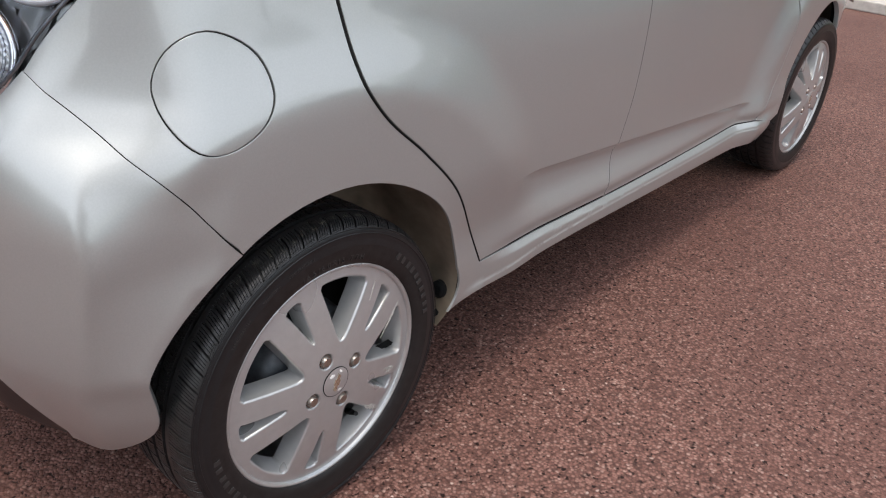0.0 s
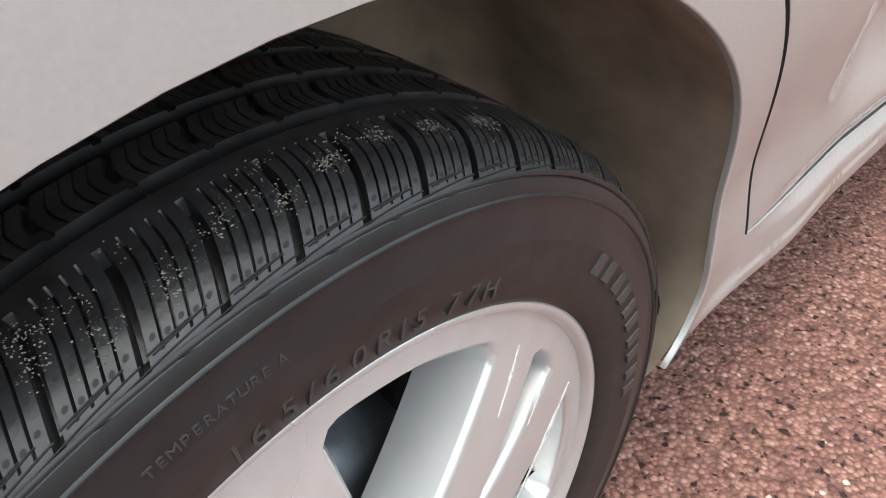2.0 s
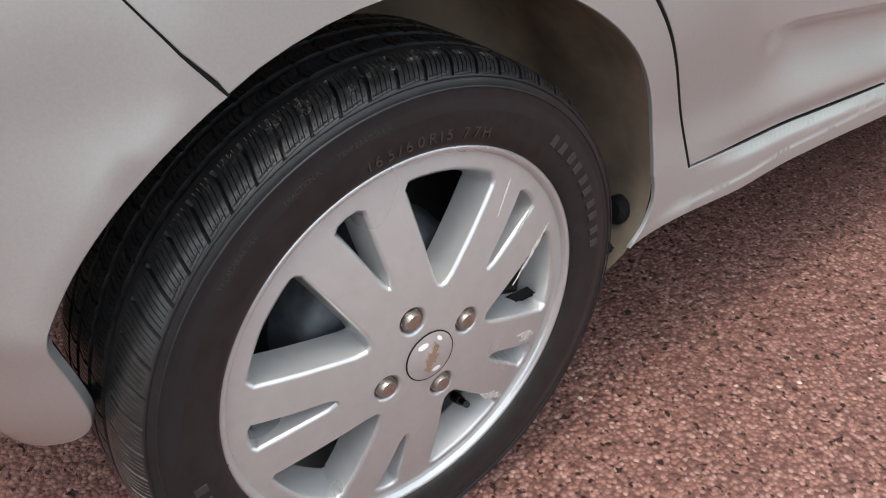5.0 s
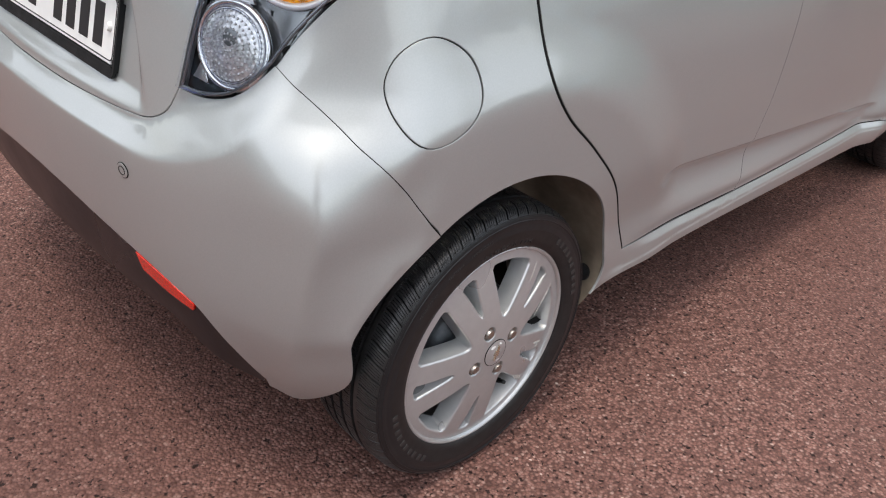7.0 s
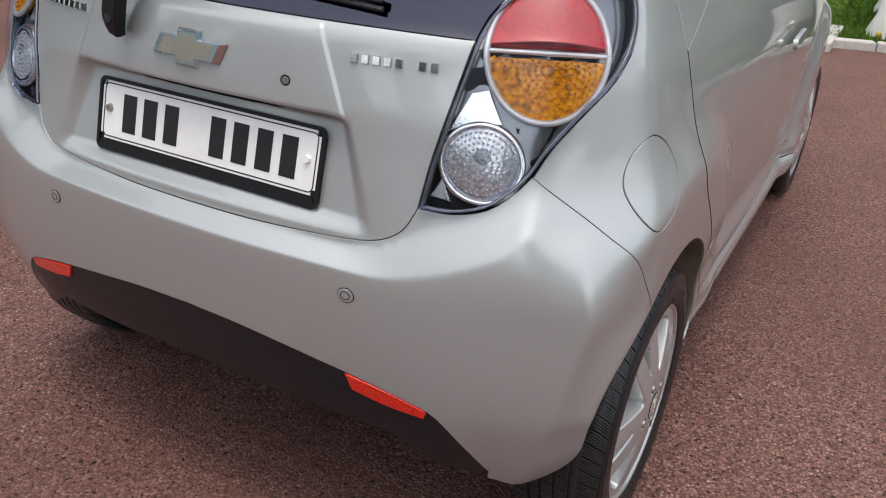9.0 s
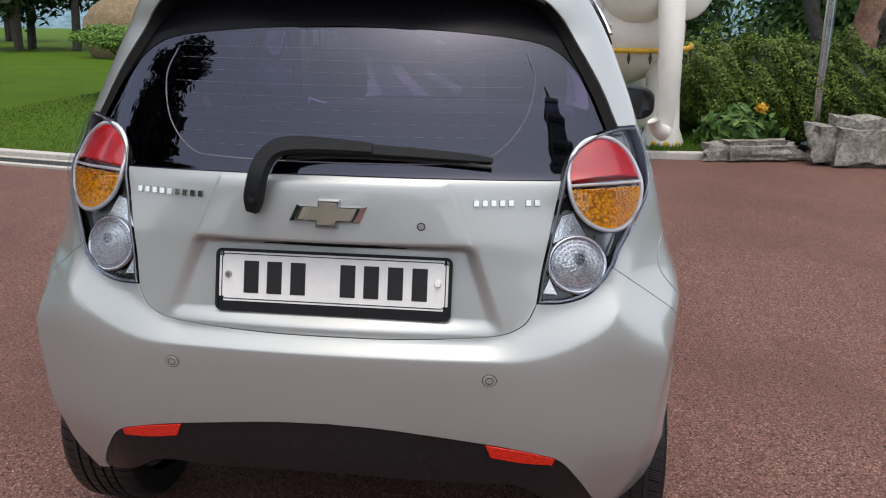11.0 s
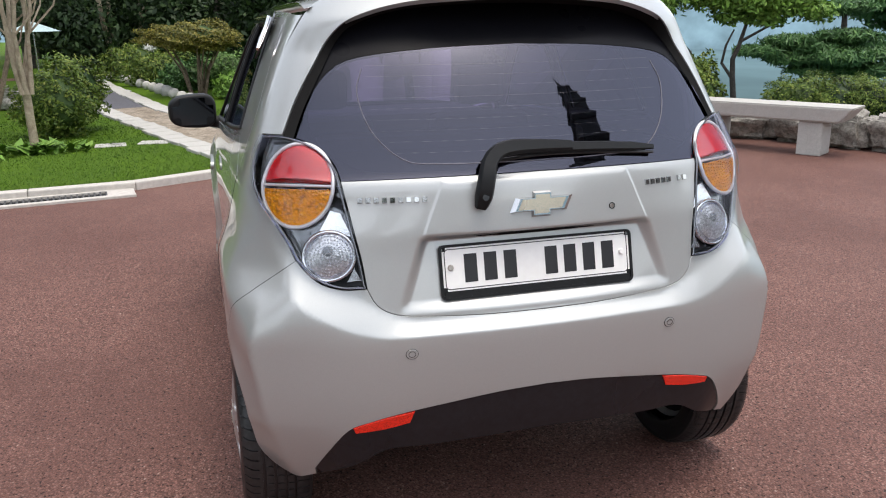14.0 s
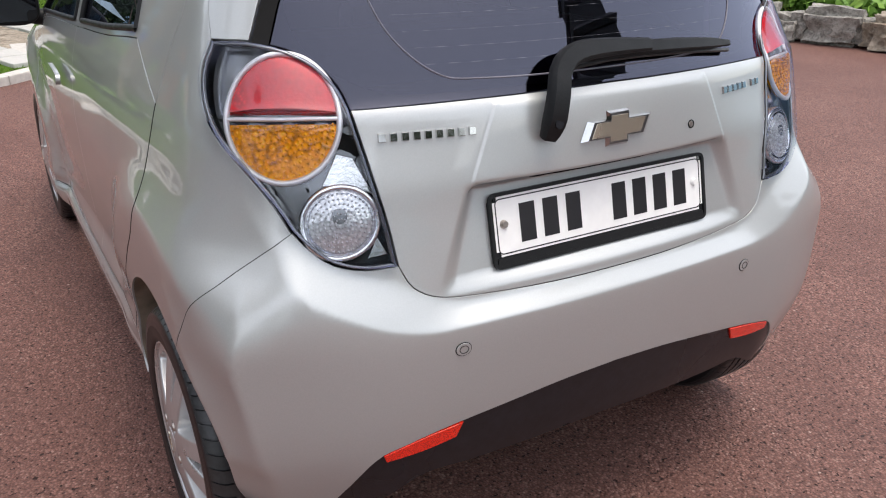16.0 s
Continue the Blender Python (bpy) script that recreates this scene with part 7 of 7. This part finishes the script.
bm = bmesh.new()
tube(bm, [(0, 0, 0), (0, 0, 3), (0, 0, 7)], 0.052, 20)
part("shaft", bm, M["steel_pole"], pole, smooth=60)
red_pine = tree("red_pine", "large red-barked pine with a forked trunk", (4.60, 10.55, 0), 8.0, 0.24, M["red_bark"], M["pine"], 0.9, 9000, 0.12, 71, 1, (0.06, 0), 2, trunk_share=0.36, spread=0.9)
bm = bmesh.new()
tube(bm, [(0.10, -0.04, 0.9), (0.34, -0.15, 1.25), (0.72, -0.32, 1.66), (1.10, -0.50, 2.05), (1.5, -0.6, 2.9)], [0.13, 0.11, 0.10, 0.09, 0.05], 10)
tube(bm, [(-0.10, 0.04, 0.9), (-0.34, 0.15, 1.5), (-0.50, 0.22, 2.1), (-0.72, 0.32, 3.0)], [0.11, 0.09, 0.075, 0.04], 9)
part("limb", bm, M["dark_bark"], red_pine, "dark side limbs", smooth=50)
tree("maple", "dark red-leaved maple tree beyond the hedge", (5.1, 11.8, 0), 4.6, 0.16, M["dark_bark"], M["maple"], 0.7, 6000, 0.09, 72, 2, (0.1, 0), 2, spread=0.8)
yt = thing("young_tree", "slender dark-stemmed tree with a light green crown", "tree", (5.86, 7.07, 0))
bm = bmesh.new()
tube(bm, [(0, 0, -0.02), (-0.01, 0, 0.3), (-0.04, 0.02, 0.6), (-0.05, 0.03, 0.83), (0.0, 0.0, 0.98), (0.04, -0.02, 1.15), (0.12, -0.06, 1.5), (0.1, 0, 2.1)], [0.045, 0.04, 0.036, 0.032, 0.028, 0.024, 0.018, 0.01], 9)
tube(bm, [(-0.20, 0.12, -0.02), (-0.27, 0.17, 0.3), (-0.40, 0.26, 0.62), (-0.50, 0.33, 0.92), (-0.62, 0.41, 1.06), (-0.74, 0.48, 1.25), (-0.82, 0.55, 1.6)], [0.042, 0.036, 0.032, 0.028, 0.024, 0.018, 0.008], 8)
tube(bm, [(0.02, -0.01, 1.05), (0.25, -0.18, 1.22), (0.55, -0.4, 1.45)], [0.02, 0.015, 0.008], 7)
tube(bm, [(-0.02, 0.01, 0.55), (-0.16, 0.10, 0.78), (-0.13, 0.08, 1.0), (-0.06, 0.03, 1.2)], [0.024, 0.019, 0.016, 0.010], 7)
part("trunk", bm, M["dark_bark"], yt, smooth=50)
crown = [(-0.80, 0.54, 1.52, 0.26, 0.26, 0.16), (-0.41, 0.27, 1.62, 0.34, 0.34, 0.18), (-0.07, 0.05, 1.58, 0.38, 0.38, 0.20), (0.21, -0.16, 1.50, 0.36, 0.36, 0.18), (0.46, -0.35, 1.56, 0.36, 0.36, 0.2), (-0.11, 0.07, 1.36, 0.24, 0.24, 0.10), (0.27, -0.20, 1.32, 0.26, 0.26, 0.10), (0.67, -0.52, 1.42, 0.3, 0.3, 0.14), (0.1, 0.1, 2.0, 0.7, 0.7, 0.35), (-0.5, 0.5, 2.0, 0.5, 0.5, 0.3)]
foliage("crown", crown, 26000, 0.036, M["lime"], yt, seed=73, shell=0.15, up=0.5)
bush("round_shrub", "round yellow-green shrub behind the rocks", [(0, 0, 0.45, 0.30, 0.3, 0.46)], 6000, 0.034, M["hedge"], (5.0, 6.62, 0), 66)
pt = thing("garden_pine", "spreading pine with flat layered green boughs", "tree", (8.44, 8.21, -0.02))
bm = bmesh.new()
tube(bm, [(0, 0, 0), (0.05, 0, 0.4), (-0.08, 0.05, 0.75), (0.03, 0, 1.1), (0, 0, 1.6)], [0.10, 0.09, 0.07, 0.05, 0.025], 9)
blobs = []
for x, y, z in ((-0.84, 0.68, 0.81), (-0.51, 0.43, 0.70), (-0.22, 0.19, 0.87), (0.06, -0.05, 1.04), (0.25, -0.23, 0.77), (-0.25, 0.21, 0.54), (0.35, -0.32, 0.55), (-0.03, 0.02, 0.67), (-0.53, 0.44, 0.96), (0.5, 0.3, 1.0), (-0.3, -0.4, 0.75), (0.1, 0.1, 1.45)):
    tube(bm, [(0, 0, z - 0.12), (x * 0.5, y * 0.5, z - 0.03), (x, y, z)], [0.03, 0.022, 0.012], 6)
    blobs += [(x, y, z + 0.04, 0.42, 0.42, 0.09), (x * 0.6, y * 0.6, z + 0.02, 0.3, 0.3, 0.07)]
part("trunk", bm, M["dark_bark"], pt, smooth=50)
foliage("crown", blobs, 60000, 0.028, M["pine"], pt, seed=75, shell=0.1, aspect=5.0, up=0.3)
for i, (x, y, s) in enumerate(((15.5, 13.5, 76),)):
    t = thing("garden_pine", "spreading pine with flat layered green boughs", "tree", (x, y, -0.4))
    r = random.Random(s)
    bm = bmesh.new()
    tube(bm, [(0, 0, 0), (0.1, 0, 0.7), (-0.1, 0.1, 1.4), (0.05, 0, 2.2), (0, 0, 3.0)], [0.13, 0.11, 0.09, 0.06, 0.03], 9)
    blobs = []
    for k in range(9):
        a, z = r.uniform(0, math.tau), 0.8 + k * 0.26
        rr_ = 1.5 - 0.11 * k
        e = (rr_ * math.cos(a), rr_ * math.sin(a), z + 0.1)
        tube(bm, [(0, 0, z - 0.1), (e[0] * 0.5, e[1] * 0.5, z + 0.06), e], [0.05, 0.035, 0.02], 6)
        blobs += [(e[0], e[1], e[2] + 0.06, 0.75, 0.75, 0.17), (e[0] * 0.5, e[1] * 0.5, z + 0.16, 0.6, 0.6, 0.15)]
    part("trunk", bm, M["dark_bark"], t, smooth=50)
    foliage("crown", blobs, 9000, 0.10, M["pine"], t, seed=s, shell=0.2, aspect=3.0)
lt = thing("leaning_tree", "dark leaning trunk with small leaf tufts", "tree", (10.3, 3.9, 0))
bm = bmesh.new()
tube(bm, [(0, 0, 0), (-0.35, 0.35, 0.7), (-0.8, 0.7, 1.3), (-1.3, 1.05, 2.0), (-1.7, 1.3, 3.0)], [0.14, 0.12, 0.11, 0.09, 0.06], 10)
tube(bm, [(0.5, -0.3, 0), (0.52, -0.3, 1.4), (0.55, -0.32, 3.2)], [0.085, 0.08, 0.06], 9)
part("trunk", bm, M["dark_bark"], lt, smooth=50)
foliage("crown", [(-0.5, 0.5, 1.1, 0.25, 0.25, 0.2), (-1.0, 0.9, 1.7, 0.3, 0.3, 0.2), (0.9, -0.5, 1.0, 0.35, 0.3, 0.22), (0.1, -0.3, 1.6, 0.3, 0.3, 0.12), (-1.7, 1.3, 3.0, 0.9, 0.9, 0.5)], 2200, 0.08, M["leaf"], lt, seed=80, shell=0.1)

# ---- woods, hills and towers ----
def wood(label, pts, count, size, seed, height, mat="wood_far", depth=2.2, trunks=True):
    """A belt of trees too far off to count: trunks and leaf clumps."""
    r = random.Random(seed)
    bm, blobs = bmesh.new(), []
    for (ax, ay), (bx, by) in zip(pts, pts[1:]):
        n = max(2, int(math.hypot(bx - ax, by - ay) / 1.5))
        for i in range(n):
            t = (i + r.random()) / n
            x, y = ax + (bx - ax) * t + r.uniform(-depth, depth) * 0.5, ay + (by - ay) * t + r.uniform(-depth, depth) * 0.5
            h = height * r.uniform(0.7, 1.2)
            if trunks:
                tube(bm, [(x, y, -0.2), (x + r.uniform(-0.2, 0.2), y, h * 0.4), (x + r.uniform(-0.4, 0.4), y, h * 0.8)], [0.16, 0.12, 0.06], 7)
            for k in range(7):
                z = h * r.uniform(0.28, 1.0)
                w = 1.15 * (1.25 - 0.5 * z / h)
                blobs.append((x + r.uniform(-1, 1) * w, y + r.uniform(-1, 1) * w, z, w, w, w * 0.75))
    t = tagged(new("woodland"), label, "trees", kind="stuff")
    part("trunks", bm, M["dark_bark"], t)
    foliage("crowns", blobs, count, size, M[mat], t, seed=seed, shell=0.35)
    return t


wood("dark green woodland beyond the lawn", [(-22, 25), (-12, 25.5), (-3, 26), (3, 25), (6, 22)], 90000, 0.15, 90, 6.5)
wood("darker trees deep in the woodland", [(-30, 32), (-8, 33), (8, 31)], 16000, 0.4, 91, 9.5)
wood("mixed green trees behind the statue", [(2.4, 16), (4.5, 14.5), (7.0, 13.0)], 40000, 0.085, 92, 3.6, "leaf")
wood("green trees beyond the flower bed", [(-5.0, 21.5), (-1.5, 20.5), (2.0, 18.5)], 36000, 0.09, 93, 4.2, "wood_far", 1.2)
wood("woodland left of the forecourt", [(-16, 16), (-15, 8), (-14, 0), (-15, -8)], 18000, 0.26, 94, 6.0)
wood("dark trees beside the forecourt", [(-9.8, -1), (-9.6, 4), (-10.2, 9)], 24000, 0.16, 99, 6.0)
wood("trees behind the forecourt", [(-13, -12), (-6, -20), (4, -24)], 16000, 0.3, 95, 7.0)
tree("tall_pine", "tall dark pine at the edge of the forecourt", (-9.6, -3.2, 0), 8.5, 0.22, M["dark_bark"], M["wood_far"], 0.75, 9000, 0.16, 96, 1, (0, 0), 3, spread=0.8, trunk_share=0.42)
tree("lawn_tree", "green tree with forked pale trunk near the path", (-2.75, 20.4, 0), 5.2, 0.14, M["pale_bark"], M["leaf"], 0.75, 6500, 0.12, 97, 3, (0, 0), 2, spread=0.6)

# many-tiered stone pagoda behind the forecourt
pg = thing("stone_pagoda", "tall dark stone pagoda with many tiers", "pagoda", (10.1, -10.3, 0), rz=20)
z, w = 0.0, 3.7
for k in range(11):
    hh = 2.2 if k == 0 else 0.62 * (1 - 0.035 * k) + 0.35
    bm = bmesh.new()
    box(bm, (-w * 0.9, -w * 0.9, z - 0.05), (w * 0.9, w * 0.9, z + hh), 0.03)
    part("tier_body", bm, M["pagoda"], pg)
    bm = bmesh.new()
    q0 = [bm.verts.new((sx * w * 1.06, sy * w * 1.06, z + hh + 0.12)) for sx, sy in ((-1, -1), (1, -1), (1, 1), (-1, 1))]
    q1 = [bm.verts.new((sx * w * 0.86, sy * w * 0.86, z + hh + 0.40)) for sx, sy in ((-1, -1), (1, -1), (1, 1), (-1, 1))]
    q2 = [bm.verts.new((sx * w * 0.95, sy * w * 0.95, z + hh)) for sx, sy in ((-1, -1), (1, -1), (1, 1), (-1, 1))]
    for i in range(4):
        j = (i + 1) % 4
        bm.faces.new((q0[i], q0[j], q1[j], q1[i]))
        bm.faces.new((q2[i], q2[j], q0[j], q0[i]))
    bm.faces.new(q1)
    bm.faces.new(q2[::-1])
    part("tier_roof", bm, M["pagoda"], pg)
    z += hh + 0.36
    w *= 0.83
bm = bmesh.new()
tube(bm, [(0, 0, z - 0.2), (0, 0, z + 0.8), (0, 0, z + 2.0)], [0.2, 0.12, 0.03], 10)
part("finial", bm, M["pagoda"], pg)


def ridge(name, label, mat, dist, a0, a1, base, amp, seed, step=1.2, low=None):
    """A far ridge as a curtain of rising ground."""
    vs, fs = [], []
    n = int((a1 - a0) / step)
    for i in range(n + 1):
        a = radians(a0 + (a1 - a0) * i / n)
        h = base + amp * (noise.noise(Vector((a * 3 + seed, 0.3, seed))) + 0.5 * noise.noise(Vector((a * 9 + seed, 1.7, seed))) + 0.12 * noise.noise(Vector((a * 60, 0.5, seed))))
        if low:
            h = 1.4 + (h - 1.4) * (low + (1 - low) * (1 - sstep(math.degrees(a), 37, 44)))
        for d, z in ((0.6, -30), (0.8, h * 0.55), (1.0, h)):
            vs.append((dist * d * math.sin(a), dist * d * math.cos(a), z))
    for i in range(n):
        for k in range(2):
            fs.append((i * 3 + k, i * 3 + k + 1, i * 3 + k + 4, i * 3 + k + 3))
    ob = mesh_object(name, vs, fs, mat, None)
    return tagged(ob, label, "hill", kind="structure")


# ridges and towers carry their haze in the base colour
ridge("backdrop", "wooded hills with blue haze mixed into their green", M["hill"], 100, 8, 120, 8.5, 2.4, 3.0, 0.6, 0.16)
ridge("backdrop", "far mountain ridge coloured pale blue for haze", M["hill_far"], 1300, 0, 140, 95, 60, 8.0)
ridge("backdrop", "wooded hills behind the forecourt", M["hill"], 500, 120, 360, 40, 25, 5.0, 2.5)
rt = random.Random(8)
for i in range(9):
    a = radians(45.5 + i * 3.1 + rt.uniform(-0.8, 0.8))
    d, w, hh = 460 + rt.uniform(-40, 60), rt.uniform(9, 14), rt.uniform(38, 62)
    t = thing("tower_block", "far high-rise apartment block, haze mixed into its pale colour", "building", (d * math.sin(a), d * math.cos(a), -25), "far towers", rz=rt.uniform(-20, 20) - math.degrees(a))
    bm = bmesh.new()
    box(bm, (-w, -7, 0), (w, 7, hh + 25))
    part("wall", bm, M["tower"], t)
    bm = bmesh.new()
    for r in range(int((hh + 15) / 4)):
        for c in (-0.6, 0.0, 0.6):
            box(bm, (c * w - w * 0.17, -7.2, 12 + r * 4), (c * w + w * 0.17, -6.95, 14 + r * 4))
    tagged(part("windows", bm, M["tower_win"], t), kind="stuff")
